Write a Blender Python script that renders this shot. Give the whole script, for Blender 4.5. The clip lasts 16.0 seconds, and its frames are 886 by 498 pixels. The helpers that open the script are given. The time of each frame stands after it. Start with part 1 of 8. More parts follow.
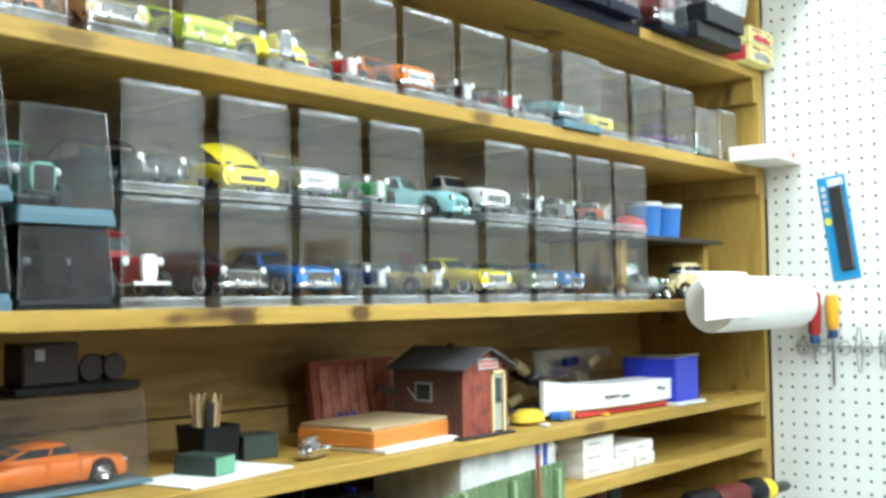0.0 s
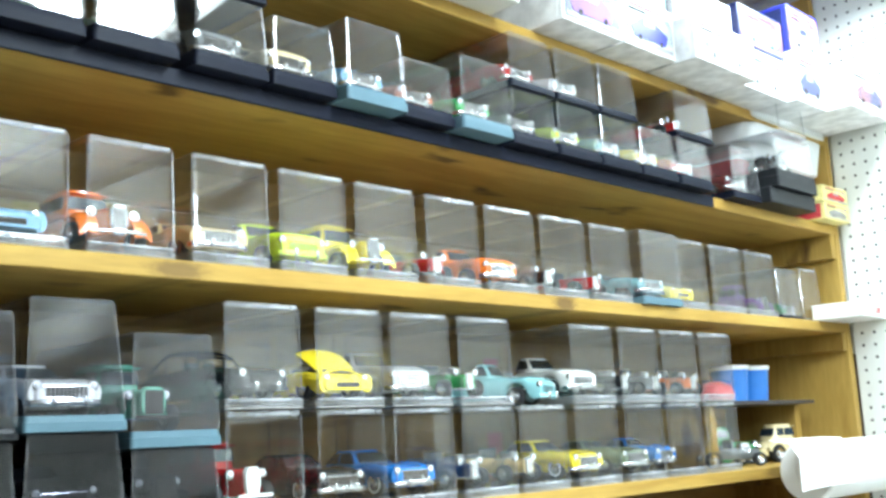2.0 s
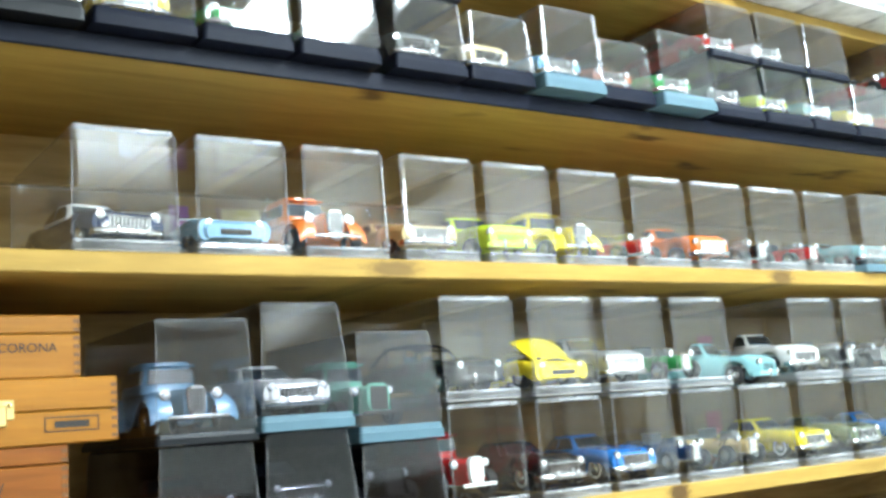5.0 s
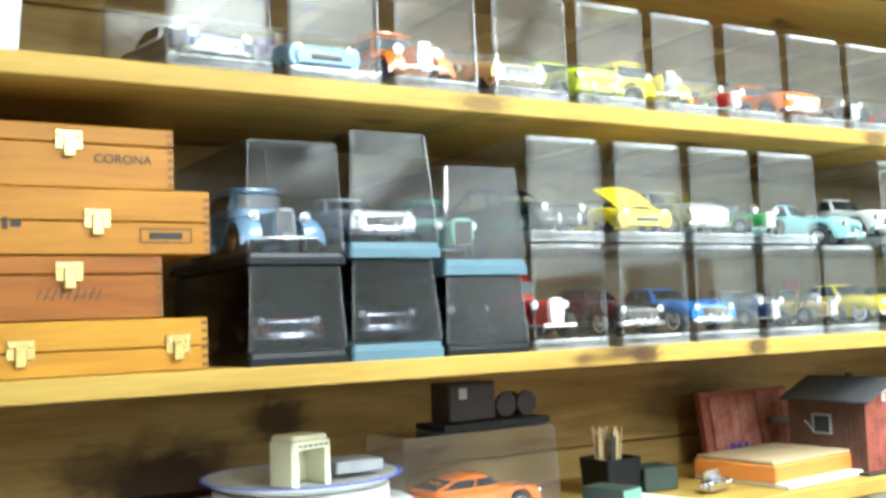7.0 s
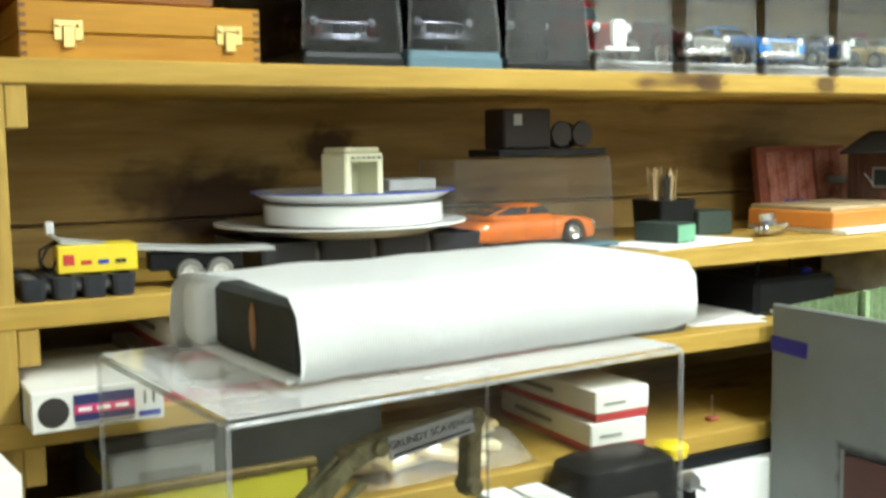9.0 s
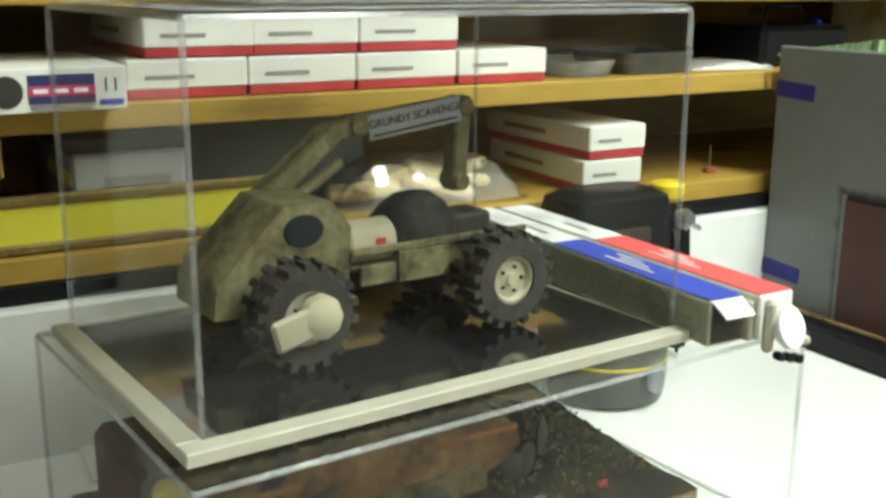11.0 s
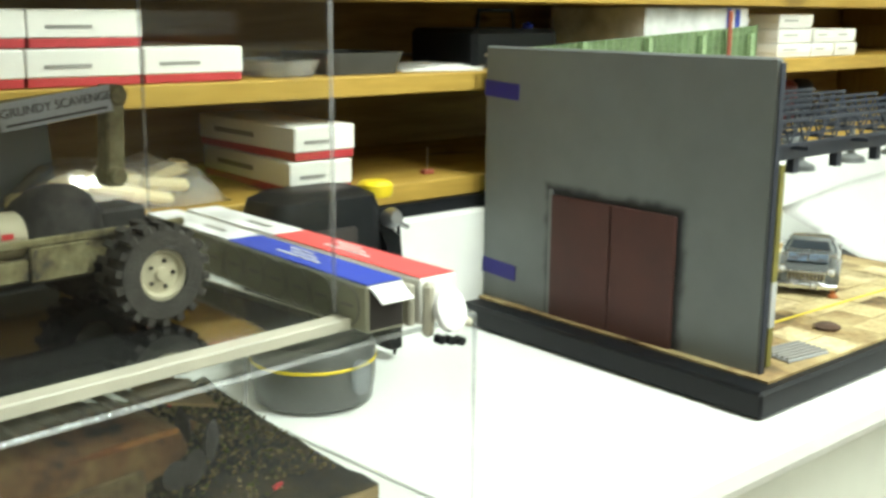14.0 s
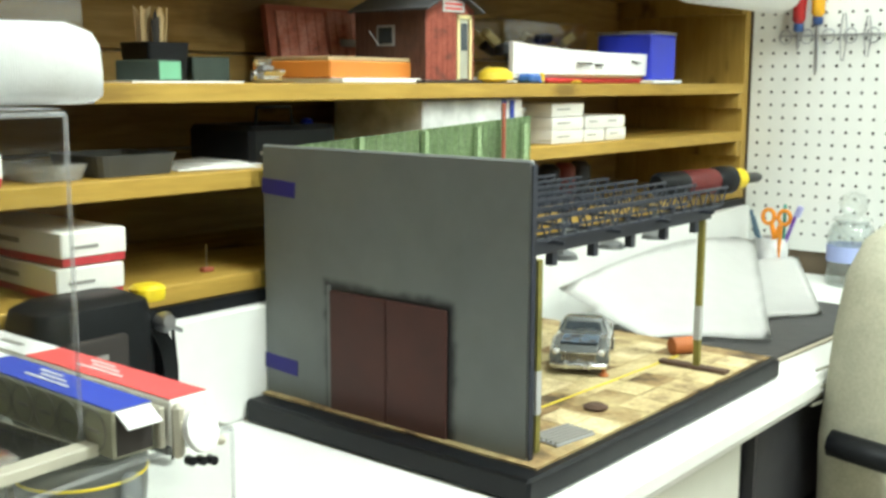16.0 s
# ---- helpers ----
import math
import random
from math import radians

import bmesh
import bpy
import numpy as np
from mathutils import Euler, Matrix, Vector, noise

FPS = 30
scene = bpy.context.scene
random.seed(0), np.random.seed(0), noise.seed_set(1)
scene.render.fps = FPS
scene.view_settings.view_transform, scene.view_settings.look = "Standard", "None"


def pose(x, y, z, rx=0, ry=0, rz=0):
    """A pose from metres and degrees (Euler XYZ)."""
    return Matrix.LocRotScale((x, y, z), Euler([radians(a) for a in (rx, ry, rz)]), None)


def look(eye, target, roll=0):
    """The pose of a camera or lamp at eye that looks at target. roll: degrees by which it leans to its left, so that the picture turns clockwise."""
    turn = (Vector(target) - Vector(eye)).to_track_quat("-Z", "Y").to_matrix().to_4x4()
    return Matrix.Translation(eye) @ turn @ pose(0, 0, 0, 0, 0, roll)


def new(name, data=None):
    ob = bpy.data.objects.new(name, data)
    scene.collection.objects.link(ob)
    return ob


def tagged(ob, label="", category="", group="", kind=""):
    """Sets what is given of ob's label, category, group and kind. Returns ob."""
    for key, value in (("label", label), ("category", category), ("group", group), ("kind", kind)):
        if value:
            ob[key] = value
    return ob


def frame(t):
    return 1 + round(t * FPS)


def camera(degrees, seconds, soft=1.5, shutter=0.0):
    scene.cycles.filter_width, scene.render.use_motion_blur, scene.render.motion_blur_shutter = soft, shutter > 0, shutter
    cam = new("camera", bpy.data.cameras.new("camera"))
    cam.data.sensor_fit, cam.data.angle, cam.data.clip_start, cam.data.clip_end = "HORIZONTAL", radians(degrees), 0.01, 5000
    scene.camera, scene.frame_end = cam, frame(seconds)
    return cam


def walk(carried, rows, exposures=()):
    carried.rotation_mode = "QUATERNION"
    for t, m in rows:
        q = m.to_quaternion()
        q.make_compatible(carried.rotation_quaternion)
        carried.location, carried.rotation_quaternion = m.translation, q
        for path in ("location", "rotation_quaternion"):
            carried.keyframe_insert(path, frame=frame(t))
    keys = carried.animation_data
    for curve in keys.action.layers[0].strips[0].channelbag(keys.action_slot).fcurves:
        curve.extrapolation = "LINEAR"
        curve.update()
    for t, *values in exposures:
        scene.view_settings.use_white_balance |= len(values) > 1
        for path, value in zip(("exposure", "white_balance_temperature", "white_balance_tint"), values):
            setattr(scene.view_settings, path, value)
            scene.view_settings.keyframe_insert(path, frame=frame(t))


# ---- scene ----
cam = camera(45.0, 16.0, soft=3.0, shutter=0.3)
PATH = [
    (0, (0.433, -0.929, 1.456), (1.957, 0.363, 1.55), -0.7),
    (0.5, (0.424, -0.935, 1.486), (1.926, 0.374, 1.66), -1.3),
    (1, (0.412, -0.945, 1.502), (1.883, 0.386, 1.753), -2.1),
    (1.5, (0.398, -0.953, 1.516), (1.825, 0.41, 1.844), -2.3),
    (2, (0.392, -0.953, 1.525), (1.803, 0.42, 1.877), -2.9),
    (2.5, (0.387, -0.961, 1.535), (1.778, 0.426, 1.911), -3.4),
    (3, (0.389, -0.953, 1.532), (1.71, 0.496, 1.926), -4.1),
    (3.5, (0.385, -0.953, 1.54), (1.638, 0.558, 1.922), -4.3),
    (4, (0.382, -0.956, 1.546), (1.588, 0.597, 1.913), -4.4),
    (6.5, (0.368, -0.929, 1.515), (1.432, 0.752, 1.716), -3.2),
    (7, (0.36, -0.92, 1.486), (1.404, 0.781, 1.62), -2.1),
    (7.5, (0.349, -0.91, 1.461), (1.343, 0.825, 1.508), -1.5),
    (8, (0.348, -0.903, 1.43), (1.351, 0.826, 1.405), -1.1),
    (8.5, (0.351, -0.892, 1.406), (1.35, 0.837, 1.295), -1.0),
    (9, (0.357, -0.882, 1.38), (1.332, 0.853, 1.182), -0.9),
    (9.5, (0.363, -0.875, 1.35), (1.339, 0.844, 1.042), -0.4),
    (10, (0.369, -0.866, 1.32), (1.333, 0.839, 0.915), -0.2),
    (12.5, (0.402, -0.833, 1.209), (1.395, 0.824, 0.691), -0.2),
    (13, (0.417, -0.851, 1.217), (1.514, 0.751, 0.738), 0.3),
    (13.5, (0.443, -0.866, 1.223), (1.635, 0.673, 0.766), -0.1),
    (14, (0.466, -0.881, 1.229), (1.74, 0.598, 0.795), 0.4),
    (14.5, (0.48, -0.893, 1.238), (1.831, 0.527, 0.838), 0.2),
    (15, (0.49, -0.904, 1.246), (1.901, 0.463, 0.87), 0.2),
    (15.5, (0.494, -0.91, 1.252), (1.971, 0.391, 0.898), 0.3),
    (16, (0.49, -0.921, 1.262), (2.013, 0.338, 0.952), 0.2),
]
EXPOSURES = [(0, 0.1, 5750, 9), (2, 0.36, 5600, 10), (4.2, 0.42, 5650, 11), (7, 0.82, 5750, 10), (8.2, 0.72, 6050, 10), (9.3, 0.1, 6350, 8), (10.2, -0.12, 6450, 7), (12.5, 0.14, 6500, 6), (13.5, 0.14, 6500, 5), (16, 0.05, 6400, 7)]
walk(cam, [(t, look(eye, target, roll)) for t, eye, target, roll in PATH], EXPOSURES)
scene.cycles.transparent_max_bounces = 48

# ---- light: ceiling fixtures of a closed workshop, plus unseen fill lamps ----
world = bpy.data.worlds.new("world")
scene.world = world
world.use_nodes = True
world.node_tree.nodes["Background"].inputs["Color"].default_value = (0.9, 0.95, 1.0, 1)
world.node_tree.nodes["Background"].inputs["Strength"].default_value = 0.02
CEIL = 2.48


def area_lamp(name, x, y, w, d, power, tilt=0.0, drop=0.075, tint=(0.925, 1.0, 0.94), lean=0.0):
    lamp = bpy.data.lights.new(name, "AREA")
    lamp.shape, lamp.size, lamp.size_y, lamp.energy, lamp.color = "RECTANGLE", w, d, power, tint
    ob = new(name, lamp)
    ob.matrix_world = pose(x, y, CEIL - drop, lean, tilt, 0)
    return ob


area_lamp("room_lamp", 1.31, -0.98, 0.24, 0.85, 36)
# fill: unseen lamp tilted at the pegboard, added to brighten that wall
area_lamp("room_lamp", 2.0, -1.85, 0.24, 1.3, 18, -58, 0.20)
# fill: unseen far lamp, added to light the shelf backs from the front
area_lamp("room_lamp", 1.1, -2.7, 0.30, 0.9, 30)
# fill: invented uplight that brightens the ceiling mirrored in the cases
area_lamp("fill_uplight", 1.1, -2.05, 1.2, 0.16, 38, 0, 0.42, (0.925, 1.0, 0.94), 180)
area_lamp("room_lamp", 2.2, -0.25, 0.5, 0.22, 8)

# ---- materials ----
MATS = {}


def nodes_of(name):
    m = bpy.data.materials.new(name)
    m.use_nodes = True
    nt = m.node_tree
    return m, nt, nt.nodes["Principled BSDF"]


def mat(name, col, rough=0.5, metal=0.0, var=0.12, scale=40.0, bump=0.0, bscale=200.0, coat=0.0, spread=0.0, dirt=0.0):
    """A painted or moulded surface: colour with grain at two scales, fine relief, optional gloss coat."""
    if name in MATS:
        return MATS[name]
    m, nt, b = nodes_of(name)
    L, N = nt.links, nt.nodes
    tc = N.new("ShaderNodeTexCoord")
    n1, n2 = N.new("ShaderNodeTexNoise"), N.new("ShaderNodeTexNoise")
    n1.inputs["Scale"].default_value, n1.inputs["Detail"].default_value = scale, 4
    n2.inputs["Scale"].default_value, n2.inputs["Detail"].default_value = scale * 0.14, 3
    L.new(tc.outputs["Object"], n1.inputs["Vector"])
    L.new(tc.outputs["Object"], n2.inputs["Vector"])
    add = N.new("ShaderNodeMath")
    add.operation = "ADD"
    L.new(n1.outputs["Fac"], add.inputs[0])
    L.new(n2.outputs["Fac"], add.inputs[1])
    ramp = N.new("ShaderNodeMapRange")
    ramp.inputs["From Min"].default_value, ramp.inputs["From Max"].default_value = 0.7, 1.3
    ramp.inputs["To Min"].default_value, ramp.inputs["To Max"].default_value = 1 - var, 1 + var * 0.6
    L.new(add.outputs[0], ramp.inputs["Value"])
    mul = N.new("ShaderNodeVectorMath")
    mul.operation = "SCALE"
    mul.inputs[0].default_value = col
    L.new(ramp.outputs[0], mul.inputs["Scale"])
    out = mul.outputs[0]
    if spread:
        info = N.new("ShaderNodeObjectInfo")
        mr = N.new("ShaderNodeMapRange")
        mr.inputs["To Min"].default_value, mr.inputs["To Max"].default_value = 1 - spread, 1 + spread
        L.new(info.outputs["Random"], mr.inputs["Value"])
        m2 = N.new("ShaderNodeVectorMath")
        m2.operation = "SCALE"
        L.new(out, m2.inputs[0])
        L.new(mr.outputs[0], m2.inputs["Scale"])
        out = m2.outputs[0]
    L.new(out, b.inputs["Base Color"])
    b.inputs["Metallic"].default_value = metal
    rr = N.new("ShaderNodeMapRange")
    rr.inputs["To Min"].default_value, rr.inputs["To Max"].default_value = max(rough - 0.08, 0.02), min(rough + 0.12, 1)
    L.new(n1.outputs["Fac"], rr.inputs["Value"])
    L.new(rr.outputs[0], b.inputs["Roughness"])
    b.inputs["Coat Weight"].default_value, b.inputs["Coat Roughness"].default_value = coat, 0.06
    if bump:
        n3 = N.new("ShaderNodeTexNoise")
        n3.inputs["Scale"].default_value, n3.inputs["Detail"].default_value = bscale, 3
        L.new(tc.outputs["Object"], n3.inputs["Vector"])
        bp = N.new("ShaderNodeBump")
        bp.inputs["Strength"].default_value, bp.inputs["Distance"].default_value = bump, 0.002
        L.new(n3.outputs["Fac"], bp.inputs["Height"])
        L.new(bp.outputs[0], b.inputs["Normal"])
    MATS[name] = m
    return m


def pine(name, c1, c2, axis=0, knots=True, rough=0.55, big=(), spread=0.06):
    """Pine: long grain along one axis, growth bands, scattered knots, each board a little different."""
    m, nt, b = nodes_of(name)
    L, N = nt.links, nt.nodes
    tc, info = N.new("ShaderNodeTexCoord"), N.new("ShaderNodeObjectInfo")
    off = N.new("ShaderNodeVectorMath")
    off.operation = "MULTIPLY_ADD"
    off.inputs[1].default_value = (7.3, 5.1, 3.7)
    comb = N.new("ShaderNodeCombineXYZ")
    for k in range(3):
        L.new(info.outputs["Random"], comb.inputs[k])
    L.new(comb.outputs[0], off.inputs[0])
    L.new(tc.outputs["Object"], off.inputs[2])
    mp = N.new("ShaderNodeMapping")
    sc = [9.0, 9.0, 9.0]
    sc[axis] = 0.9
    mp.inputs["Scale"].default_value = sc
    L.new(off.outputs[0], mp.inputs["Vector"])
    grain, fine = N.new("ShaderNodeTexNoise"), N.new("ShaderNodeTexNoise")
    grain.inputs["Scale"].default_value, grain.inputs["Detail"].default_value, grain.inputs["Distortion"].default_value = 3.2, 6, 1.2
    fine.inputs["Scale"].default_value, fine.inputs["Detail"].default_value = 26.0, 4
    L.new(mp.outputs[0], grain.inputs["Vector"])
    L.new(mp.outputs[0], fine.inputs["Vector"])
    ramp = N.new("ShaderNodeValToRGB")
    ramp.color_ramp.elements[0].position, ramp.color_ramp.elements[0].color = 0.32, (*c2, 1)
    ramp.color_ramp.elements[1].position, ramp.color_ramp.elements[1].color = 0.66, (*c1, 1)
    L.new(grain.outputs["Fac"], ramp.inputs["Fac"])
    mixf = N.new("ShaderNodeMix")
    mixf.data_type, mixf.blend_type = "RGBA", "MULTIPLY"
    mixf.inputs["Factor"].default_value = 0.35
    L.new(ramp.outputs[0], mixf.inputs[6])
    L.new(fine.outputs["Fac"], mixf.inputs[7])
    out = mixf.outputs[2]
    if knots:
        vo = N.new("ShaderNodeTexVoronoi")
        vo.inputs["Scale"].default_value = 1.0
        mk = N.new("ShaderNodeMapping")
        ks = [9.0, 9.0, 9.0]
        ks[axis] = 4.0
        mk.inputs["Scale"].default_value = ks
        L.new(off.outputs[0], mk.inputs["Vector"])
        wob = N.new("ShaderNodeTexNoise")
        wob.inputs["Scale"].default_value = 2.0
        L.new(mk.outputs[0], wob.inputs["Vector"])
        vadd = N.new("ShaderNodeVectorMath")
        L.new(mk.outputs[0], vadd.inputs[0])
        L.new(wob.outputs["Color"], vadd.inputs[1])
        L.new(vadd.outputs[0], vo.inputs["Vector"])
        kr = N.new("ShaderNodeMapRange")
        kr.inputs["From Min"].default_value, kr.inputs["From Max"].default_value = 0.07, 0.2
        kr.inputs["To Min"].default_value, kr.inputs["To Max"].default_value = 0.85, 0.0
        L.new(vo.outputs["Distance"], kr.inputs["Value"])
        mk2 = N.new("ShaderNodeMix")
        mk2.data_type = "RGBA"
        L.new(kr.outputs[0], mk2.inputs["Factor"])
        L.new(out, mk2.inputs[6])
        mk2.inputs[7].default_value = (0.07, 0.03, 0.012, 1)
        out = mk2.outputs[2]
    for cx, cz, rx, rz, dark in big:  # single large knots with streaked edges
        mb, ln = N.new("ShaderNodeMapping"), N.new("ShaderNodeVectorMath")
        mb.vector_type = "POINT"
        mb.inputs["Scale"].default_value = (1 / rx, 0, 1 / rz)
        mb.inputs["Location"].default_value = (-cx / rx, 0, -cz / rz)
        L.new(tc.outputs["Object"], mb.inputs["Vector"])
        wn, av = N.new("ShaderNodeTexNoise"), N.new("ShaderNodeVectorMath")
        wn.inputs["Scale"].default_value, wn.inputs["Detail"].default_value = 2.4, 5
        L.new(mb.outputs[0], wn.inputs["Vector"])
        av.operation = "MULTIPLY_ADD"
        av.inputs[1].default_value = (0.9, 0, 0.9)
        L.new(wn.outputs["Color"], av.inputs[0])
        L.new(mb.outputs[0], av.inputs[2])
        sb = N.new("ShaderNodeVectorMath")
        sb.operation = "SUBTRACT"
        sb.inputs[1].default_value = (0.45, 0, 0.45)
        L.new(av.outputs[0], sb.inputs[0])
        ln.operation = "LENGTH"
        L.new(sb.outputs[0], ln.inputs[0])
        kb = N.new("ShaderNodeMapRange")
        kb.interpolation_type = "SMOOTHSTEP"
        kb.inputs["From Min"].default_value, kb.inputs["From Max"].default_value = 0.45, 1.15
        kb.inputs["To Min"].default_value, kb.inputs["To Max"].default_value = dark, 0.0
        L.new(ln.outputs["Value"], kb.inputs["Value"])
        mb2 = N.new("ShaderNodeMix")
        mb2.data_type = "RGBA"
        L.new(kb.outputs[0], mb2.inputs["Factor"])
        L.new(out, mb2.inputs[6])
        mb2.inputs[7].default_value = (0.05, 0.022, 0.010, 1)
        out = mb2.outputs[2]
    tone, tint = N.new("ShaderNodeMapRange"), N.new("ShaderNodeVectorMath")
    tone.inputs["To Min"].default_value, tone.inputs["To Max"].default_value = 1 - spread, 1 + spread
    tint.operation = "SCALE"
    L.new(info.outputs["Random"], tone.inputs["Value"])
    L.new(out, tint.inputs[0])
    L.new(tone.outputs[0], tint.inputs["Scale"])
    L.new(tint.outputs[0], b.inputs["Base Color"])
    b.inputs["Roughness"].default_value, b.inputs["Specular IOR Level"].default_value = rough, 0.25
    bp = N.new("ShaderNodeBump")
    bp.inputs["Strength"].default_value, bp.inputs["Distance"].default_value = 0.25, 0.001
    L.new(fine.outputs["Fac"], bp.inputs["Height"])
    L.new(bp.outputs[0], b.inputs["Normal"])
    MATS[name] = m
    return m


def clear(name, tint=(0.985, 0.987, 0.99), gloss=0.9, haze=0.003, rough=0.03, mottle=0.7):
    """Thin clear acrylic: light passes straight through, Fresnel gloss, haze for dust, veils and edge glints."""
    m, nt, b = nodes_of(name)
    L, N = nt.links, nt.nodes
    N.remove(b)
    tr, gl, df = N.new("ShaderNodeBsdfTransparent"), N.new("ShaderNodeBsdfGlossy"), N.new("ShaderNodeBsdfDiffuse")
    tr.inputs["Color"].default_value = (*tint, 1)
    gl.inputs["Roughness"].default_value = rough
    df.inputs["Color"].default_value = (0.75, 0.76, 0.78, 1)
    lw = N.new("ShaderNodeLayerWeight")
    lw.inputs["Blend"].default_value = 0.5
    pw, fm = N.new("ShaderNodeMath"), N.new("ShaderNodeMath")
    pw.operation, fm.operation = "POWER", "MULTIPLY_ADD"
    pw.inputs[1].default_value = 5.0
    fm.inputs[1].default_value, fm.inputs[2].default_value = 0.85 * gloss, 0.042 * gloss
    fm.use_clamp = True
    L.new(lw.outputs["Facing"], pw.inputs[0])
    L.new(pw.outputs[0], fm.inputs[0])
    m1, m2 = N.new("ShaderNodeMixShader"), N.new("ShaderNodeMixShader")
    tc, no, mr = N.new("ShaderNodeTexCoord"), N.new("ShaderNodeTexNoise"), N.new("ShaderNodeMapRange")
    no.inputs["Scale"].default_value, no.inputs["Detail"].default_value = 18, 5
    L.new(tc.outputs["Object"], no.inputs["Vector"])
    mr.inputs["From Min"].default_value, mr.inputs["From Max"].default_value = 0.35, 0.75
    mr.inputs["To Min"].default_value, mr.inputs["To Max"].default_value = haze * (1 - 0.85 * mottle), haze * (1 + 1.15 * mottle)
    L.new(no.outputs["Fac"], mr.inputs["Value"])
    L.new(mr.outputs[0], m1.inputs[0])
    L.new(tr.outputs[0], m1.inputs[1])
    L.new(df.outputs[0], m1.inputs[2])
    L.new(fm.outputs[0], m2.inputs[0])
    L.new(m1.outputs[0], m2.inputs[1])
    L.new(gl.outputs[0], m2.inputs[2])
    L.new(m2.outputs[0], N["Material Output"].inputs["Surface"])
    MATS[name] = m
    return m



def weathered(name, c1, c2, c3, scale=25.0, rough=0.75):
    """Worn paint, dirt or rust: three tones blended by coarse and fine noise, with relief."""
    if name in MATS:
        return MATS[name]
    m, nt, b = nodes_of(name)
    L, N = nt.links, nt.nodes
    tc, n1, n2 = N.new("ShaderNodeTexCoord"), N.new("ShaderNodeTexNoise"), N.new("ShaderNodeTexNoise")
    n1.inputs["Scale"].default_value, n1.inputs["Detail"].default_value, n1.inputs["Roughness"].default_value = scale, 8, 0.65
    n2.inputs["Scale"].default_value, n2.inputs["Detail"].default_value = scale * 9, 4
    L.new(tc.outputs["Object"], n1.inputs["Vector"])
    L.new(tc.outputs["Object"], n2.inputs["Vector"])
    ramp = N.new("ShaderNodeValToRGB")
    e = ramp.color_ramp.elements
    e[0].position, e[0].color = 0.36, (*c3, 1)
    e[1].position, e[1].color = 0.62, (*c1, 1)
    mid = e.new(0.46)
    mid.color = (*c2, 1)
    L.new(n1.outputs["Fac"], ramp.inputs["Fac"])
    mx = N.new("ShaderNodeMix")
    mx.data_type, mx.blend_type = "RGBA", "OVERLAY"
    mx.inputs["Factor"].default_value = 0.5
    L.new(ramp.outputs[0], mx.inputs[6])
    L.new(n2.outputs["Fac"], mx.inputs[7])
    L.new(mx.outputs[2], b.inputs["Base Color"])
    b.inputs["Roughness"].default_value = rough
    bp = N.new("ShaderNodeBump")
    bp.inputs["Strength"].default_value, bp.inputs["Distance"].default_value = 0.5, 0.001
    L.new(n2.outputs["Fac"], bp.inputs["Height"])
    L.new(bp.outputs[0], b.inputs["Normal"])
    MATS[name] = m
    return m


SHELF = pine("pine_shelf", (0.56, 0.365, 0.078), (0.43, 0.26, 0.046), 0, big=((1.188, 1.441, 0.028, 0.014, 0.85), (1.371, 1.441, 0.022, 0.014, 0.85), (1.06, 1.249, 0.09, 0.012, 0.45), (1.62, 1.712, 0.03, 0.014, 0.7), (0.98, 1.712, 0.04, 0.012, 0.6), (2.2, 1.44, 0.05, 0.012, 0.5), (1.9, 1.25, 0.04, 0.012, 0.55), (0.7, 1.155, 0.05, 0.012, 0.4)))
BACK = pine("pine_back", (0.58, 0.39, 0.13), (0.37, 0.225, 0.066), 0, big=((0.728, 1.312, 0.10, 0.062, 0.95), (0.862, 1.376, 0.045, 0.03, 0.85), (0.648, 1.338, 0.06, 0.03, 0.6), (1.52, 1.35, 0.12, 0.05, 0.6), (1.02, 1.30, 0.09, 0.03, 0.4), (1.85, 1.36, 0.06, 0.03, 0.5), (1.22, 1.12, 0.06, 0.02, 0.4)))
POST = pine("pine_post", (0.54, 0.355, 0.085), (0.42, 0.26, 0.054), 2)
CEDAR = pine("cedar_box", (0.47, 0.20, 0.016), (0.36, 0.145, 0.010), 0, knots=False, rough=0.4, spread=0.05)
CEDAR_RED = pine("dark_cedar", (0.36, 0.125, 0.014), (0.25, 0.075, 0.009), 0, knots=False, rough=0.4, spread=0.05)
CEDAR_GOLD = pine("golden_cedar", (0.58, 0.285, 0.024), (0.46, 0.20, 0.016), 0, knots=False, rough=0.4, spread=0.05)
CLEAR = clear("clear_acrylic", (0.99, 0.99, 0.986), 1.0, 0.0018)
# extra milky haze paints the ceiling's pale reflection onto these covers
CLEAR_VEIL = clear("veiled_acrylic", (0.972, 0.972, 0.972), 1.35, 0.014, 0.04)
CLEAR_EDGE = clear("acrylic_edge", (0.93, 0.94, 0.95), 1.2, 0.09, 0.2)
# whitened acrylic: a highlight painted on front edges only
CLEAR_GLINT = clear("edge_glint", (0.93, 0.94, 0.95), 1.3, 0.34, 0.2)
SMOKY = clear("smoky_acrylic", (0.60, 0.60, 0.63), 0.9, 0.0015, 0.04)
SMOKY2 = clear("tinted_acrylic", (0.87, 0.87, 0.89), 0.95, 0.002, 0.04)
BOX_EDGE = clear("box_edge", (0.90, 0.91, 0.92), 1.2, 0.15, 0.2)
CLEAR_BASE = clear("clear_base", (0.86, 0.89, 0.92), 1.5, 0.20, 0.1)
WHITE = mat("white_laminate", (0.82, 0.83, 0.80), 0.35, var=0.03)
WALLW = mat("white_wall_paint", (0.80, 0.80, 0.76), 0.6, var=0.04, bump=0.1)
CEILM = mat("ceiling_paint", (0.8, 0.8, 0.77), 0.8, var=0.03)
BLACKP = mat("black_plastic", (0.008, 0.009, 0.011), 0.4, var=0.2)
NAVYP = mat("dark_base_plastic", (0.008, 0.010, 0.020), 0.45, var=0.2)
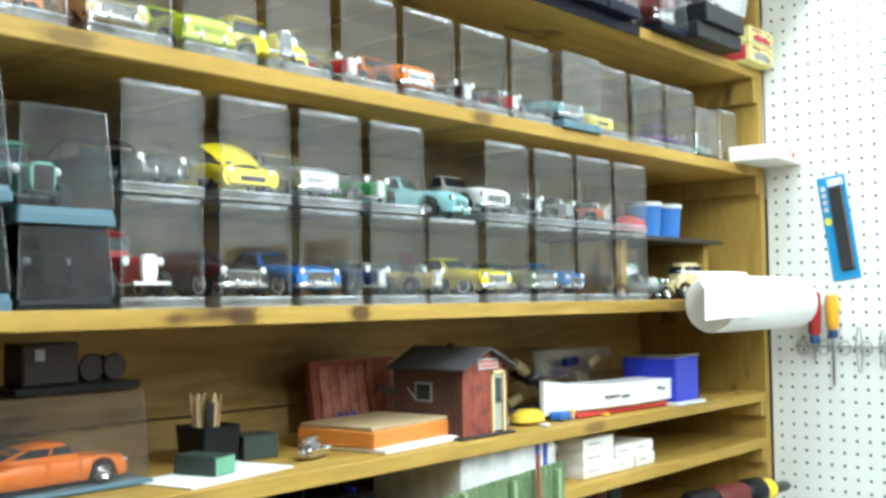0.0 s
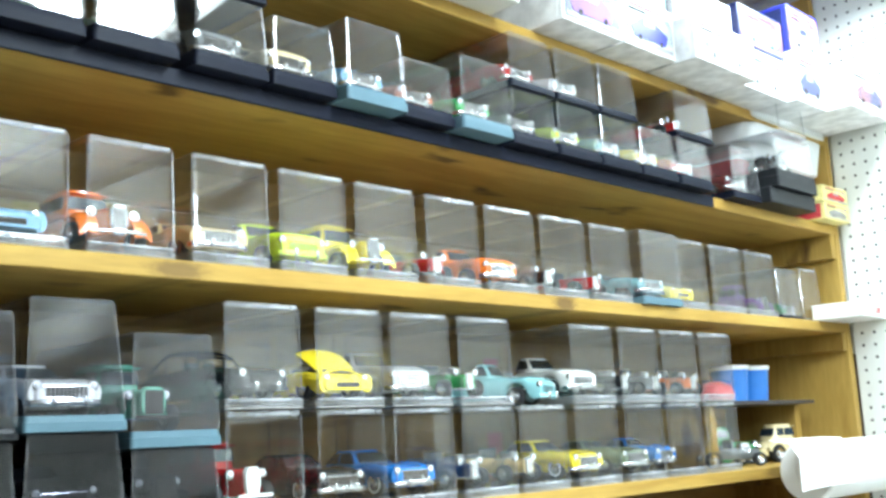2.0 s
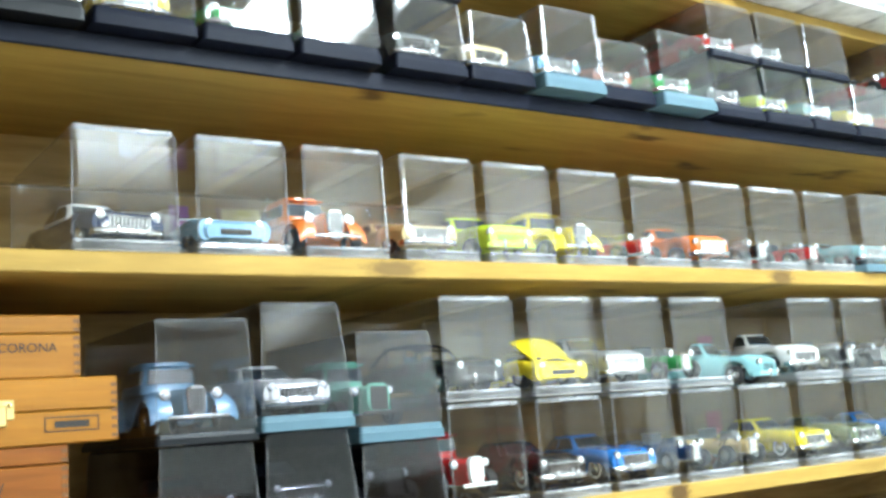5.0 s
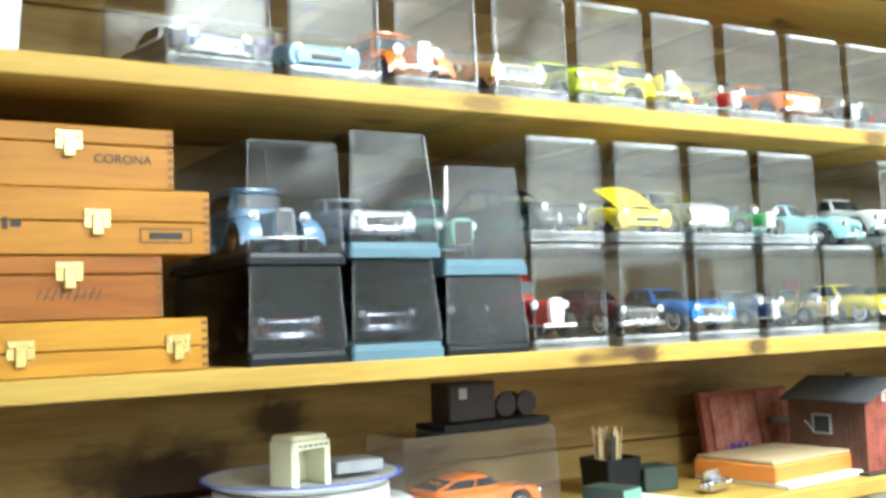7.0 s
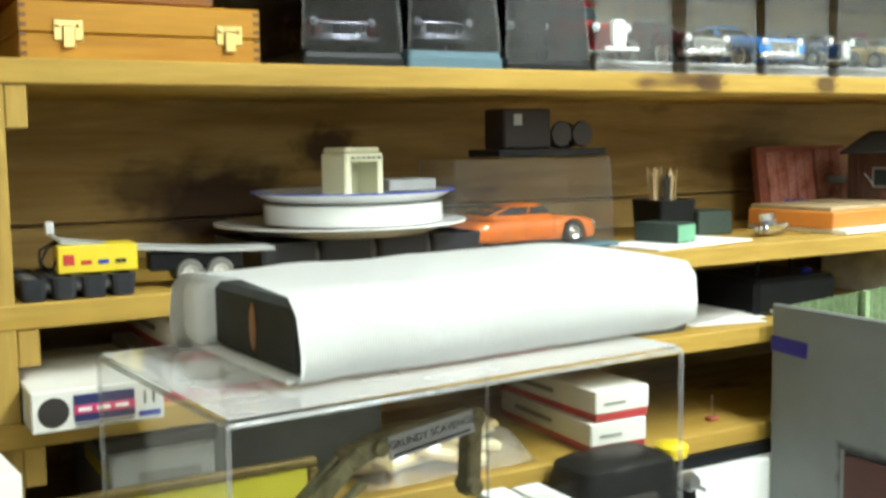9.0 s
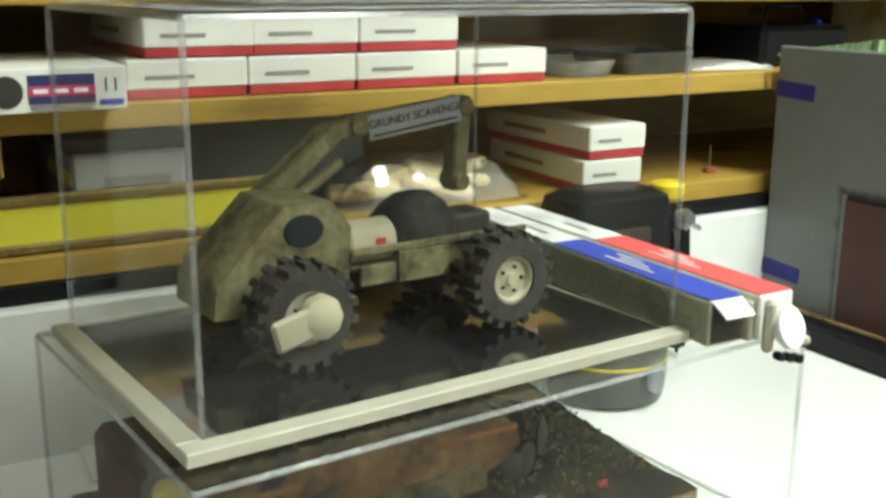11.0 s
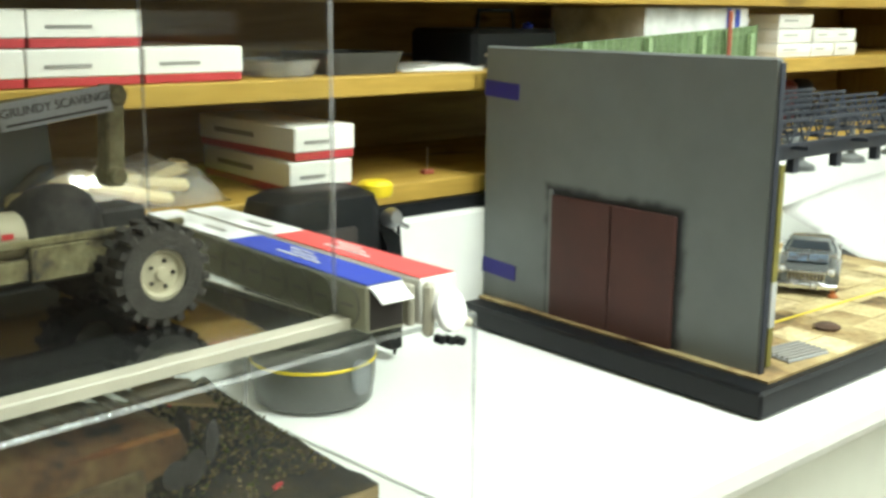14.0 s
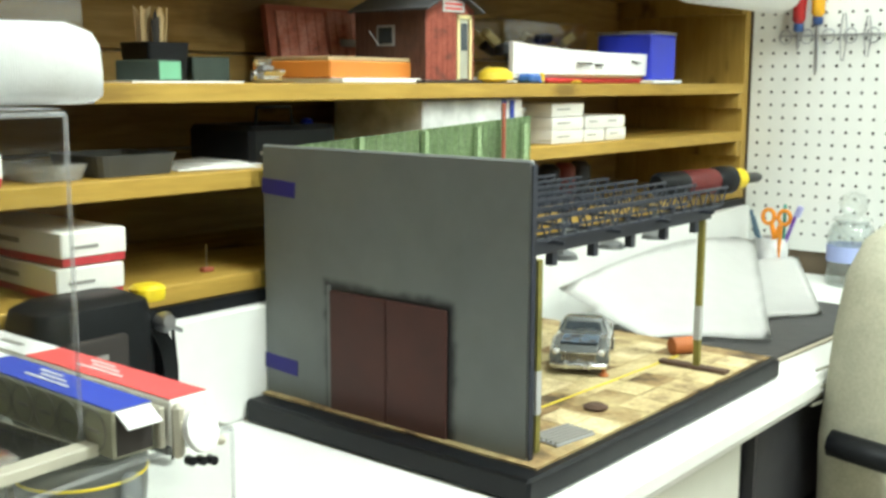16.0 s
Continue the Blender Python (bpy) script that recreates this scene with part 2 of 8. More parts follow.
BLUEGREY = mat("blue_grey_plastic", (0.095, 0.165, 0.205), 0.45, var=0.1)
for dull, sheen in ((BLACKP, 0.25), (NAVYP, 0.1), (BLUEGREY, 0.25)):
    dull.node_tree.nodes["Principled BSDF"].inputs["Specular IOR Level"].default_value = sheen
CHROME = mat("chrome", (0.68, 0.69, 0.71), 0.22, 1.0, var=0.05)
LENS = mat("lamp_lens", (0.78, 0.80, 0.82), 0.1, var=0.05, coat=0.8)
STEEL = mat("steel", (0.45, 0.46, 0.48), 0.35, 1.0, var=0.15)
TYRE = mat("rubber", (0.018, 0.018, 0.019), 0.75, var=0.2)
GLASSD = mat("dark_car_glass", (0.03, 0.04, 0.05), 0.08, var=0.1, coat=0.5)
BRASS = mat("brass", (0.72, 0.55, 0.22), 0.3, 1.0, var=0.15)
PAPER = mat("white_paper", (0.84, 0.84, 0.82), 0.8, var=0.03)
CARDW = mat("white_card", (0.80, 0.79, 0.74), 0.6, var=0.05)
INKD = mat("dark_ink", (0.03, 0.025, 0.022), 0.7, var=0.1)
INKG = mat("grey_ink", (0.28, 0.27, 0.25), 0.7, var=0.1)
INKR = mat("red_ink", (0.55, 0.04, 0.04), 0.6, var=0.1)
INKB = mat("blue_ink", (0.03, 0.06, 0.42), 0.6, var=0.1)

# ---- building tools ----
def link(name, bm, material, parent=None, label="", smooth=False):
    me = bpy.data.meshes.new(name)
    if smooth:
        for f in bm.faces:
            f.smooth = True
    bm.to_mesh(me)
    bm.free()
    if material:
        me.materials.append(material)
    ob = new(name, me)
    ob.parent = parent
    if label:
        ob["label"] = label
    if smooth == 2:
        me.set_sharp_from_angle(angle=radians(40))
    return ob


def part(name, bm, material, parent, label="", smooth=False):
    return link(name, bm, material, parent, label, smooth)


def thing(name, m, label, category, group=""):
    ob = new(name)
    ob.matrix_world = m
    ob.empty_display_size = 0.02
    return tagged(ob, label, category, group)


def structure(name, bm, material, label="", smooth=False):
    return tagged(link(name, bm, material, None, label, smooth), kind="structure")


def solid(bm, pts):
    """Convex solid from points."""
    vs = [bm.verts.new(p) for p in pts]
    r = bmesh.ops.convex_hull(bm, input=vs)
    bmesh.ops.delete(bm, geom=[v for v in r["geom_interior"] if isinstance(v, bmesh.types.BMVert)], context="VERTS")


def brick(bm, x0, x1, y0, y1, z0, z1, e=0.0, m=None):
    """A box with chamfered edges of width e."""
    pts = []
    if e <= 0:
        pts = [(x, y, z) for x in (x0, x1) for y in (y0, y1) for z in (z0, z1)]
    else:
        for x, sx in ((x0, 1), (x1, -1)):
            for y, sy in ((y0, 1), (y1, -1)):
                for z, sz in ((z0, 1), (z1, -1)):
                    pts += [(x, y + sy * e, z + sz * e), (x + sx * e, y, z + sz * e), (x + sx * e, y + sy * e, z)]
    if m is not None:
        pts = [m @ Vector(p) for p in pts]
    if e <= 0:
        v = [bm.verts.new(p) for p in pts]
        for q in ((0, 1, 3, 2), (4, 6, 7, 5), (0, 4, 5, 1), (2, 3, 7, 6), (0, 2, 6, 4), (1, 5, 7, 3)):
            bm.faces.new([v[i] for i in q])
    else:
        solid(bm, pts)
    return bm


def box(*a, **k):
    return brick(bmesh.new(), *a, **k)


def rings(bm, rows, cap=True, closed=True):
    """Skin over rows of points; the first and last row are capped."""
    vs = [[bm.verts.new(p) for p in row] for row in rows]
    n = len(rows[0])
    for a, b in zip(vs, vs[1:]):
        for i in range(n if closed else n - 1):
            j = (i + 1) % n
            bm.faces.new((a[i], a[j], b[j], b[i]))
    if cap:
        bm.faces.new(vs[0][::-1])
        bm.faces.new(vs[-1])
    return bm


def lathe(bm, prof, seg=20, m=None, cap=True):
    """prof: (radius, height) from bottom to top, about z."""
    rows = []
    for r, z in prof:
        row = [Vector((r * math.cos(2 * math.pi * i / seg), r * math.sin(2 * math.pi * i / seg), z)) for i in range(seg)]
        rows.append([m @ p for p in row] if m is not None else row)
    return rings(bm, rows, cap)


def rod(bm, a, b, r, seg=8, r2=None):
    a, b = Vector(a), Vector(b)
    q = (b - a).to_track_quat("Z", "Y").to_matrix().to_4x4()
    return lathe(bm, [(r, 0), (r if r2 is None else r2, (b - a).length)], seg, Matrix.Translation(a) @ q)


def tube(bm, pts, r, seg=6):
    """One unbroken round bar along a line of points."""
    pts = [Vector(p) for p in pts]
    rows, side = [], None
    for i, p in enumerate(pts):
        d = (pts[min(i + 1, len(pts) - 1)] - pts[max(i - 1, 0)]).normalized()
        side = d.orthogonal() if side is None else side - d * side.dot(d)
        side.normalize()
        up = d.cross(side)
        rows.append([p + (side * math.cos(2 * math.pi * k / seg) + up * math.sin(2 * math.pi * k / seg)) * r for k in range(seg)])
    return rings(bm, rows)


def rrect(hx, hy, r, z, n=3, cx=0.0, cy=0.0):
    pts = []
    for k, (sx, sy) in enumerate(((1, 1), (-1, 1), (-1, -1), (1, -1))):
        for i in range(n + 1):
            a = math.pi / 2 * (k + i / n)
            pts.append((cx + sx * (hx - r) + r * math.cos(a), cy + sy * (hy - r) + r * math.sin(a), z))
    return pts


def shift(bm, m):
    bmesh.ops.transform(bm, matrix=m, verts=bm.verts)
    return bm


def shell(hx, hy, h, taper=0.003, th=0.0016, r=0.004, top_r=0.003):
    """A clear cover, open below: tapered walls with thickness and rounded corners."""
    bm = bmesh.new()
    rows = [rrect(hx, hy, r, 0), rrect(hx - taper, hy - taper, r, h - top_r), rrect(hx - taper - top_r * 0.3, hy - taper - top_r * 0.3, r, h - top_r * 0.3), rrect(hx - taper - top_r, hy - taper - top_r, r * 0.8, h)]
    rings(bm, rows, cap=False)
    top = [v for v in bm.verts][-16:]
    bm.faces.new(top)
    i0 = len(bm.verts)
    rows = [rrect(hx - th, hy - th, r * 0.7, 0), rrect(hx - taper - th, hy - taper - th, r * 0.7, h - top_r), rrect(hx - taper - top_r, hy - taper - top_r, r * 0.6, h - th)]
    rings(bm, rows, cap=False)
    bm.verts.ensure_lookup_table()
    bm.faces.new([v for v in bm.verts][-16:][::-1])
    lo, li = [bm.verts[i] for i in range(16)], [bm.verts[i0 + i] for i in range(16)]
    for i in range(16):
        j = (i + 1) % 16
        bm.faces.new((lo[j], lo[i], li[i], li[j]))
    return bm


def card(name, w, d, h, m, label, category, face=CARDW, group="", e=0.0012):
    ob = tagged(link(name, box(-w / 2, w / 2, -d / 2, d / 2, 0, h, e), face), label, category, group)
    ob.matrix_world = m
    return ob

# ---- the room ----
XL, XR, YB, YF = -2.2, 2.573, 0.29, -3.4
S1, S2, S3, S4, S5, S6, S7 = 1.049, 1.164, 1.259, 1.45, 1.722, 1.928, 2.122
TH = 0.020
COUNTER = 0.887

WALLB = mat("unseen_wall_brown", (0.17, 0.125, 0.08), 0.6, var=0.25, scale=6, bump=0.1)
structure("floor", box(XL, XR + 0.1, YF, YB + 0.1, -0.05, 0), mat("floor_vinyl", (0.60, 0.56, 0.49), 0.4, var=0.2, scale=8), "worn pale tan vinyl workshop floor")
structure("ceiling", box(XL - 0.1, XR + 0.2, YF - 0.1, YB + 0.12, CEIL, CEIL + 0.05), CEILM, "white painted ceiling")
structure("wall_north", box(XL, XR + 0.12, YB + 0.02, YB + 0.1, 0, CEIL), WALLW, "wall behind the shelves")
# unseen walls, dark below and white above, toned to shape the case reflections
WALL_SPLIT = 1.66
structure("wall_south", box(XL, XR + 0.12, YF - 0.1, YF, 0, WALL_SPLIT), WALLB, "unseen lower wall, brown to keep reflections dark")
structure("wall_south_upper", box(XL, XR + 0.12, YF - 0.1, YF - 0.012, WALL_SPLIT + 0.001, CEIL), WALLW, "white painted upper wall")
structure("wall_west", box(XL - 0.1, XL, YF, YB + 0.1, 0, WALL_SPLIT), WALLB, "unseen lower wall, brown to keep reflections dark")
structure("wall_west_upper", box(XL - 0.1, XL - 0.012, YF, YB + 0.1, WALL_SPLIT + 0.001, CEIL), WALLW, "white painted upper wall")
structure("wall_east", box(XR + 0.012, XR + 0.12, YF, YB + 0.02, 0, WALL_SPLIT), WALLB, "unseen wall behind the pegboard, brown to dim reflections")
structure("wall_east_upper", box(XR + 0.013, XR + 0.12, YF, YB + 0.02, WALL_SPLIT + 0.001, CEIL), WALLW, "white painted upper wall")


def shelf_unit():
    unit = thing("wall_shelf", pose(0, 0, 0), "wide built-in pine wall shelves filled with models", "shelf")
    for z in (S1, S2, S3, S4, S5, S6, S7):
        part("shelf_board", box(-0.35, XR - 0.02, 0.0, YB, z - TH, z, 0.0012), SHELF, unit)
    part("edge_trim", box(-0.35, 2.06, -0.005, -0.0003, S6 - 0.021, S6 - 0.0015, 0.001), NAVYP, unit, "black plastic strip along the shelf edge")
    zs = [1.03, 1.17, 1.30, 1.44, 1.58, 1.72, 1.85, 1.98, 2.11, 2.24, 2.44]
    for a, b in zip(zs, zs[1:]):
        part("back_board", box(-0.35, XR - 0.02, YB - 0.001, YB + 0.018, a + 0.0012, b - 0.0012, 0.002), BACK, unit)
    part("end_panel", box(XR - 0.02, XR, 0.0, YB + 0.018, 1.0, 2.44, 0.001), POST, unit, "upright pine end panel")
    part("end_panel", box(-0.37, -0.35, 0.0, YB + 0.018, 1.0, 2.44, 0.001), POST, unit, "upright pine end panel")
    part("upright", box(0.452, 0.470, 0.001, YB - 0.002, S2 + 0.0005, S4 - TH - 0.0005, 0.001), POST, unit)
    part("upright", box(0.452, 0.470, 0.001, YB - 0.002, S1 + 0.0005, S2 - TH - 0.0005, 0.001), POST, unit)
    for z, h in ((S2, 0.032), (S3, 0.03), (S4, 0.034)):
        part("cleat", box(0.4705, 0.487, 0.002, YB - 0.01, z - TH - h, z - TH - 0.0004, 0.001), POST, unit)
    for z, h in ((S2, 0.03), (S3, 0.03), (S4, 0.034), (S5, 0.036), (S6, 0.05)):
        part("cleat", box(XR - 0.038, XR - 0.0205, 0.002, YB - 0.01, z - TH - h, z - TH - 0.0004, 0.001), POST, unit)
    return unit


shelf_unit()


def counter_run():
    c = thing("worktop", pose(0, 0, 0), "long white laminate worktop with rounded front edge and upstand", "worktop")
    bm = bmesh.new()
    prof = [(0.0, COUNTER), (-0.425, COUNTER), (-0.434, COUNTER - 0.003), (-0.439, COUNTER - 0.012), (-0.439, COUNTER - 0.026), (-0.434, COUNTER - 0.036), (-0.42, COUNTER - 0.038), (0.0, COUNTER - 0.038)]
    rings(bm, [[(x, y, z) for y, z in prof] for x in (-0.9, XR - 0.004)])
    part("top", bm, WHITE, c)
    part("upstand", box(-0.9, XR - 0.004, -0.018, 0.004, COUNTER + 0.0005, 1.014, 0.003), WHITE, c)
    part("strip", box(-0.9, XR - 0.004, -0.006, 0.02, 1.0145, 1.0285), BLACKP, c, "black strip above the upstand")
    return c


counter_run()


def drawer_base(x0, x1, n, label, face):
    w = x1 - x0
    d = thing("drawer_unit", pose((x0 + x1) / 2, -0.2, 0), label, "drawers")
    part("body", box(-w / 2, w / 2, -0.19, 0.2, 0.08, COUNTER - 0.039), face, d)
    h = (COUNTER - 0.05 - 0.1) / n
    for i in range(n):
        z = 0.1 + i * h
        part("drawer_front", box(-w / 2 + 0.003, w / 2 - 0.003, -0.209, -0.1905, z + 0.002, z + h - 0.002, 0.002), face, d)
    return d


CREAMD = mat("cream_drawer", (0.66, 0.67, 0.60), 0.45, var=0.04)
for xa in (0.18, 0.68, 1.18):
    drawer_base(xa, xa + 0.5, 4, "white drawer unit under the worktop", CREAMD)
DARKD = mat("dark_grey_plastic", (0.045, 0.045, 0.05), 0.4, var=0.15)
drawer_base(1.72, 2.15, 5, "dark grey plastic drawer tower beneath the worktop", DARKD)


def pegboard():
    """Board with flat dark discs at 25.4 mm, painted for the shade inside its holes."""
    ob = structure("wall_pegboard", box(XR + 0.004, XR + 0.0115, -1.23, -0.004, 0.93, CEIL - 0.002), mat("pegboard_paint", (0.80, 0.82, 0.78), 0.45, var=0.03), "white painted pegboard wall")
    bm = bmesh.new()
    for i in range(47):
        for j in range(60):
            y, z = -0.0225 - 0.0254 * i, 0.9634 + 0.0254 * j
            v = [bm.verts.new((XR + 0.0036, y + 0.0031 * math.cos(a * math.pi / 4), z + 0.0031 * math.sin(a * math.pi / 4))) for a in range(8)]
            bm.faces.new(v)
    link("peg_hole_discs", bm, mat("hole_shade", (0.07, 0.065, 0.06), 0.9, var=0.2), ob)["kind"] = "stuff"


pegboard()

# ---- model cars ----
def paint(name, col, rough=0.22, coat=0.6):
    return mat("paint_" + name, col, rough, var=0.05, coat=coat)


PAINTS = dict(
    red=paint("red", (0.50, 0.02, 0.02)), yellow=paint("yellow", (0.85, 0.68, 0.02)), lime=paint("lime", (0.62, 0.78, 0.03)),
    orange=paint("orange", (0.85, 0.20, 0.02)), blue=paint("blue", (0.03, 0.18, 0.55)), sky=paint("sky", (0.22, 0.42, 0.62)),
    black=paint("black", (0.008, 0.008, 0.01)), green=paint("green", (0.05, 0.32, 0.08)), mint=paint("mint", (0.20, 0.52, 0.36)),
    white=paint("white", (0.8, 0.8, 0.78)), silver=mat("paint_silver", (0.6, 0.61, 0.62), 0.3, 0.7, var=0.05), cream=paint("cream", (0.80, 0.66, 0.36)),
    teal=paint("teal", (0.25, 0.48, 0.50)), purple=paint("purple", (0.22, 0.06, 0.38)), grey=paint("grey", (0.13, 0.14, 0.14)), rust=paint("rust", (0.42, 0.13, 0.04), 0.5, 0.1),
    moss=paint("moss", (0.13, 0.17, 0.11)), darkred=paint("darkred", (0.12, 0.015, 0.015)), navy=paint("navy", (0.015, 0.03, 0.09)), tan=paint("tan", (0.6, 0.45, 0.2)), brightgreen=paint("brightgreen", (0.1, 0.65, 0.1)),
)


def curve(pts, y):
    """Smooth height from (y, value) pairs."""
    for (a, va), (b, vb) in zip(pts, pts[1:]):
        if y <= b:
            k = min(max((y - a) / (b - a), 0), 1)
            k = k * k * (3 - 2 * k)
            return va + (vb - va) * k
    return pts[-1][1]


def body_loft(L, wide, top, low, wheels, wr, n=30, flare=0.0):
    """Car body along y (nose at -L/2), with open wheel arches."""
    rows = []
    for i in range(n + 1):
        y = -L / 2 + L * i / n
        w, t, b = curve(wide, y), curve(top, y), low
        for wy in wheels:
            dy = abs(y - wy)
            if dy < wr * 1.22:
                b = max(b, math.sqrt(max((wr * 1.22) ** 2 - dy * dy, 0)) + wr * 0.96)
        b = min(b, t - 0.006)
        m = (b + t) / 2
        rows.append([(w * 0.62, y, t), (w * 0.86, y, t - 0.0018), (w * 0.98, y, t - (t - b) * 0.22), (w, y, m), (w * 0.97, y, b + (t - b) * 0.12), (w * 0.9, y, b),
                     (-w * 0.9, y, b), (-w * 0.97, y, b + (t - b) * 0.12), (-w, y, m), (-w * 0.98, y, t - (t - b) * 0.22), (-w * 0.86, y, t - 0.0018), (-w * 0.62, y, t)])
    return rings(bmesh.new(), [r[::-1] for r in rows])


def cabin_loft(y0, y1, y2, y3, w0, w1, z0, z1):
    """Greenhouse: base from y0 to y3, roof from y1 to y2."""
    bm = bmesh.new()
    rows = []
    for k in (0.0, 0.25, 0.6, 0.9, 1.0):
        e = k ** 1.3
        ya, yb, w = y0 + (y1 - y0) * k, y3 + (y2 - y3) * e, w0 + (w1 - w0) * e
        rows.append([(p[0], p[1], z0 + (z1 - z0) * k) for p in rrect(w, (yb - ya) / 2, min(w, 0.012), 0, 3, 0, (ya + yb) / 2)])
    return rings(bm, rows)


def glazing(c, y0, y1, y2, y3, w0, w1, z0, z1, split=0.5, lo=0.2, hi=0.86):
    """Dark panes let into a painted greenhouse: windscreen, rear window and two each side."""
    t = 0.0007

    def at(k):
        e = k ** 1.3
        return y0 + (y1 - y0) * k, y3 + (y2 - y3) * e, w0 + (w1 - w0) * e, z0 + (z1 - z0) * k
    (fa, ra, wa, za), (fb, rb, wb, zb) = at(lo), at(hi)
    ia, ib = wa * 0.80, wb * 0.80
    for name, ya, yb, s in (("windscreen", fa, fb, -1), ("rear_window", ra, rb, 1)):
        bm = bmesh.new()
        solid(bm, [(x * q, y + s * o, z) for x, y, z in ((ia, ya, za), (ib, yb, zb)) for q in (-1, 1) for o in (t, -0.002)])
        part(name, bm, GLASSD, c, "dark car glass")
    for s in (1, -1):
        m0, m1 = fa + (ra - fa) * split, fb + (rb - fb) * split
        for ya, yb, yc, yd in ((fa + 0.006, fb + 0.005, m1 - 0.0012, m0 - 0.0012), (m0 + 0.0012, m1 + 0.0012, rb - 0.006, ra - 0.008)):
            bm = bmesh.new()
            solid(bm, [(s * (w + o), y, z) for w, y, z in ((wa, ya, za), (wb, yb, zb), (wb, yc, zb), (wa, yd, za)) for o in (t, -0.002)])
            part("side_window", bm, GLASSD, c, "dark car glass")


def wheel(c, x, y, r, w, rim, side, white=False):
    m = pose(x, y, r, 0, 90 * side, 0)
    t = part("wheel", lathe(bmesh.new(), [(r * 0.62, -w / 2), (r * 0.93, -w / 2), (r, -w * 0.3), (r, w * 0.3), (r * 0.93, w / 2), (r * 0.62, w / 2)], 20, m, False), TYRE, c, "black rubber tyre with bright rim", 2)
    part("rim", lathe(bmesh.new(), [(r * 0.61, -w * 0.3), (r * 0.61, w * 0.5), (r * 0.55, w * 0.46), (r * 0.44, w * 0.30), (r * 0.30, w * 0.26), (r * 0.24, w * 0.50), (r * 0.16, w * 0.60), (r * 0.05, w * 0.62)], 16, m), rim, t, "", 2)
    if white:
        part("whitewall", lathe(bmesh.new(), [(r * 0.66, w * 0.505), (r * 0.66, w * 0.53), (r * 0.85, w * 0.53), (r * 0.85, w * 0.505)], 20, m, False), PAPER, t)


def bar(c, name, pts, ry, rz, material, label=""):
    """A bent bar of oval section through a line of points."""
    rows = []
    for x, y, z in pts:
        rows.append([(x, y + ry * math.cos(a), z + rz * math.sin(a)) for a in [k * math.pi / 4 for k in range(8)]])
    return part(name, rings(bmesh.new(), rows), material, c, label, 2)


def headlight(c, x, y, z, r):
    lm = pose(x, y, z, 90, 0, 0)
    hl = part("headlight", lathe(bmesh.new(), [(r * 0.4, -0.006), (r * 0.95, -0.003), (r * 1.05, 0.0), (r, 0.0014), (r * 0.8, 0.0016)], 14, lm), CHROME, c, "chrome ringed headlight", 2)
    part("lens", lathe(bmesh.new(), [(r * 0.8, 0.0010), (r * 0.62, 0.0026), (r * 0.3, 0.0034), (r * 0.05, 0.0036)], 12, lm), LENS, hl, "", 2)


def swept_fender(c, s, w, h, fy, ry, wr, pc):
    """Thirties fender: rises over the front wheel, runs on as a running board and rises again."""
    line = []
    for k in range(9):
        a = math.pi * (1.02 - 0.86 * k / 8)
        line.append((fy - 0.0205 * -math.cos(a) * (1.06 if math.cos(a) < 0 else 1.0), max(wr + 0.0195 * math.sin(a), 0.0095)))
    line += [(fy + 0.030, 0.0125), (fy + 0.040, 0.0092), (ry - 0.034, 0.0092), (ry - 0.026, 0.0140)]
    for k in range(9):
        a = math.pi * (0.86 - 0.86 * k / 8)
        line.append((ry + 0.0205 * -math.cos(a), max(wr * 1.06 + 0.0205 * math.sin(a), 0.0095)))
    x0, x1 = w * 0.50, w * 1.0
    rows = []
    for y, z in line:
        rows.append([(s * x0, y, z + 0.0012), (s * (x0 + x1) / 2, y, z + 0.0022), (s * (x1 - 0.004), y, z + 0.0010), (s * x1, y, z - 0.0035), (s * (x1 - 0.0012), y, z - 0.0042), (s * (x1 - 0.005), y, z - 0.0008), (s * (x0 + x1) / 2, y, z + 0.0006), (s * x0, y, z - 0.0006)])
    part("fender", rings(bmesh.new(), rows if s < 0 else [r[::-1] for r in rows]), pc, c, "", 2)


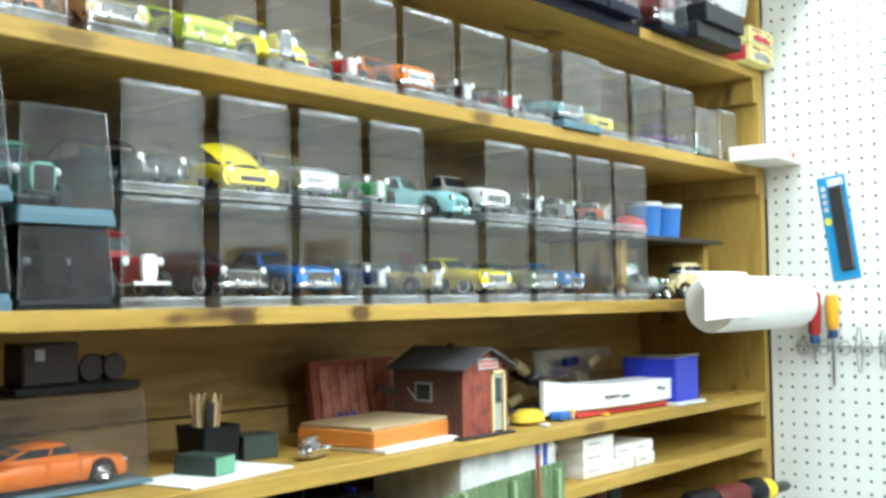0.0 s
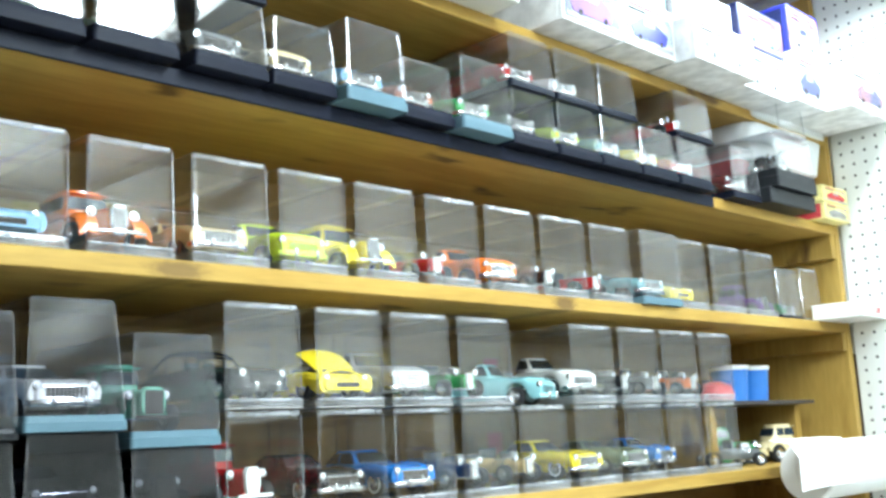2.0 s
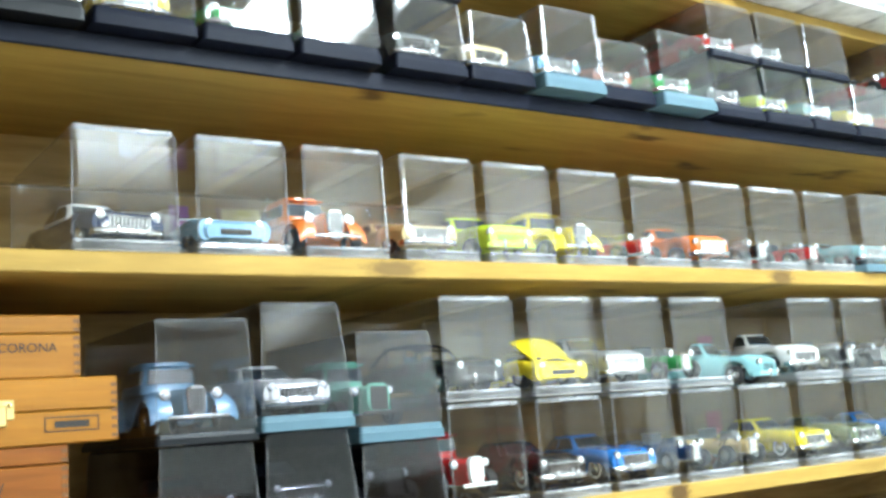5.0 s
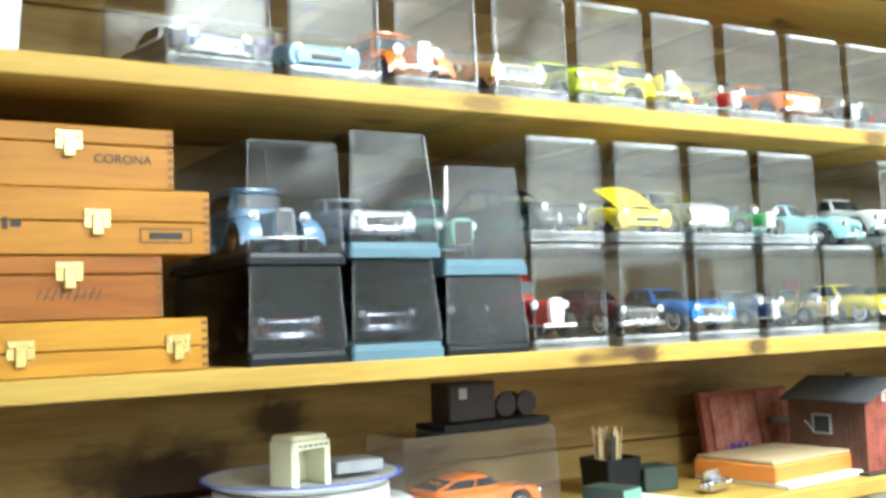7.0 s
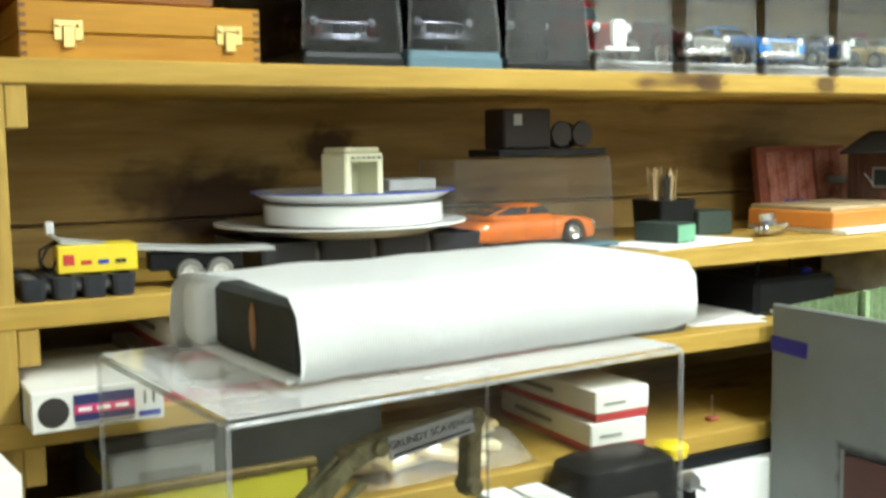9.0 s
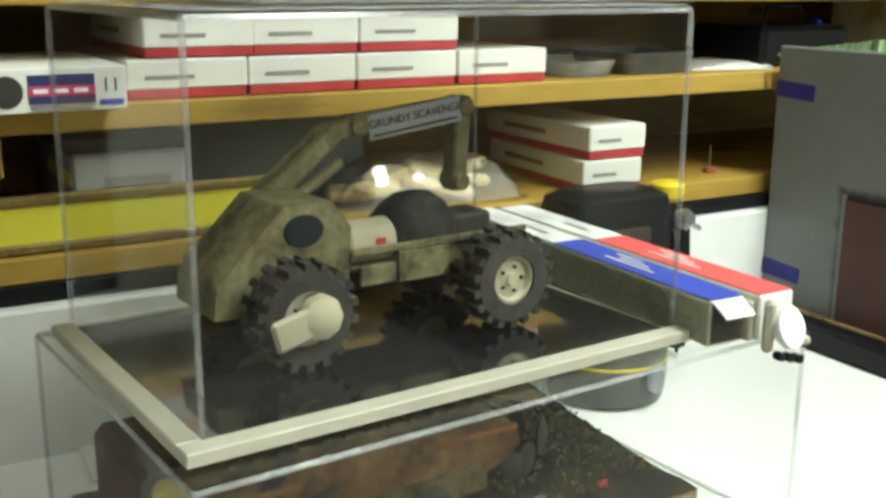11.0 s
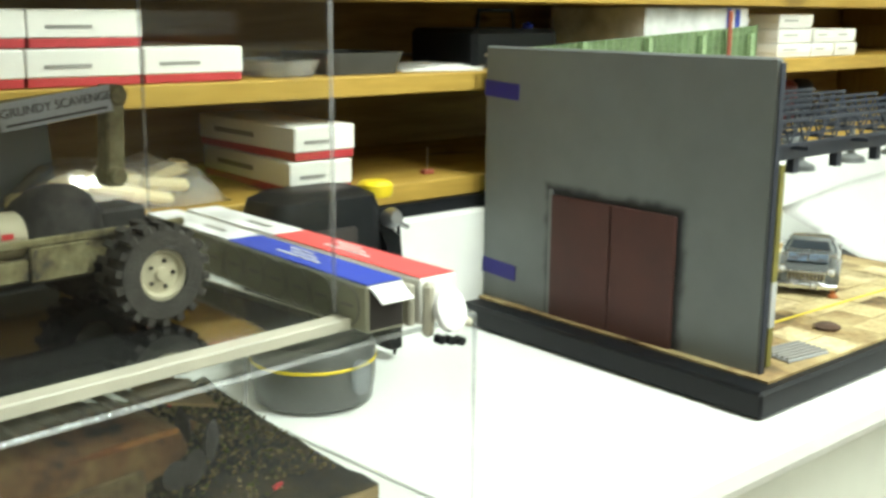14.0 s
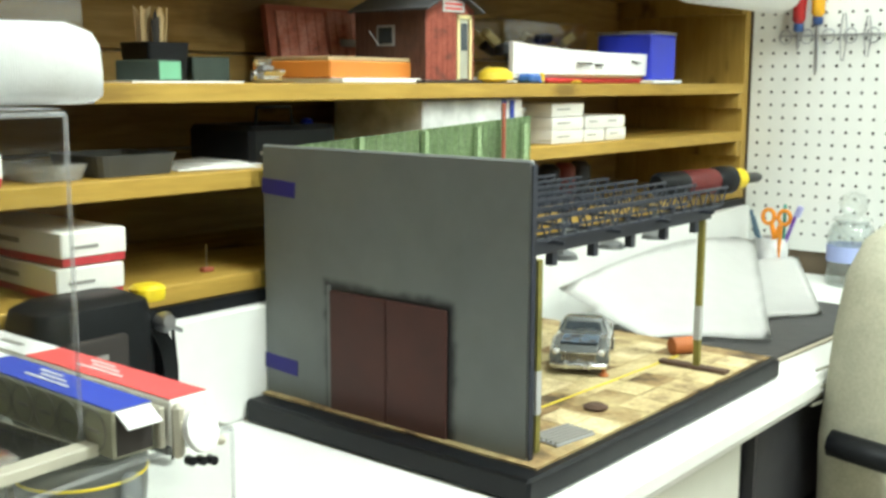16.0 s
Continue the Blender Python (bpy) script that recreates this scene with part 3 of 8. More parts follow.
def car(m, style, color, label, L=0.19, W=0.074, roof=None, rim=None, hood=None, group="model cars", white=False, bright=True):
    """One scale model car; nose towards -y, wheels on z = 0."""
    rim, pc = rim or CHROME, PAINTS[color]
    pr = PAINTS[roof] if roof else pc
    if style in ("rod", "bare"):
        m, L = m @ Matrix.Scale(1.10, 4), L * 0.92
    c = thing("model_car", m, label, "model car", group)
    h, w, wr = L / 2, W / 2, 0.0135
    chrome = CHROME
    front = None
    if style in ("sedan", "coupe", "wagon", "opentop", "sport"):
        fy, ry = -h * 0.62, h * 0.60
        low = style in ("sport",)
        k = 0.86 if low else 1.0
        top = [(-h, 0.0265 * k), (-h * 0.95, 0.0315 * k), (-h * 0.72, 0.0365 * k), (-h * 0.28, 0.0385 * k), (h * 0.40, 0.0385 * k), (h * 0.62, 0.0372 * k), (h * 0.92, 0.0345 * k), (h, 0.029 * k)]
        wide = [(-h, w * 0.80), (-h * 0.95, w * 0.90), (-h * 0.80, w * 0.98), (-h * 0.4, w), (h * 0.7, w), (h * 0.93, w * 0.93), (h, w * 0.80)]
        part("body", body_loft(L, wide, top, 0.0085, (fy, ry), wr, 44), pc, c, "", 2)
        for s in (1, -1):  # rounded fender crowns that carry the lamps
            rows = []
            for q in range(13):
                u = q / 12
                y = -h * 0.97 + (h * 0.80) * u
                e = math.sin(math.pi * min(u * 1.25 + 0.10, 1.0) * 0.5 + math.pi * 0.5 * max(0, (u - 0.6) / 0.4)) 
                z = 0.030 * k + 0.0085 * k * max(e, 0.0)
                hw = 0.0075 + 0.0015 * max(e, 0)
                rows.append([(s * (w * 0.80) + hw * math.cos(a), y, z - 0.010 + 0.011 * math.sin(a)) for a in [j * math.pi / 5 for j in range(10)]])
            part("fender", rings(bmesh.new(), rows), pc, c, "", 2)
        if style in ("sedan", "coupe", "wagon"):
            yr = dict(sedan=h * 0.52, coupe=h * 0.45, wagon=h * 0.93)[style]
            zt = dict(sedan=0.0555, coupe=0.0515, wagon=0.057)[style]
            dims = (-h * 0.26, -h * 0.05, yr * 0.66, yr, w * 0.90, w * 0.66, 0.0355, zt)
            part("cabin", cabin_loft(*dims), pr, c, "", 2)
            glazing(c, *dims, split=0.52, lo=0.16, hi=0.84)
            bar(c, "screen_trim", [(x * w * 0.74, -h * 0.225 - 0.0006, 0.0395) for x in (-1, -0.5, 0, 0.5, 1)], 0.0008, 0.0008, chrome, "chrome windscreen strip")
        else:
            part("cockpit", box(-w * 0.66, w * 0.66, -h * 0.16, h * 0.36, 0.0384 * k, 0.0392 * k, 0.0003), INKD, c, "dark open cockpit")
            for s in (1, -1):
                part("seat", box(s * w * 0.34 - 0.0085, s * w * 0.34 + 0.0085, h * 0.12, h * 0.24, 0.0390 * k, 0.0480 * k, 0.003), PAINTS["grey"], c)
            bar(c, "windscreen_frame", [(-w * 0.80, -h * 0.20, 0.038 * k), (-w * 0.70, -h * 0.10, 0.0515 * k), (0, -h * 0.115, 0.0525 * k), (w * 0.70, -h * 0.10, 0.0515 * k), (w * 0.80, -h * 0.20, 0.038 * k)], 0.0014, 0.0014, pc if style == "opentop" else chrome)
            if style == "opentop":
                for yb in (h * 0.10, h * 0.48):
                    bar(c, "roll_bar", [(-w * 0.80, yb, 0.037), (-w * 0.72, yb, 0.058), (-w * 0.5, yb, 0.0605), (w * 0.5, yb, 0.0605), (w * 0.72, yb, 0.058), (w * 0.80, yb, 0.037)], 0.0020, 0.0020, pc, "black roll bar")
                for s in (1, -1):
                    part("roof_rail", tube(bmesh.new(), [(s * w * 0.68, -h * 0.10, 0.0520), (s * w * 0.70, h * 0.10, 0.0595), (s * w * 0.70, h * 0.48, 0.0595), (s * w * 0.76, h * 0.86, 0.038)], 0.0019, 6), pc, c)
        if not low:
            for s in (1, -1):
                part("side_trim", box(s * (w + 0.0002) - 0.0006, s * (w + 0.0002) + 0.0006, -h * 0.42, h * 0.5, 0.0235, 0.025), chrome, c, "thin chrome side strip")
            part("bonnet_strip", box(-0.0006, 0.0006, -h * 0.90, -h * 0.30, 0.0383, 0.0390), chrome, c, "thin chrome bonnet strip")
        front = "teeth" if not low else "mouth"
    elif style == "custom":
        fy, ry = -h * 0.60, h * 0.56
        top = [(-h, 0.022), (-h * 0.92, 0.031), (-h * 0.5, 0.0355), (h * 0.3, 0.036), (h * 0.75, 0.032), (h * 0.95, 0.022), (h, 0.014)]
        wide = [(-h, w * 0.72), (-h * 0.9, w * 0.92), (-h * 0.5, w), (h * 0.6, w), (h * 0.92, w * 0.86), (h, w * 0.66)]
        part("body", body_loft(L, wide, top, 0.006, (fy,), wr, 44), pc, c, "", 2)
        dims = (-h * 0.38, -h * 0.20, h * 0.20, h * 0.72, w * 0.86, w * 0.60, 0.034, 0.0510)
        part("cabin", cabin_loft(*dims), pr, c, "", 2)
        glazing(c, *dims, split=0.42, lo=0.26, hi=0.78)
        for s in (1, -1):
            part("door_line", box(s * w - 0.0004, s * w + 0.0004, -h * 0.30, -h * 0.292, 0.012, 0.034), PAINTS["rust"], c)
            part("door_line", box(s * w - 0.0004, s * w + 0.0004, h * 0.12, h * 0.128, 0.012, 0.034), PAINTS["rust"], c)
        front = "mouth"
    elif style in ("rod", "bare"):
        fy, ry, wr = -h * 0.64, h * 0.56, 0.0140
        top = [(-h * 0.92, 0.0370), (-h * 0.86, 0.0385), (-h * 0.2, 0.0400), (h * 0.5, 0.0400), (h * 0.74, 0.036), (h * 0.9, 0.022)]
        wide = [(-h * 0.92, w * 0.27), (-h * 0.5, w * 0.44), (-h * 0.22, w * 0.64), (h * 0.1, w * 0.68), (h * 0.66, w * 0.68), (h * 0.9, w * 0.5)]
        part("body", body_loft(L * 0.9, wide, top, 0.0125, (), wr, 40), pc, c, "", 2)
        dims = (-h * 0.24, -h * 0.19, h * 0.42, h * 0.56, w * 0.68, w * 0.56, 0.038, 0.0665)
        part("cabin", cabin_loft(*dims), pr, c, "", 2)
        glazing(c, *dims, split=0.55, lo=0.30, hi=0.76)
        bar(c, "visor", [(x * w * 0.56, -h * 0.225, 0.0625) for x in (-1, -0.5, 0, 0.5, 1)], 0.0025, 0.0009, pr)
        for s in (1, -1):
            if style == "rod":
                swept_fender(c, s, w, h, fy, ry, wr, pc)
            for q in range(4):
                part("louvre", box(s * w * (0.40 + 0.03 * q) - 0.0006, s * w * (0.40 + 0.03 * q) + 0.0006, -h * (0.66 - 0.09 * q), -h * (0.65 - 0.09 * q), 0.022, 0.033), INKD, c)
        gm = PAPER if color == "red" else chrome if style == "rod" else pc
        bm = bmesh.new()
        gw = 0.0088 if style == "rod" or color == "red" else 0.0125
        rings(bm, [[(x * gw * q, y, 0.0125 + (z - 0.0125)) for x, z in ((-0.72, 0.0125), (-1, 0.022), (-1, 0.0355), (-0.6, 0.0405), (0.6, 0.0405), (1, 0.0355), (1, 0.022), (0.72, 0.0125))] for y, q in ((-h * 0.955, 0.90), (-h * 0.945, 1.0), (-h * 0.885, 1.0))])
        gr = part("grille", bm, gm, c, "tall grille shell", 2)
        if color != "red":
            part("insert", box(-gw * 0.76, gw * 0.76, -h * 0.9615, -h * 0.950, 0.0150, 0.0375, 0.001), INKD, gr, "dark grille opening")
            if style == "rod":
                for q in range(4):
                    part("grille_bar", box(-gw * 0.6 + gw * 0.36 * q, -gw * 0.6 + gw * 0.36 * q + 0.0008, -h * 0.968, -h * 0.9605, 0.0155, 0.037), chrome, gr)
        if style == "rod":
            bar(c, "bumper", [(x * w * 0.70, -h * (1.04 - 0.05 * x * x), 0.0135) for x in (-1, -0.6, -0.2, 0.2, 0.6, 1)], 0.0010, 0.0018, chrome, "bright bumper bar")
        else:
            part("axle", tube(bmesh.new(), [(-w * 0.84, fy, 0.0128), (w * 0.84, fy, 0.0128)], 0.0018, 6), chrome, c)
            bar(c, "bumper", [(x * w * 0.55, -h * 0.99, 0.0125) for x in (-1, -0.3, 0.3, 1)], 0.0010, 0.0018, gm if color != "mint" else INKD, "short front bar")
    elif style == "roadster":
        fy, ry = -h * 0.68, h * 0.6
        top = [(-h * 0.88, 0.031), (-h * 0.2, 0.034), (h * 0.5, 0.034), (h * 0.88, 0.024)]
        wide = [(-h * 0.88, w * 0.28), (-h * 0.2, w * 0.5), (h * 0.1, w * 0.64), (h * 0.66, w * 0.64), (h * 0.88, w * 0.4)]
        part("body", body_loft(L * 0.88, wide, top, 0.013, (), wr, 36), pc, c, "", 2)
        part("windscreen", box(-w * 0.5, w * 0.5, -h * 0.08, -h * 0.065, 0.034, 0.047), GLASSD, c)
        bar(c, "windscreen_frame", [(-w * 0.52, -h * 0.075, 0.034), (-w * 0.5, -h * 0.06, 0.048), (w * 0.5, -h * 0.06, 0.048), (w * 0.52, -h * 0.075, 0.034)], 0.0009, 0.0009, chrome)
        part("seat", box(-w * 0.5, w * 0.5, h * 0.18, h * 0.34, 0.03, 0.0405, 0.004), PAINTS["grey"], c)
        part("engine", box(-0.008, 0.008, -h * 0.62, -h * 0.35, 0.026, 0.043, 0.002), chrome, c, "chrome engine block")
        for s in (1, -1):
            for i in range(3):
                bm = bmesh.new()
                tube(bm, [(s * 0.008, -h * 0.58 + i * 0.008, 0.032), (s * 0.015, -h * 0.56 + i * 0.008, 0.034), (s * 0.017, -h * 0.5 + i * 0.008, 0.024)], 0.0016, 6)
                part("exhaust_pipe", bm, chrome, c)
        part("grille", box(-0.0085, 0.0085, -h * 0.9, -h * 0.85, 0.010, 0.034, 0.0025), chrome, c, "chrome grille shell")
        part("axle", tube(bmesh.new(), [(-w * 0.84, fy, 0.0125), (w * 0.84, fy, 0.0125)], 0.0018, 6), chrome, c)
    else:  # pickup
        fy, ry = -h * 0.60, h * 0.58
        top = [(-h, 0.033), (-h * 0.95, 0.0375), (-h * 0.80, 0.0405), (-h * 0.25, 0.0425), (h * 0.12, 0.0425), (h * 0.16, 0.034), (h, 0.034)]
        wide = [(-h, w * 0.84), (-h * 0.9, w * 0.93), (-h * 0.8, w * 0.97), (h * 0.1, w * 0.95), (h, w * 0.95)]
        part("body", body_loft(L, wide, top, 0.010, (fy, ry), wr + 0.001, 44), pc, c, "", 2)
        dims = (-h * 0.24, -h * 0.11, h * 0.08, h * 0.15, w * 0.86, w * 0.70, 0.0415, 0.0625)
        part("cabin", cabin_loft(*dims), pr, c, "", 2)
        glazing(c, *dims, split=0.72)
        for s in (1, -1):
            part("bed_side", box(s * w * 0.84 - 0.002, s * w * 0.84 + 0.002, h * 0.18, h * 0.98, 0.034, 0.0425, 0.001), pc, c)
            rows = []
            for q in range(11):
                a = math.pi * q / 10
                rows.append([(s * w * 0.86, ry - 0.020 * math.cos(a), 0.012 + 0.021 * math.sin(a)), (s * w * 1.02, ry - 0.020 * math.cos(a), 0.011 + 0.021 * math.sin(a)), (s * w * 1.05, ry - 0.019 * math.cos(a), 0.009 + 0.020 * math.sin(a)), (s * w * 0.86, ry - 0.019 * math.cos(a), 0.009 + 0.020 * math.sin(a))])
            part("rear_fender", rings(bmesh.new(), rows if s > 0 else [r[::-1] for r in rows]), pc, c, "", 2)
        part("bed_floor", box(-w * 0.8, w * 0.8, h * 0.17, h * 0.95, 0.0341, 0.0352), INKD, c)
        part("tailgate", box(-w * 0.84, w * 0.84, h * 0.95, h * 0.99, 0.034, 0.0425, 0.001), pc, c)
        front = "bars"
    for s in (1, -1):
        bare = style in ("rod", "bare", "roadster")
        for y, r in ((fy, wr * (0.92 if bare else 1)), (ry, wr * (1.12 if bare else 1))):
            wheel(c, s * w * (0.70 if style == "custom" and y > 0 else 0.84), y, r, 0.011 if y < 0 else 0.013, rim, s, white)
        if bare:
            headlight(c, s * w * (0.60 if style == "rod" else 0.52), -h * 0.80, 0.0335, 0.0052)
        elif style in ("sport", "custom"):
            headlight(c, s * w * 0.70, -h * 0.955, 0.0235, 0.0042)
        else:
            headlight(c, s * w * 0.77, -h * 0.968, 0.0285, 0.0050)
    if front in ("teeth", "bars"):
        gm = chrome if bright else pc
        g = part("grille", box(-w * 0.60, w * 0.60, -h * 1.004, -h * 0.965, 0.0165, 0.0275, 0.0012), INKD, c, "dark grille opening with bright bars")
        for z in (0.0165, 0.0275):
            bar(g, "grille_frame", [(x * w * 0.64, -h * (1.012 - 0.012 * x * x), z) for x in (-1, -0.5, 0, 0.5, 1)], 0.0012, 0.0011, gm)
        if front == "teeth":
            for q in range(11):
                x = -w * 0.56 + w * 1.12 * q / 10
                part("grille_bar", box(x - 0.0007, x + 0.0007, -h * 1.012, -h * 1.0, 0.017, 0.027, 0.0002), gm, g)
        else:
            for q in range(4):
                bar(g, "grille_bar", [(x * w * 0.60, -h * 1.010, 0.0188 + 0.0023 * q) for x in (-1, 0, 1)], 0.0010, 0.0007, gm)
        bar(c, "bumper", [(-w * 1.0, -h * 0.90, 0.0120), (-w * 0.98, -h * 0.985, 0.0120), (-w * 0.82, -h * 1.035, 0.0122), (-w * 0.4, -h * 1.055, 0.0124), (0, -h * 1.060, 0.0124), (w * 0.4, -h * 1.055, 0.0124), (w * 0.82, -h * 1.035, 0.0122), (w * 0.98, -h * 0.985, 0.0120), (w * 1.0, -h * 0.90, 0.0120)], 0.0014, 0.0030, gm, "wrapped bumper")
        for s in (1, -1):
            part("bumper_guard", shift(lathe(bmesh.new(), [(0.0006, -0.005), (0.0022, -0.003), (0.0024, 0.003), (0.0008, 0.006)], 10), pose(s * w * 0.42, -h * 1.068, 0.0130)), chrome, c, "", 2)
        bar(c, "rear_bumper", [(-w * 0.98, h * 0.985, 0.0125), (-w * 0.8, h * 1.03, 0.0125), (w * 0.8, h * 1.03, 0.0125), (w * 0.98, h * 0.985, 0.0125)], 0.0014, 0.0028, chrome)
    elif front == "mouth":
        bar(c, "grille", [(x * w * 0.42, -h * 1.002, 0.0150) for x in (-1, -0.5, 0, 0.5, 1)], 0.0016, 0.0030, INKD, "dark oval air intake")
        bar(c, "front_lip", [(x * w * 0.70, -h * (1.008 - 0.02 * x * x), 0.0098) for x in (-1, -0.5, 0, 0.5, 1)], 0.0016, 0.0016, chrome if style == "custom" else pc)
    if hood:
        part("engine_bay", box(-w * 0.62, w * 0.62, -h * 0.86, -h * 0.30, 0.0300, 0.0345, 0.001), INKD, c, "dark engine bay")
        part("engine", box(-w * 0.35, w * 0.35, -h * 0.78, -h * 0.38, 0.0345, 0.0385, 0.002), INKG, c)
        rows = []
        for q in range(8):
            u = q / 7
            rows.append([(x * w * (0.70 + 0.14 * u), 0.050 * u, 0.0075 * (1 - x * x) * (1 - 0.3 * u) - 0.004 * (1 - u) * (1 - u) + dz) for x, dz in [(-1 + 0.25 * k, 0.0) for k in range(9)] + [(1 - 0.25 * k, -0.0018) for k in range(9)]])
        part("open_hood", shift(rings(bmesh.new(), rows), pose(0, -h * 0.88, 0.0310, 30, 0, 0)), pc, c, "bonnet propped open", 2)
    return c

# ---- display cases ----
def display_case(m, w, d, h, base, bh, label, taper=0.003, group="display cases", cover=None):
    """Clear cover on a moulded base; stands on z = 0, its front at y = -d/2."""
    c = thing("display_case", m, label, "display case", group)
    clean = base is CLEAR_BASE
    bm = bmesh.new()
    rings(bm, [rrect(w / 2, d / 2, 0.004, 0), rrect(w / 2, d / 2, 0.004, bh * 0.6), rrect(w / 2 - 0.0012, d / 2 - 0.0012, 0.004, bh * 0.62), rrect(w / 2 - 0.0022, d / 2 - 0.0022, 0.0035, bh)])
    part("base", bm, base, c)
    if clean:
        part("base_line", box(-w / 2 + 0.002, w / 2 - 0.002, -d / 2 - 0.0008, -d / 2 + 0.0012, bh - 0.0030, bh - 0.0006, 0.0006), CLEAR_GLINT, c, "bright glint painted along the base edge")
        # grey strip painted in for the shadow where the base meets its support
        part("base_line", box(-w / 2 + 0.002, w / 2 - 0.002, -d / 2 - 0.0008, -d / 2 + 0.0012, 0.0004, 0.0020, 0.0006), INKG, c, "dark strip painted as the base's shadow line")
    top_r = 0.0060 if clean else 0.003
    part("cover", shift(shell(w / 2 - 0.0015, d / 2 - 0.0015, h - bh, taper, 0.0016, 0.006 if clean else 0.004, top_r), pose(0, 0, bh * 1.01)), cover or (CLEAR if clean else CLEAR_VEIL), c, "clear acrylic cover")
    z0, z1, a, b = bh, h, w / 2 - 0.0022, d / 2 - 0.0022
    er = 0.0012 if clean else 0.0009
    for sx in (1, -1):
        for sy in (1, -1):
            bm = bmesh.new()
            rod(bm, (sx * a, sy * b, z0 + 0.002), (sx * (a - taper), sy * (b - taper), z1 - top_r), er, 6)
            part("corner_edge", bm, CLEAR_EDGE, c)
    er = 0.0030 if clean else 0.0014
    q = [(a - taper, b - taper), (-a + taper, b - taper), (-a + taper, -b + taper), (a - taper, -b + taper)]
    q = [(x - math.copysign(er * 0.7, x), y - math.copysign(er * 0.7, y)) for x, y in q]
    for k, ((xa, ya), (xb, yb)) in enumerate(zip(q, q[1:] + q[:1])):
        bm, r = bmesh.new(), er if k == 2 else 0.0009
        rod(bm, (xa, ya, z1 - r - 0.001), (xb, yb, z1 - r - 0.001), r, 7)
        # the front top edge carries the painted highlight
        part("top_edge", bm, CLEAR_GLINT if k == 2 and clean else CLEAR_EDGE, c)
    return c


CASED = 0.235
YC = 0.004 + CASED / 2


def cased(x0, x1, z, h, base, bh, label, style=None, color=None, clabel=None, turn=0.0, dy=0.0, taper=0.003, y=YC, dx=0.0, cover=None, **k):
    w = (x1 - x0) - 0.001
    display_case(pose((x0 + x1) / 2, y, z), w, CASED, h, base, bh, label, taper, cover=cover)
    if style:
        car(pose((x0 + x1) / 2 + dx, y + dy, z + bh + 0.0006, 0, 0, turn), style, color, clabel, **k)


BASES = dict(clear=CLEAR_BASE, black=BLACKP, navy=NAVYP, blue=BLUEGREY)
# two tiers on the main shelf
CH = 0.1172
PX = [1.037, 1.160, 1.277, 1.396, 1.508, 1.632, 1.754, 1.869, 1.984]
CW = 0.105
LOW = [("bare", "red"), ("sedan", "black"), ("sedan", "blue"), ("roadster", "navy"), ("roadster", "tan"), ("sedan", "yellow"), ("coupe", "moss"), ("coupe", "blue"), None]
LOWL = ["red thirties hot rod coupe with a tall white grille", "black fifties sedan with bright chrome front", "blue fifties sedan with chrome grille", "dark open hot rod with chrome engine",
        "tan and dark open hot rod with wire wheels", "yellow fifties sedan with chrome bumper", "grey green coupe with chrome trim", "small blue coupe in its case", ""]
TOP = [("opentop", "black"), ("sport", "yellow"), ("pickup", "silver"), ("roadster", "green"), None, ("pickup", "white"), ("roadster", "black"), ("roadster", "silver"), ("roadster", "orange")]
TOPL = ["black open off-road truck with a roll cage", "yellow sports car with its bonnet open", "silver pickup with large chrome grille", "green open hot rod with bright lamps", "", "white pickup truck model with chrome grille", "black open hot rod with spoked wheels", "silver open hot rod with spoked wheels", "small orange open hot rod"]
for i in range(9):
    more = dict(L=0.15, W=0.058) if i == 7 else dict(white=i in (1, 2, 5))
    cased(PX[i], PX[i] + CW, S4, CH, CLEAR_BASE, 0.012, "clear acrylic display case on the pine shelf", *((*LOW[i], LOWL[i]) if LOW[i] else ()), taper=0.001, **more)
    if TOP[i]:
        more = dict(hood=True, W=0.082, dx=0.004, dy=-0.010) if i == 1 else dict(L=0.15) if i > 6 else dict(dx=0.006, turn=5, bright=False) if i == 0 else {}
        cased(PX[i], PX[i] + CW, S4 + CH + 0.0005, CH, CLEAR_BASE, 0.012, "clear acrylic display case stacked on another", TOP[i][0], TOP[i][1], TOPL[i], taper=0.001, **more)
car(pose(PX[4] + 0.055, YC - 0.01, S4 + CH + 0.0006, 0, 0, 20), "pickup", "teal", "weathered light blue pickup model on top of a case", bright=False)
for z in (S4 + 0.030, S4 + CH + 0.032):
    ob = tagged(link("red_card", box(-0.0165, 0.0165, 0, 0.0012, 0, 0.070), mat("faded_red_card", (0.50, 0.10, 0.11), 0.55, var=0.2)), "faded red printed card standing in a display case", "card", "red cards")
    ob.matrix_world = pose(PX[5] + 0.065, YC + 0.10, z - 0.0165)
# three older stacks with solid bases
KX = [0.716, 0.821, 0.928, 1.0335]
cased(KX[0], KX[1] - 0.002, S4, 0.094, BASES["black"], 0.012, "smoky display case with black base", "coupe", "darkred", "dark purple-red custom coupe with chrome trim", taper=0.004, cover=SMOKY)
cased(KX[0], KX[1] - 0.002, S4 + 0.0945, 0.118, BASES["black"], 0.010, "clear display case with black base, stacked", "rod", "sky", "light blue thirties sedan hot rod", taper=0.004, cover=SMOKY2, W=0.080)
cased(KX[1], KX[2] - 0.002, S4, 0.100, BASES["blue"], 0.016, "smoky display case with blue-grey base", "sedan", "black", "black sixties sedan with chrome grille", taper=0.006, cover=SMOKY)
cased(KX[1], KX[2] - 0.002, S4 + 0.1005, 0.128, BASES["blue"], 0.015, "tall clear display case with blue-grey base", "sedan", "white", "white sixties sedan with chrome front", taper=0.008, cover=SMOKY2)
cased(KX[2], KX[3], S4, 0.082, BASES["black"], 0.010, "smoky display case with black base", "bare", "black", "black thirties hot rod", taper=0.004, cover=SMOKY)
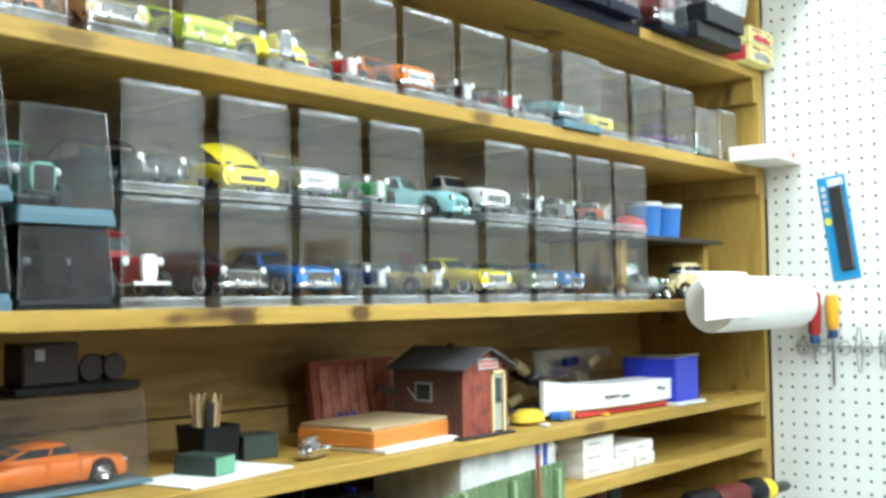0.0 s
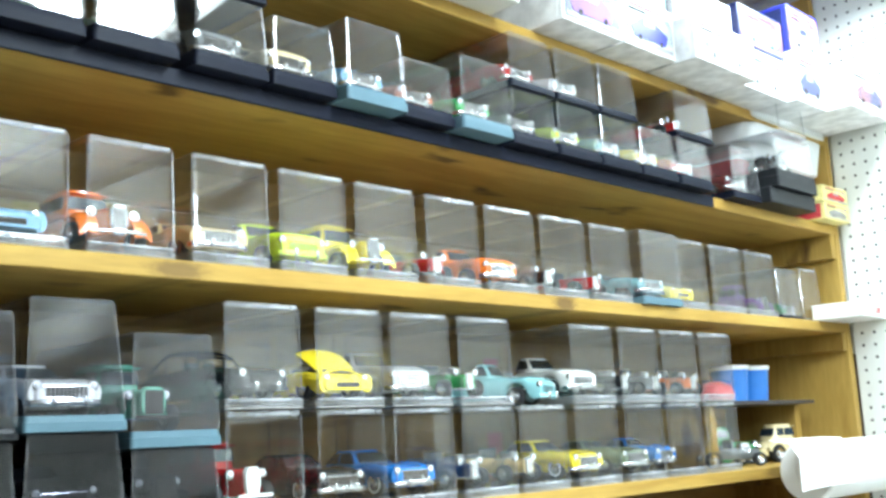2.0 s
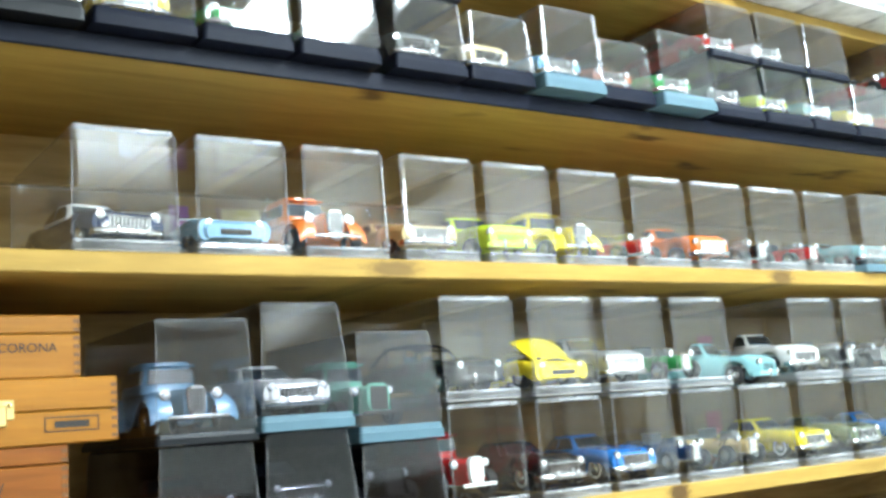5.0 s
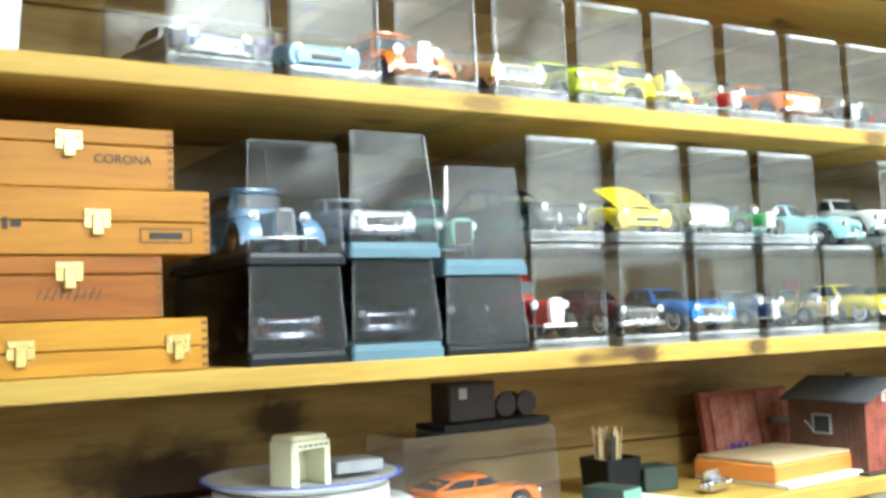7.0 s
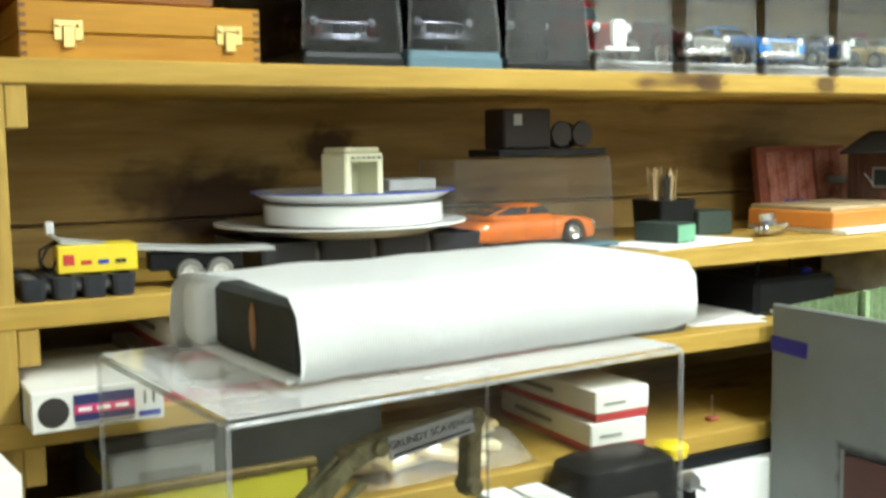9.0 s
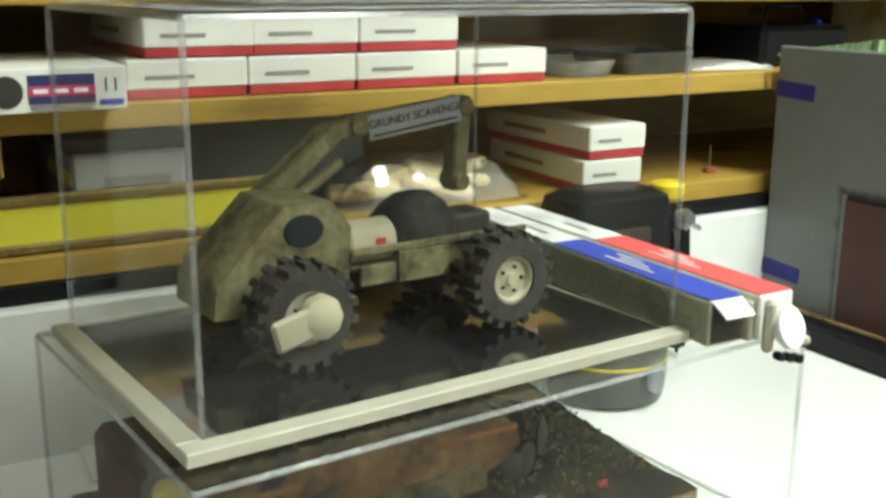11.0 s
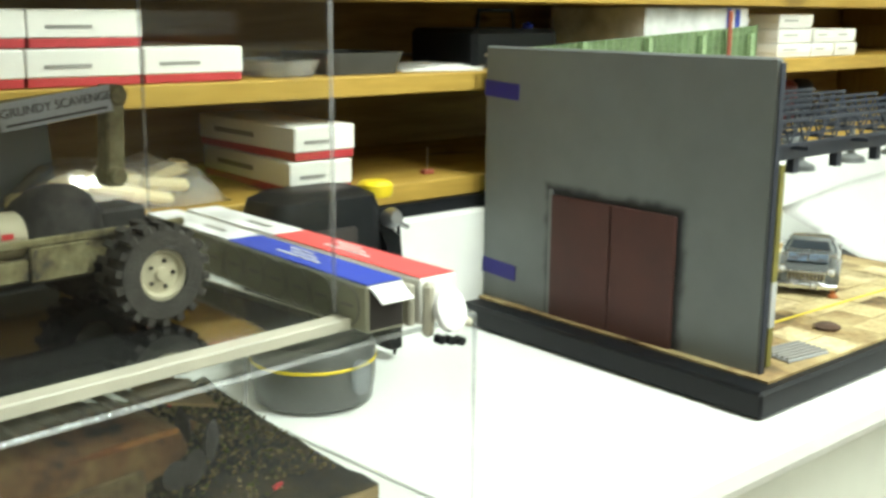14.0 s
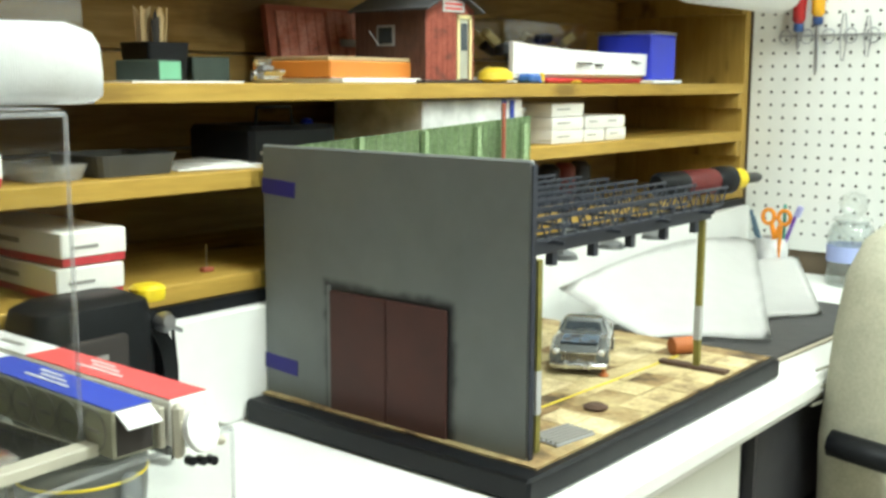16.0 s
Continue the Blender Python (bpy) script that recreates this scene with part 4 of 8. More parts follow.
cased(KX[2], KX[3], S4 + 0.0825, 0.115, BASES["blue"], 0.016, "clear display case with blue-grey base, stacked", "bare", "mint", "mint green hot rod with square black grille", taper=0.006, cover=SMOKY2, dx=-0.012)

# ---- single row of cases on the upper shelf ----
B5 = [(0.645, 0.749), (0.763, 0.865), (0.879, 0.981), (0.998, 1.101), (1.113, 1.215), (1.227, 1.331), (1.347, 1.448), (1.461, 1.567), (1.580, 1.687), (1.699, 1.802), (1.815, 1.928), (1.936, 2.031), (2.047, 2.157), (2.168, 2.278)]
ROW5 = [("sedan", "navy", "dark blue convertible with white top", dict(roof="white", turn=9, L=0.17)), ("sport", "sky", "light blue open sports car", dict(W=0.078)), ("rod", "orange", "orange hot rod truck with big lamps", {}), ("coupe", "tan", "tan and dark low coupe", {}),
        ("pickup", "lime", "lime yellow pickup truck", dict(bright=False)), ("rod", "yellow", "yellow hot rod with white nose", {}), ("roadster", "red", "red orange open hot rod truck", {}), ("pickup", "orange", "orange pickup with big chrome grille", {}),
        ("roadster", "black", "black open hot rod with chrome engine", {}), ("roadster", "red", "red open roadster hot rod", {}), ("coupe", "teal", "pale teal coupe with chrome trim", {}), ("sport", "yellow", "yellow hot rod racer model", {}), None, None]
for i, row in enumerate(ROW5):
    st, more = ((row[0], row[1], row[2]), row[3]) if row else ((None, None, None), {})
    blue = i == 10
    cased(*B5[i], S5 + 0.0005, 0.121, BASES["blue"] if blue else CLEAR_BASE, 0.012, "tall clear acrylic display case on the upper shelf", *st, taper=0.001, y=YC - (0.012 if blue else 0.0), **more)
cased(2.301, 2.40, S5 + 0.0005, 0.100, NAVYP, 0.008, "small clear display case with dark base", "rod", "purple", "small purple hot rod model", taper=0.003, y=0.13, W=0.05, L=0.13)
cased(2.42, 2.505, S5 + 0.0005, 0.112, CLEAR_BASE, 0.008, "small clear display case at the shelf end", "coupe", "green", "small green coupe model", taper=0.003, y=0.14, W=0.05, L=0.13)

# coloured cards added behind three cars, in place of room reflections
REFLECTED = [(1, 0.030, 0.060, 0.075, "print_white", (0.80, 0.80, 0.80)), (1, 0.068, 0.024, 0.085, "print_purple", (0.30, 0.12, 0.42)), (2, 0.030, 0.050, 0.085, "print_yellow", (0.78, 0.70, 0.28)), (2, 0.073, 0.036, 0.070, "orange_reflection", (0.62, 0.30, 0.10)), (3, 0.030, 0.050, 0.080, "orange_reflection", (0.62, 0.30, 0.10))]
for i, dx, wd, ht, nm, col in REFLECTED:
    ob = tagged(link("reflection_card", box(-wd / 2, wd / 2, 0, 0.0012, 0, ht), mat(nm, col, 0.5, var=0.45, scale=30)), "coloured card standing in for a reflection in a case", "card", "printed cards")
    ob.matrix_world = pose(B5[i][0] + dx, YC + 0.098, S5 + 0.0135, -4, 0, 0)

# ---- cases with dark bases on the next shelf, overhanging its edge ----
Y6 = -0.026 + CASED / 2
ROW6 = [
    (0.556, 0.655, 0.120, "black", "coupe", "cream", "cream coloured low coupe"), (0.660, 0.762, 0.120, "navy", "sedan", "yellow", "yellow sedan model with chrome"), (0.766, 0.865, 0.120, "navy", "coupe", "green", "dark green low coupe"),
    (0.870, 0.969, 0.113, "navy", "roadster", "black", "black hot rod with chrome engine"), (0.985, 1.083, 0.090, "navy", "pickup", "grey", "grey pickup model truck"),
    (1.086, 1.182, 0.086, "navy", "pickup", "cream", "cream yellow pickup truck"), (1.187, 1.287, 0.106, "blue", "sedan", "sky", "light blue and white sedan"), (1.289, 1.383, 0.082, "navy", "coupe", "rust", "rust brown coupe with white roof"),
    (1.386, 1.488, 0.105, "blue", "coupe", "green", "dark green coupe with bright lamps"), (1.498, 1.599, 0.084, "navy", "coupe", "grey", "dark grey coupe model"), (1.602, 1.705, 0.084, "navy", "coupe", "lime", "pale lime coupe model"),
    (1.708, 1.811, 0.084, "navy", "coupe", "teal", "pale teal coupe model"), (1.814, 1.920, 0.084, "navy", "coupe", "yellow", "small yellow coupe model"), (1.925, 2.030, 0.084, "navy", "coupe", "red", "red coupe with dark roof"),
]
for x0, x1, h, b, st, co, la in ROW6:
    cased(x0, x1, S6 + 0.0005, h, BASES[b], 0.018, "clear display case with a thick dark base" if b == "navy" else "clear display case with a light grey-blue base", st, co, la, taper=0.004, y=Y6 - (0.01 if b == "blue" else 0), W=0.066, L=0.18)
cased(0.986, 1.082, S6 + 0.091, 0.10, NAVYP, 0.014, "clear display case stacked on another", "coupe", "brightgreen", "bright green low coupe", taper=0.004, y=Y6, W=0.07)
for x0, x1, st in ((1.500, 1.600, ("sedan", "red", "red sedan with white front")), (1.604, 1.708, ("coupe", "white", "white low coupe model")), (1.711, 1.812, (None, None, None)), (1.928, 2.046, ("roadster", "red", "red open roadster model"))):
    cased(x0, x1, S6 + 0.085, 0.084, NAVYP, 0.011, "clear display case stacked on another", *st, taper=0.004, y=Y6, W=0.066, L=0.18)
cased(2.10, 2.20, S6 + 0.0005, 0.10, BASES["navy"], 0.012, "clear display case with a dark base", "coupe", "darkred", "dark red coupe model", taper=0.004, y=Y6)
cased(2.212, 2.372, S6 + 0.0305, 0.105, BASES["black"], 0.034, "dark display case with a heavy black base", "rod", "black", "black hot rod sedan", taper=0.004, y=Y6 - 0.03, W=0.08)
tagged(link("riser_block", box(2.20, 2.38, -0.045, 0.20, S6 + 0.0005, S6 + 0.030, 0.002), BLACKP), "black riser block under a display case", "block")
cased(2.235, 2.345, S6 + 0.137, 0.075, CLEAR_BASE, 0.006, "small empty clear display case on top", taper=0.004, y=0.06)


def kit_box(x0, x1, y0, y1, z0, z1, cols, label, group="model kit boxes"):
    """A printed carton: each face carries a few plain colour fields of its artwork."""
    w, d, h = x1 - x0, y1 - y0, z1 - z0
    k = thing("kit_box", pose((x0 + x1) / 2, (y0 + y1) / 2, z0), label, "model kit box", group)
    part("carton", box(-w / 2, w / 2, -d / 2, d / 2, 0, h, 0.001), cols[0], k)
    f = -d / 2
    part("art_panel", box(-w * 0.46, w * 0.46, f - 0.0006, f + 0.0002, h * 0.07, h * 0.93), cols[1], k)
    bm = bmesh.new()
    solid(bm, [(-w * 0.33, f - 0.0012, h * 0.2), (w * 0.3, f - 0.0012, h * 0.2), (w * 0.36, f - 0.0012, h * 0.42), (w * 0.12, f - 0.0012, h * 0.62), (-w * 0.16, f - 0.0012, h * 0.62), (-w * 0.38, f - 0.0012, h * 0.4),
               (-w * 0.33, f - 0.0005, h * 0.2), (w * 0.3, f - 0.0005, h * 0.2), (w * 0.36, f - 0.0005, h * 0.42), (-w * 0.38, f - 0.0005, h * 0.4)])
    part("picture", bm, cols[2], k, "printed car picture")
    for i, c in enumerate((INKD, INKR)):
        part("print_bar", box(-w * 0.4, -w * 0.05 + i * w * 0.3, f - 0.0011, f - 0.0004, h * (0.72 + 0.09 * i), h * (0.77 + 0.09 * i)), c, k)
    part("windscreen_picture", box(-w * 0.13, w * 0.09, f - 0.0016, f - 0.0010, h * 0.47, h * 0.59), PGR if cols[2] is not PGR else PN, k)
    for i in (-1, 1):
        part("wheel_picture", lathe(bmesh.new(), [(h * 0.055, 0), (h * 0.055, 0.0006), (h * 0.02, 0.0008)], 14, pose(i * w * 0.21, f - 0.0011, h * 0.22, 90, 0, 0)), INKD, k)
    for i in range(3):
        part("print_bar", box(w * 0.24, w * (0.42 - 0.03 * i), f - 0.0011, f - 0.0004, h * (0.66 + 0.06 * i), h * (0.69 + 0.06 * i)), (INKG, INKB, INKR)[i], k)
    part("ground_shade", box(-w * 0.44, w * 0.44, f - 0.0009, f - 0.0003, h * 0.09, h * 0.17), PGR, k)
    s = -w / 2
    part("side_panel", box(s - 0.0006, s + 0.0002, -d * 0.46, d * 0.46, h * 0.08, h * 0.92), cols[3], k)
    return k


PB, PP, PYL, PT = mat("print_blue", (0.05, 0.06, 0.50), 0.35, var=0.2), mat("print_purple", (0.30, 0.12, 0.42), 0.35, var=0.2), mat("print_yellow", (0.78, 0.70, 0.28), 0.4, var=0.15), mat("print_teal", (0.25, 0.48, 0.55), 0.35, var=0.2)
PR, PW_, PN, PGR = mat("print_red", (0.5, 0.05, 0.06), 0.35, var=0.2), mat("print_white", (0.80, 0.80, 0.80), 0.4, var=0.06), mat("print_navy", (0.03, 0.04, 0.13), 0.3, var=0.3), mat("print_grey", (0.35, 0.36, 0.38), 0.4, var=0.2)
z7 = S7 + 0.0006
AB = weathered("art_blue", (0.12, 0.14, 0.62), (0.06, 0.07, 0.46), (0.26, 0.26, 0.52), 16, 0.35)
AP = weathered("art_photo", (0.78, 0.80, 0.82), (0.46, 0.52, 0.56), (0.12, 0.15, 0.18), 24, 0.35)
AT = weathered("art_teal", (0.66, 0.78, 0.78), (0.34, 0.50, 0.50), (0.48, 0.14, 0.14), 26, 0.35)
AN = weathered("art_night", (0.06, 0.07, 0.18), (0.28, 0.12, 0.14), (0.72, 0.34, 0.12), 22, 0.35)
AS = weathered("art_strip", (0.74, 0.74, 0.74), (0.62, 0.22, 0.22), (0.10, 0.12, 0.30), 30, 0.35)
tagged(card("storage_box", 0.46, 0.30, 0.16, pose(1.265, 0.095, z7), "plain white storage carton on the top shelf", "box", CARDW), group="model kit boxes")
kit_box(1.585, 1.735, -0.06, 0.18, z7, z7 + 0.09, (PW_, AB, PP, PW_), "blue model kit carton with a purple car picture")
kit_box(1.590, 1.738, -0.05, 0.19, z7 + 0.0905, z7 + 0.18, (PN, AN, PYL, PN), "dark model kit carton with yellow lettering field")
kit_box(1.742, 1.885, -0.06, 0.18, z7, z7 + 0.085, (PW_, AP, PB, PW_), "white model kit carton with a blue car picture")
kit_box(1.745, 1.890, -0.05, 0.19, z7 + 0.0855, z7 + 0.17, (PN, AT, PR, PN), "dark model kit carton with a teal panel")
kit_box(1.892, 2.090, -0.095, 0.16, z7, z7 + 0.075, (PW_, PW_, AP, PW_), "white model kit carton with a grey car picture")
kit_box(1.892, 2.086, -0.06, 0.18, z7 + 0.0755, z7 + 0.15, (PW_, AS, PT, PW_), "red and white model kit carton")
kit_box(2.094, 2.255, -0.07, 0.17, z7, z7 + 0.08, (PW_, AT, AP, PGR), "pale model kit carton with a teal picture")
kit_box(2.094, 2.262, -0.07, 0.17, z7 + 0.0805, z7 + 0.16, (PN, AN, PT, PN), "dark blue model kit carton")
kit_box(2.258, 2.375, -0.09, 0.15, z7, z7 + 0.10, (PW_, AP, PN, PW_), "white model kit carton with a dark car picture")
kit_box(2.268, 2.40, -0.08, 0.16, z7 + 0.1005, z7 + 0.2, (PB, AS, PGR, PN), "blue model kit carton with a red panel")
kit_box(2.38, 2.56, -0.14, 0.12, z7, z7 + 0.09, (PW_, PW_, AN, PW_), "white model kit carton with a red car picture")
for k in range(2):
    kit_box(2.452, 2.565, -0.03, 0.20, S6 + 0.0005 + 0.036 * k, S6 + 0.035 + 0.036 * k, (PYL, PYL, INKR, PYL) if k else (PYL, PYL, INKG, PR), "flat yellow and red model kit carton")


def tub(x, y, z):
    t = thing("plastic_tub", pose(x, y, z), "translucent white plastic food tub lying on the shelf", "tub")
    bm = bmesh.new()
    rings(bm, [rrect(0.15, 0.09, 0.03, 0.0), rrect(0.165, 0.1, 0.035, 0.075), rrect(0.172, 0.106, 0.035, 0.078), rrect(0.172, 0.106, 0.035, 0.088), rrect(0.155, 0.09, 0.03, 0.092)])
    part("body", bm, mat("milky_plastic", (0.80, 0.82, 0.82), 0.3, var=0.05), t, "", 2)
    return t


tub(2.395, 0.10, S6 + 0.10 + 0.006)
tagged(link("flat_carton", box(2.23, 2.56, 0.03, 0.19, S6 + 0.0725 + 0.001, S6 + 0.105, 0.002), PR), "red flat carton under a plastic tub", "carton")
white_box = card("parts_box", 0.14, 0.10, 0.030, pose(2.50, -0.035, S5 + 0.0006, 0, 0, 4), "flat white box with red print at the shelf end", "box", CARDW)
pot = link("ice_cream_tub", lathe(bmesh.new(), [(0.045, 0), (0.052, 0.09), (0.056, 0.092), (0.056, 0.104), (0.05, 0.106)], 24), PW_, None, "", 2)
tagged(pot, "white plastic tub with lid on the shelf", "tub").matrix_world = pose(0.49, 0.09, S5 + 0.0006)


def writing(name, text, size, material, m, parent=None, depth=0.0004):
    cu = bpy.data.curves.new(name, "FONT")
    cu.body, cu.size, cu.extrude, cu.align_x, cu.align_y = text, size, depth, "CENTER", "CENTER"
    tmp = bpy.data.objects.new(name, cu)
    scene.collection.objects.link(tmp)
    me = bpy.data.meshes.new_from_object(tmp.evaluated_get(bpy.context.evaluated_depsgraph_get()))
    bpy.data.objects.remove(tmp)
    me.transform(m)
    me.materials.clear()
    me.materials.append(material)
    ob = new(name, me)
    ob.parent = parent
    return ob


writing("printed_text", "C10", 0.02, INKR, pose(0.01, -0.0508, 0.014, 90, 0, 0), white_box)

# ---- cigar boxes ----
def cigar_box(x0, x1, z0, z1, y, label, lid=0.45, clasps=(0.5,), marks=(), wood=CEDAR):
    w, h, d = x1 - x0, z1 - z0, 0.17
    b = thing("cigar_box", pose((x0 + x1) / 2, y, z0), label, "cigar box", "cigar boxes")
    cut = h * (1 - lid)
    part("box_body", box(-w / 2, w / 2, 0, d, 0, cut - 0.0005, 0.001), wood, b)
    part("lid", box(-w / 2, w / 2, 0, d, cut + 0.0005, h - 0.0004, 0.001), wood, b)
    for s in (-1, 1):
        bm = bmesh.new()
        n = int(h / 0.0075)
        for i in range(n):
            brick(bm, s * (w / 2 - 0.003) - 0.0028, s * (w / 2 - 0.003) + 0.0028, -0.0005, 0.0006, 0.003 + i * 0.0075, 0.0062 + i * 0.0075)
        part("finger_joint", bm, mat("end_grain", (0.16, 0.07, 0.02), 0.6, var=0.2), b)
    for c in clasps:
        x = -w / 2 + w * c
        k = part("clasp", box(x - 0.0115, x + 0.0115, -0.0016, -0.0002, cut - 0.006, cut + 0.011, 0.0008), BRASS, b, "pressed brass clasp")
        part("latch", box(x - 0.005, x + 0.005, -0.0042, -0.0014, cut - 0.012, cut + 0.006, 0.001), BRASS, k)
        for s in (-1, 1):
            part("rivet", lathe(bmesh.new(), [(0.0022, 0), (0.0016, 0.0012), (0.0004, 0.0016)], 8, pose(x + s * 0.008, -0.0016, cut + 0.006, 90, 0, 0)), BRASS, k)
    for a, c, z, t in marks:
        part("burnt_mark", box(-w / 2 + a * w, -w / 2 + c * w, -0.0004, 0.0003, z, z + t), INKD, b)
    return b


cigar_box(0.486, 0.684, S4 + 0.0005, 1.4975, 0.02, "varnished cedar cigar box with two brass clasps", 0.55, (0.19, 0.86), (), CEDAR_GOLD)
cb = cigar_box(0.470, 0.644, 1.498, 1.5535, 0.022, "varnished cedar cigar box with script lettering", 0.3, (0.54,), (), CEDAR_RED)
for i in range(9):
    x = -0.018 + i * 0.0062
    part("script_stroke", shift(box(-0.0005, 0.0005, -0.0003, 0.0003, -0.004 - (i % 3) * 0.001, 0.004 + (i % 2) * 0.002), pose(x, -0.0002, 0.022, 0, 24, 0)), INKD, cb)
for i in range(4):
    part("script_stroke", shift(box(-0.003, 0.003, -0.0003, 0.0003, -0.0004, 0.0004), pose(-0.012 + i * 0.013, -0.0002, 0.0195 + (i % 2) * 0.004, 0, -12, 0)), INKD, cb)
cigar_box(0.474, 0.688, 1.554, 1.6115, 0.02, "varnished cedar cigar box with burnt stamp", 0.5, (0.53,), ((0.70, 0.92, 0.010, 0.0012), (0.70, 0.92, 0.022, 0.0012), (0.74, 0.88, 0.0135, 0.006), (0.70, 0.705, 0.010, 0.013), (0.915, 0.92, 0.010, 0.013), (0.12, 0.16, 0.022, 0.008), (0.17, 0.19, 0.021, 0.010), (0.2, 0.24, 0.023, 0.006)))
top_box = cigar_box(0.462, 0.657, 1.612, 1.6675, 0.024, "varnished cedar cigar box with stamped word", 0.3, (0.53,), ())
writing("stamped_word", "CORONA", 0.0115, INKD, pose(0.052, -0.0002, 0.026, 90, 0, 0), top_box, 0.0003)

# ---- things on the middle lower shelf ----
BLK2 = mat("black_tray", (0.02, 0.022, 0.03), 0.45, var=0.25)


def paint_tray(x0, x1, y0, y1, z, h, n):
    t = thing("parts_tray", pose(x0, y0, z), "black plastic parts tray with square compartments", "tray", "parts trays")
    w, d = (x1 - x0) / n, y1 - y0
    for i in range(n):
        bm = bmesh.new()
        a, b = i * w + 0.001, (i + 1) * w - 0.001
        rings(bm, [rrect((b - a) / 2 - 0.002, d / 2 - 0.002, 0.004, 0, 2, (a + b) / 2, d / 2), rrect((b - a) / 2, d / 2, 0.005, h, 2, (a + b) / 2, d / 2), rrect((b - a) / 2 - 0.003, d / 2 - 0.003, 0.004, h, 2, (a + b) / 2, d / 2), rrect((b - a) / 2 - 0.004, d / 2 - 0.004, 0.004, h * 0.3, 2, (a + b) / 2, d / 2)])
        part("compartment", bm, BLK2, t)
    part("scrap_heap", box(0.006, (x1 - x0) - 0.006, 0.006, d - 0.006, h * 0.31, h * 0.86, 0.003), mat("grey_scrap", (0.13, 0.13, 0.13), 0.7, var=0.5, scale=160, bump=0.8), t, "grey plastic scraps")
    return t


paint_tray(0.474, 0.567, 0.004, 0.09, S3 + 0.0005, 0.018, 4)
paint_tray(0.686, 0.925, 0.045, 0.19, S3 + 0.0005, 0.030, 4)


def battery_box(m):
    b = thing("battery_kit", m, "yellow lettered battery carton with black wires", "battery box")
    yl = mat("yellow_card", (0.80, 0.62, 0.03), 0.4, var=0.08)
    part("carton", box(-0.037, 0.037, -0.022, 0.022, 0, 0.026, 0.001), yl, b)
    for i, c in enumerate((INKR, INKR, INKB, INKD)):
        part("print_bar", box(-0.032 + i * 0.016, -0.022 + i * 0.016, -0.0226, -0.0218, 0.008, 0.012 + (0.006 if i == 0 else 0)), c, b)
    for k in range(2):
        bm = bmesh.new()
        tube(bm, [(-0.03 - 0.004 * k, 0.01, 0.03), (-0.045 - 0.006 * k, 0.0, 0.022), (-0.052, -0.006, 0.008 + 0.004 * k), (-0.042, -0.01, 0.0), (-0.034, -0.008, 0.02)], 0.0013, 6)
        part("wire", bm, BLACKP, b)
    return b


battery_box(pose(0.541, 0.045, S3 + 0.0187, 0, 0, -4) @ Matrix.Scale(0.86, 4))


def trailer(m):
    t = thing("model_trailer", m, "grey model trailer with four dark wheels", "model trailer")
    g = mat("grey_primer", (0.42, 0.43, 0.42), 0.55, var=0.15)
    bm = bmesh.new()
    rings(bm, [[(x, -w, z), (x, w, z), (x, w, z + 0.0032), (x, -w, z + 0.0032)] for x, w, z in ((-0.10, 0.010, 0.048), (-0.092, 0.016, 0.042), (-0.03, 0.018, 0.034), (0.03, 0.018, 0.029), (0.088, 0.018, 0.0275))])
    part("deck", bm, g, t)
    part("hitch", box(-0.103, -0.096, -0.006, 0.006, 0.049, 0.060, 0.001), PW_, t)
    bm = bmesh.new()
    brick(bm, -0.02, 0.06, -0.012, 0.012, 0.014, 0.030, 0.001)
    part("axle_frame", bm, BLACKP, t)
    for x in (0.012, 0.038):
        for s in (-1, 1):
            mm = pose(x, s * 0.02, 0.012, -90 * s, 0, 0)
            w = part("wheel", lathe(bmesh.new(), [(0.007, -0.004), (0.0115, -0.004), (0.012, -0.002), (0.012, 0.002), (0.0115, 0.004), (0.007, 0.004)], 16, mm, False), mat("grey_rubber", (0.16, 0.16, 0.15), 0.7, var=0.2), t, "", 2)
            part("rim", lathe(bmesh.new(), [(0.0072, -0.003), (0.0072, 0.0042), (0.003, 0.002), (0.001, 0.003)], 12, mm), mat("pale_rim", (0.5, 0.5, 0.48), 0.5, var=0.1), w, "", 2)
    return t


trailer(pose(0.606, 0.046, S3 + 0.0005, 0, 0, -6))


def plates():
    ENAM = mat("white_enamel", (0.80, 0.81, 0.80), 0.18, var=0.02, coat=0.4)
    a = tagged(link("wide_plate", lathe(bmesh.new(), [(0.03, 0), (0.09, 0.001), (0.108, 0.008), (0.128, 0.0115), (0.128, 0.0135), (0.105, 0.011), (0.03, 0.006)], 48), ENAM, None, "", 2), "wide white plate on a black parts tray", "plate")
    a.matrix_world = pose(0.80, 0.118, S3 + 0.031)
    b = tagged(link("round_tin", lathe(bmesh.new(), [(0.09, 0), (0.0915, 0.002), (0.0915, 0.019), (0.09, 0.020)], 48), ENAM, None, "", 2), "round white drum between two plates", "tin")
    b.matrix_world = pose(0.8145, 0.118, S3 + 0.0425)
    c = thing("blue_rim_plate", pose(0.8145, 0.118, S3 + 0.063), "white enamel plate with a blue rim", "plate")
    part("dish", lathe(bmesh.new(), [(0.06, 0), (0.085, 0.001), (0.100, 0.009), (0.1035, 0.0105), (0.1035, 0.0118), (0.1, 0.0112), (0.08, 0.004), (0.02, 0.003)], 48), ENAM, c, "", 2)
    part("rim_band", lathe(bmesh.new(), [(0.1005, 0.0114), (0.1037, 0.0119), (0.1042, 0.0112), (0.1035, 0.0102)], 48, None, False), INKB, c, "blue enamel rim", 2)


plates()


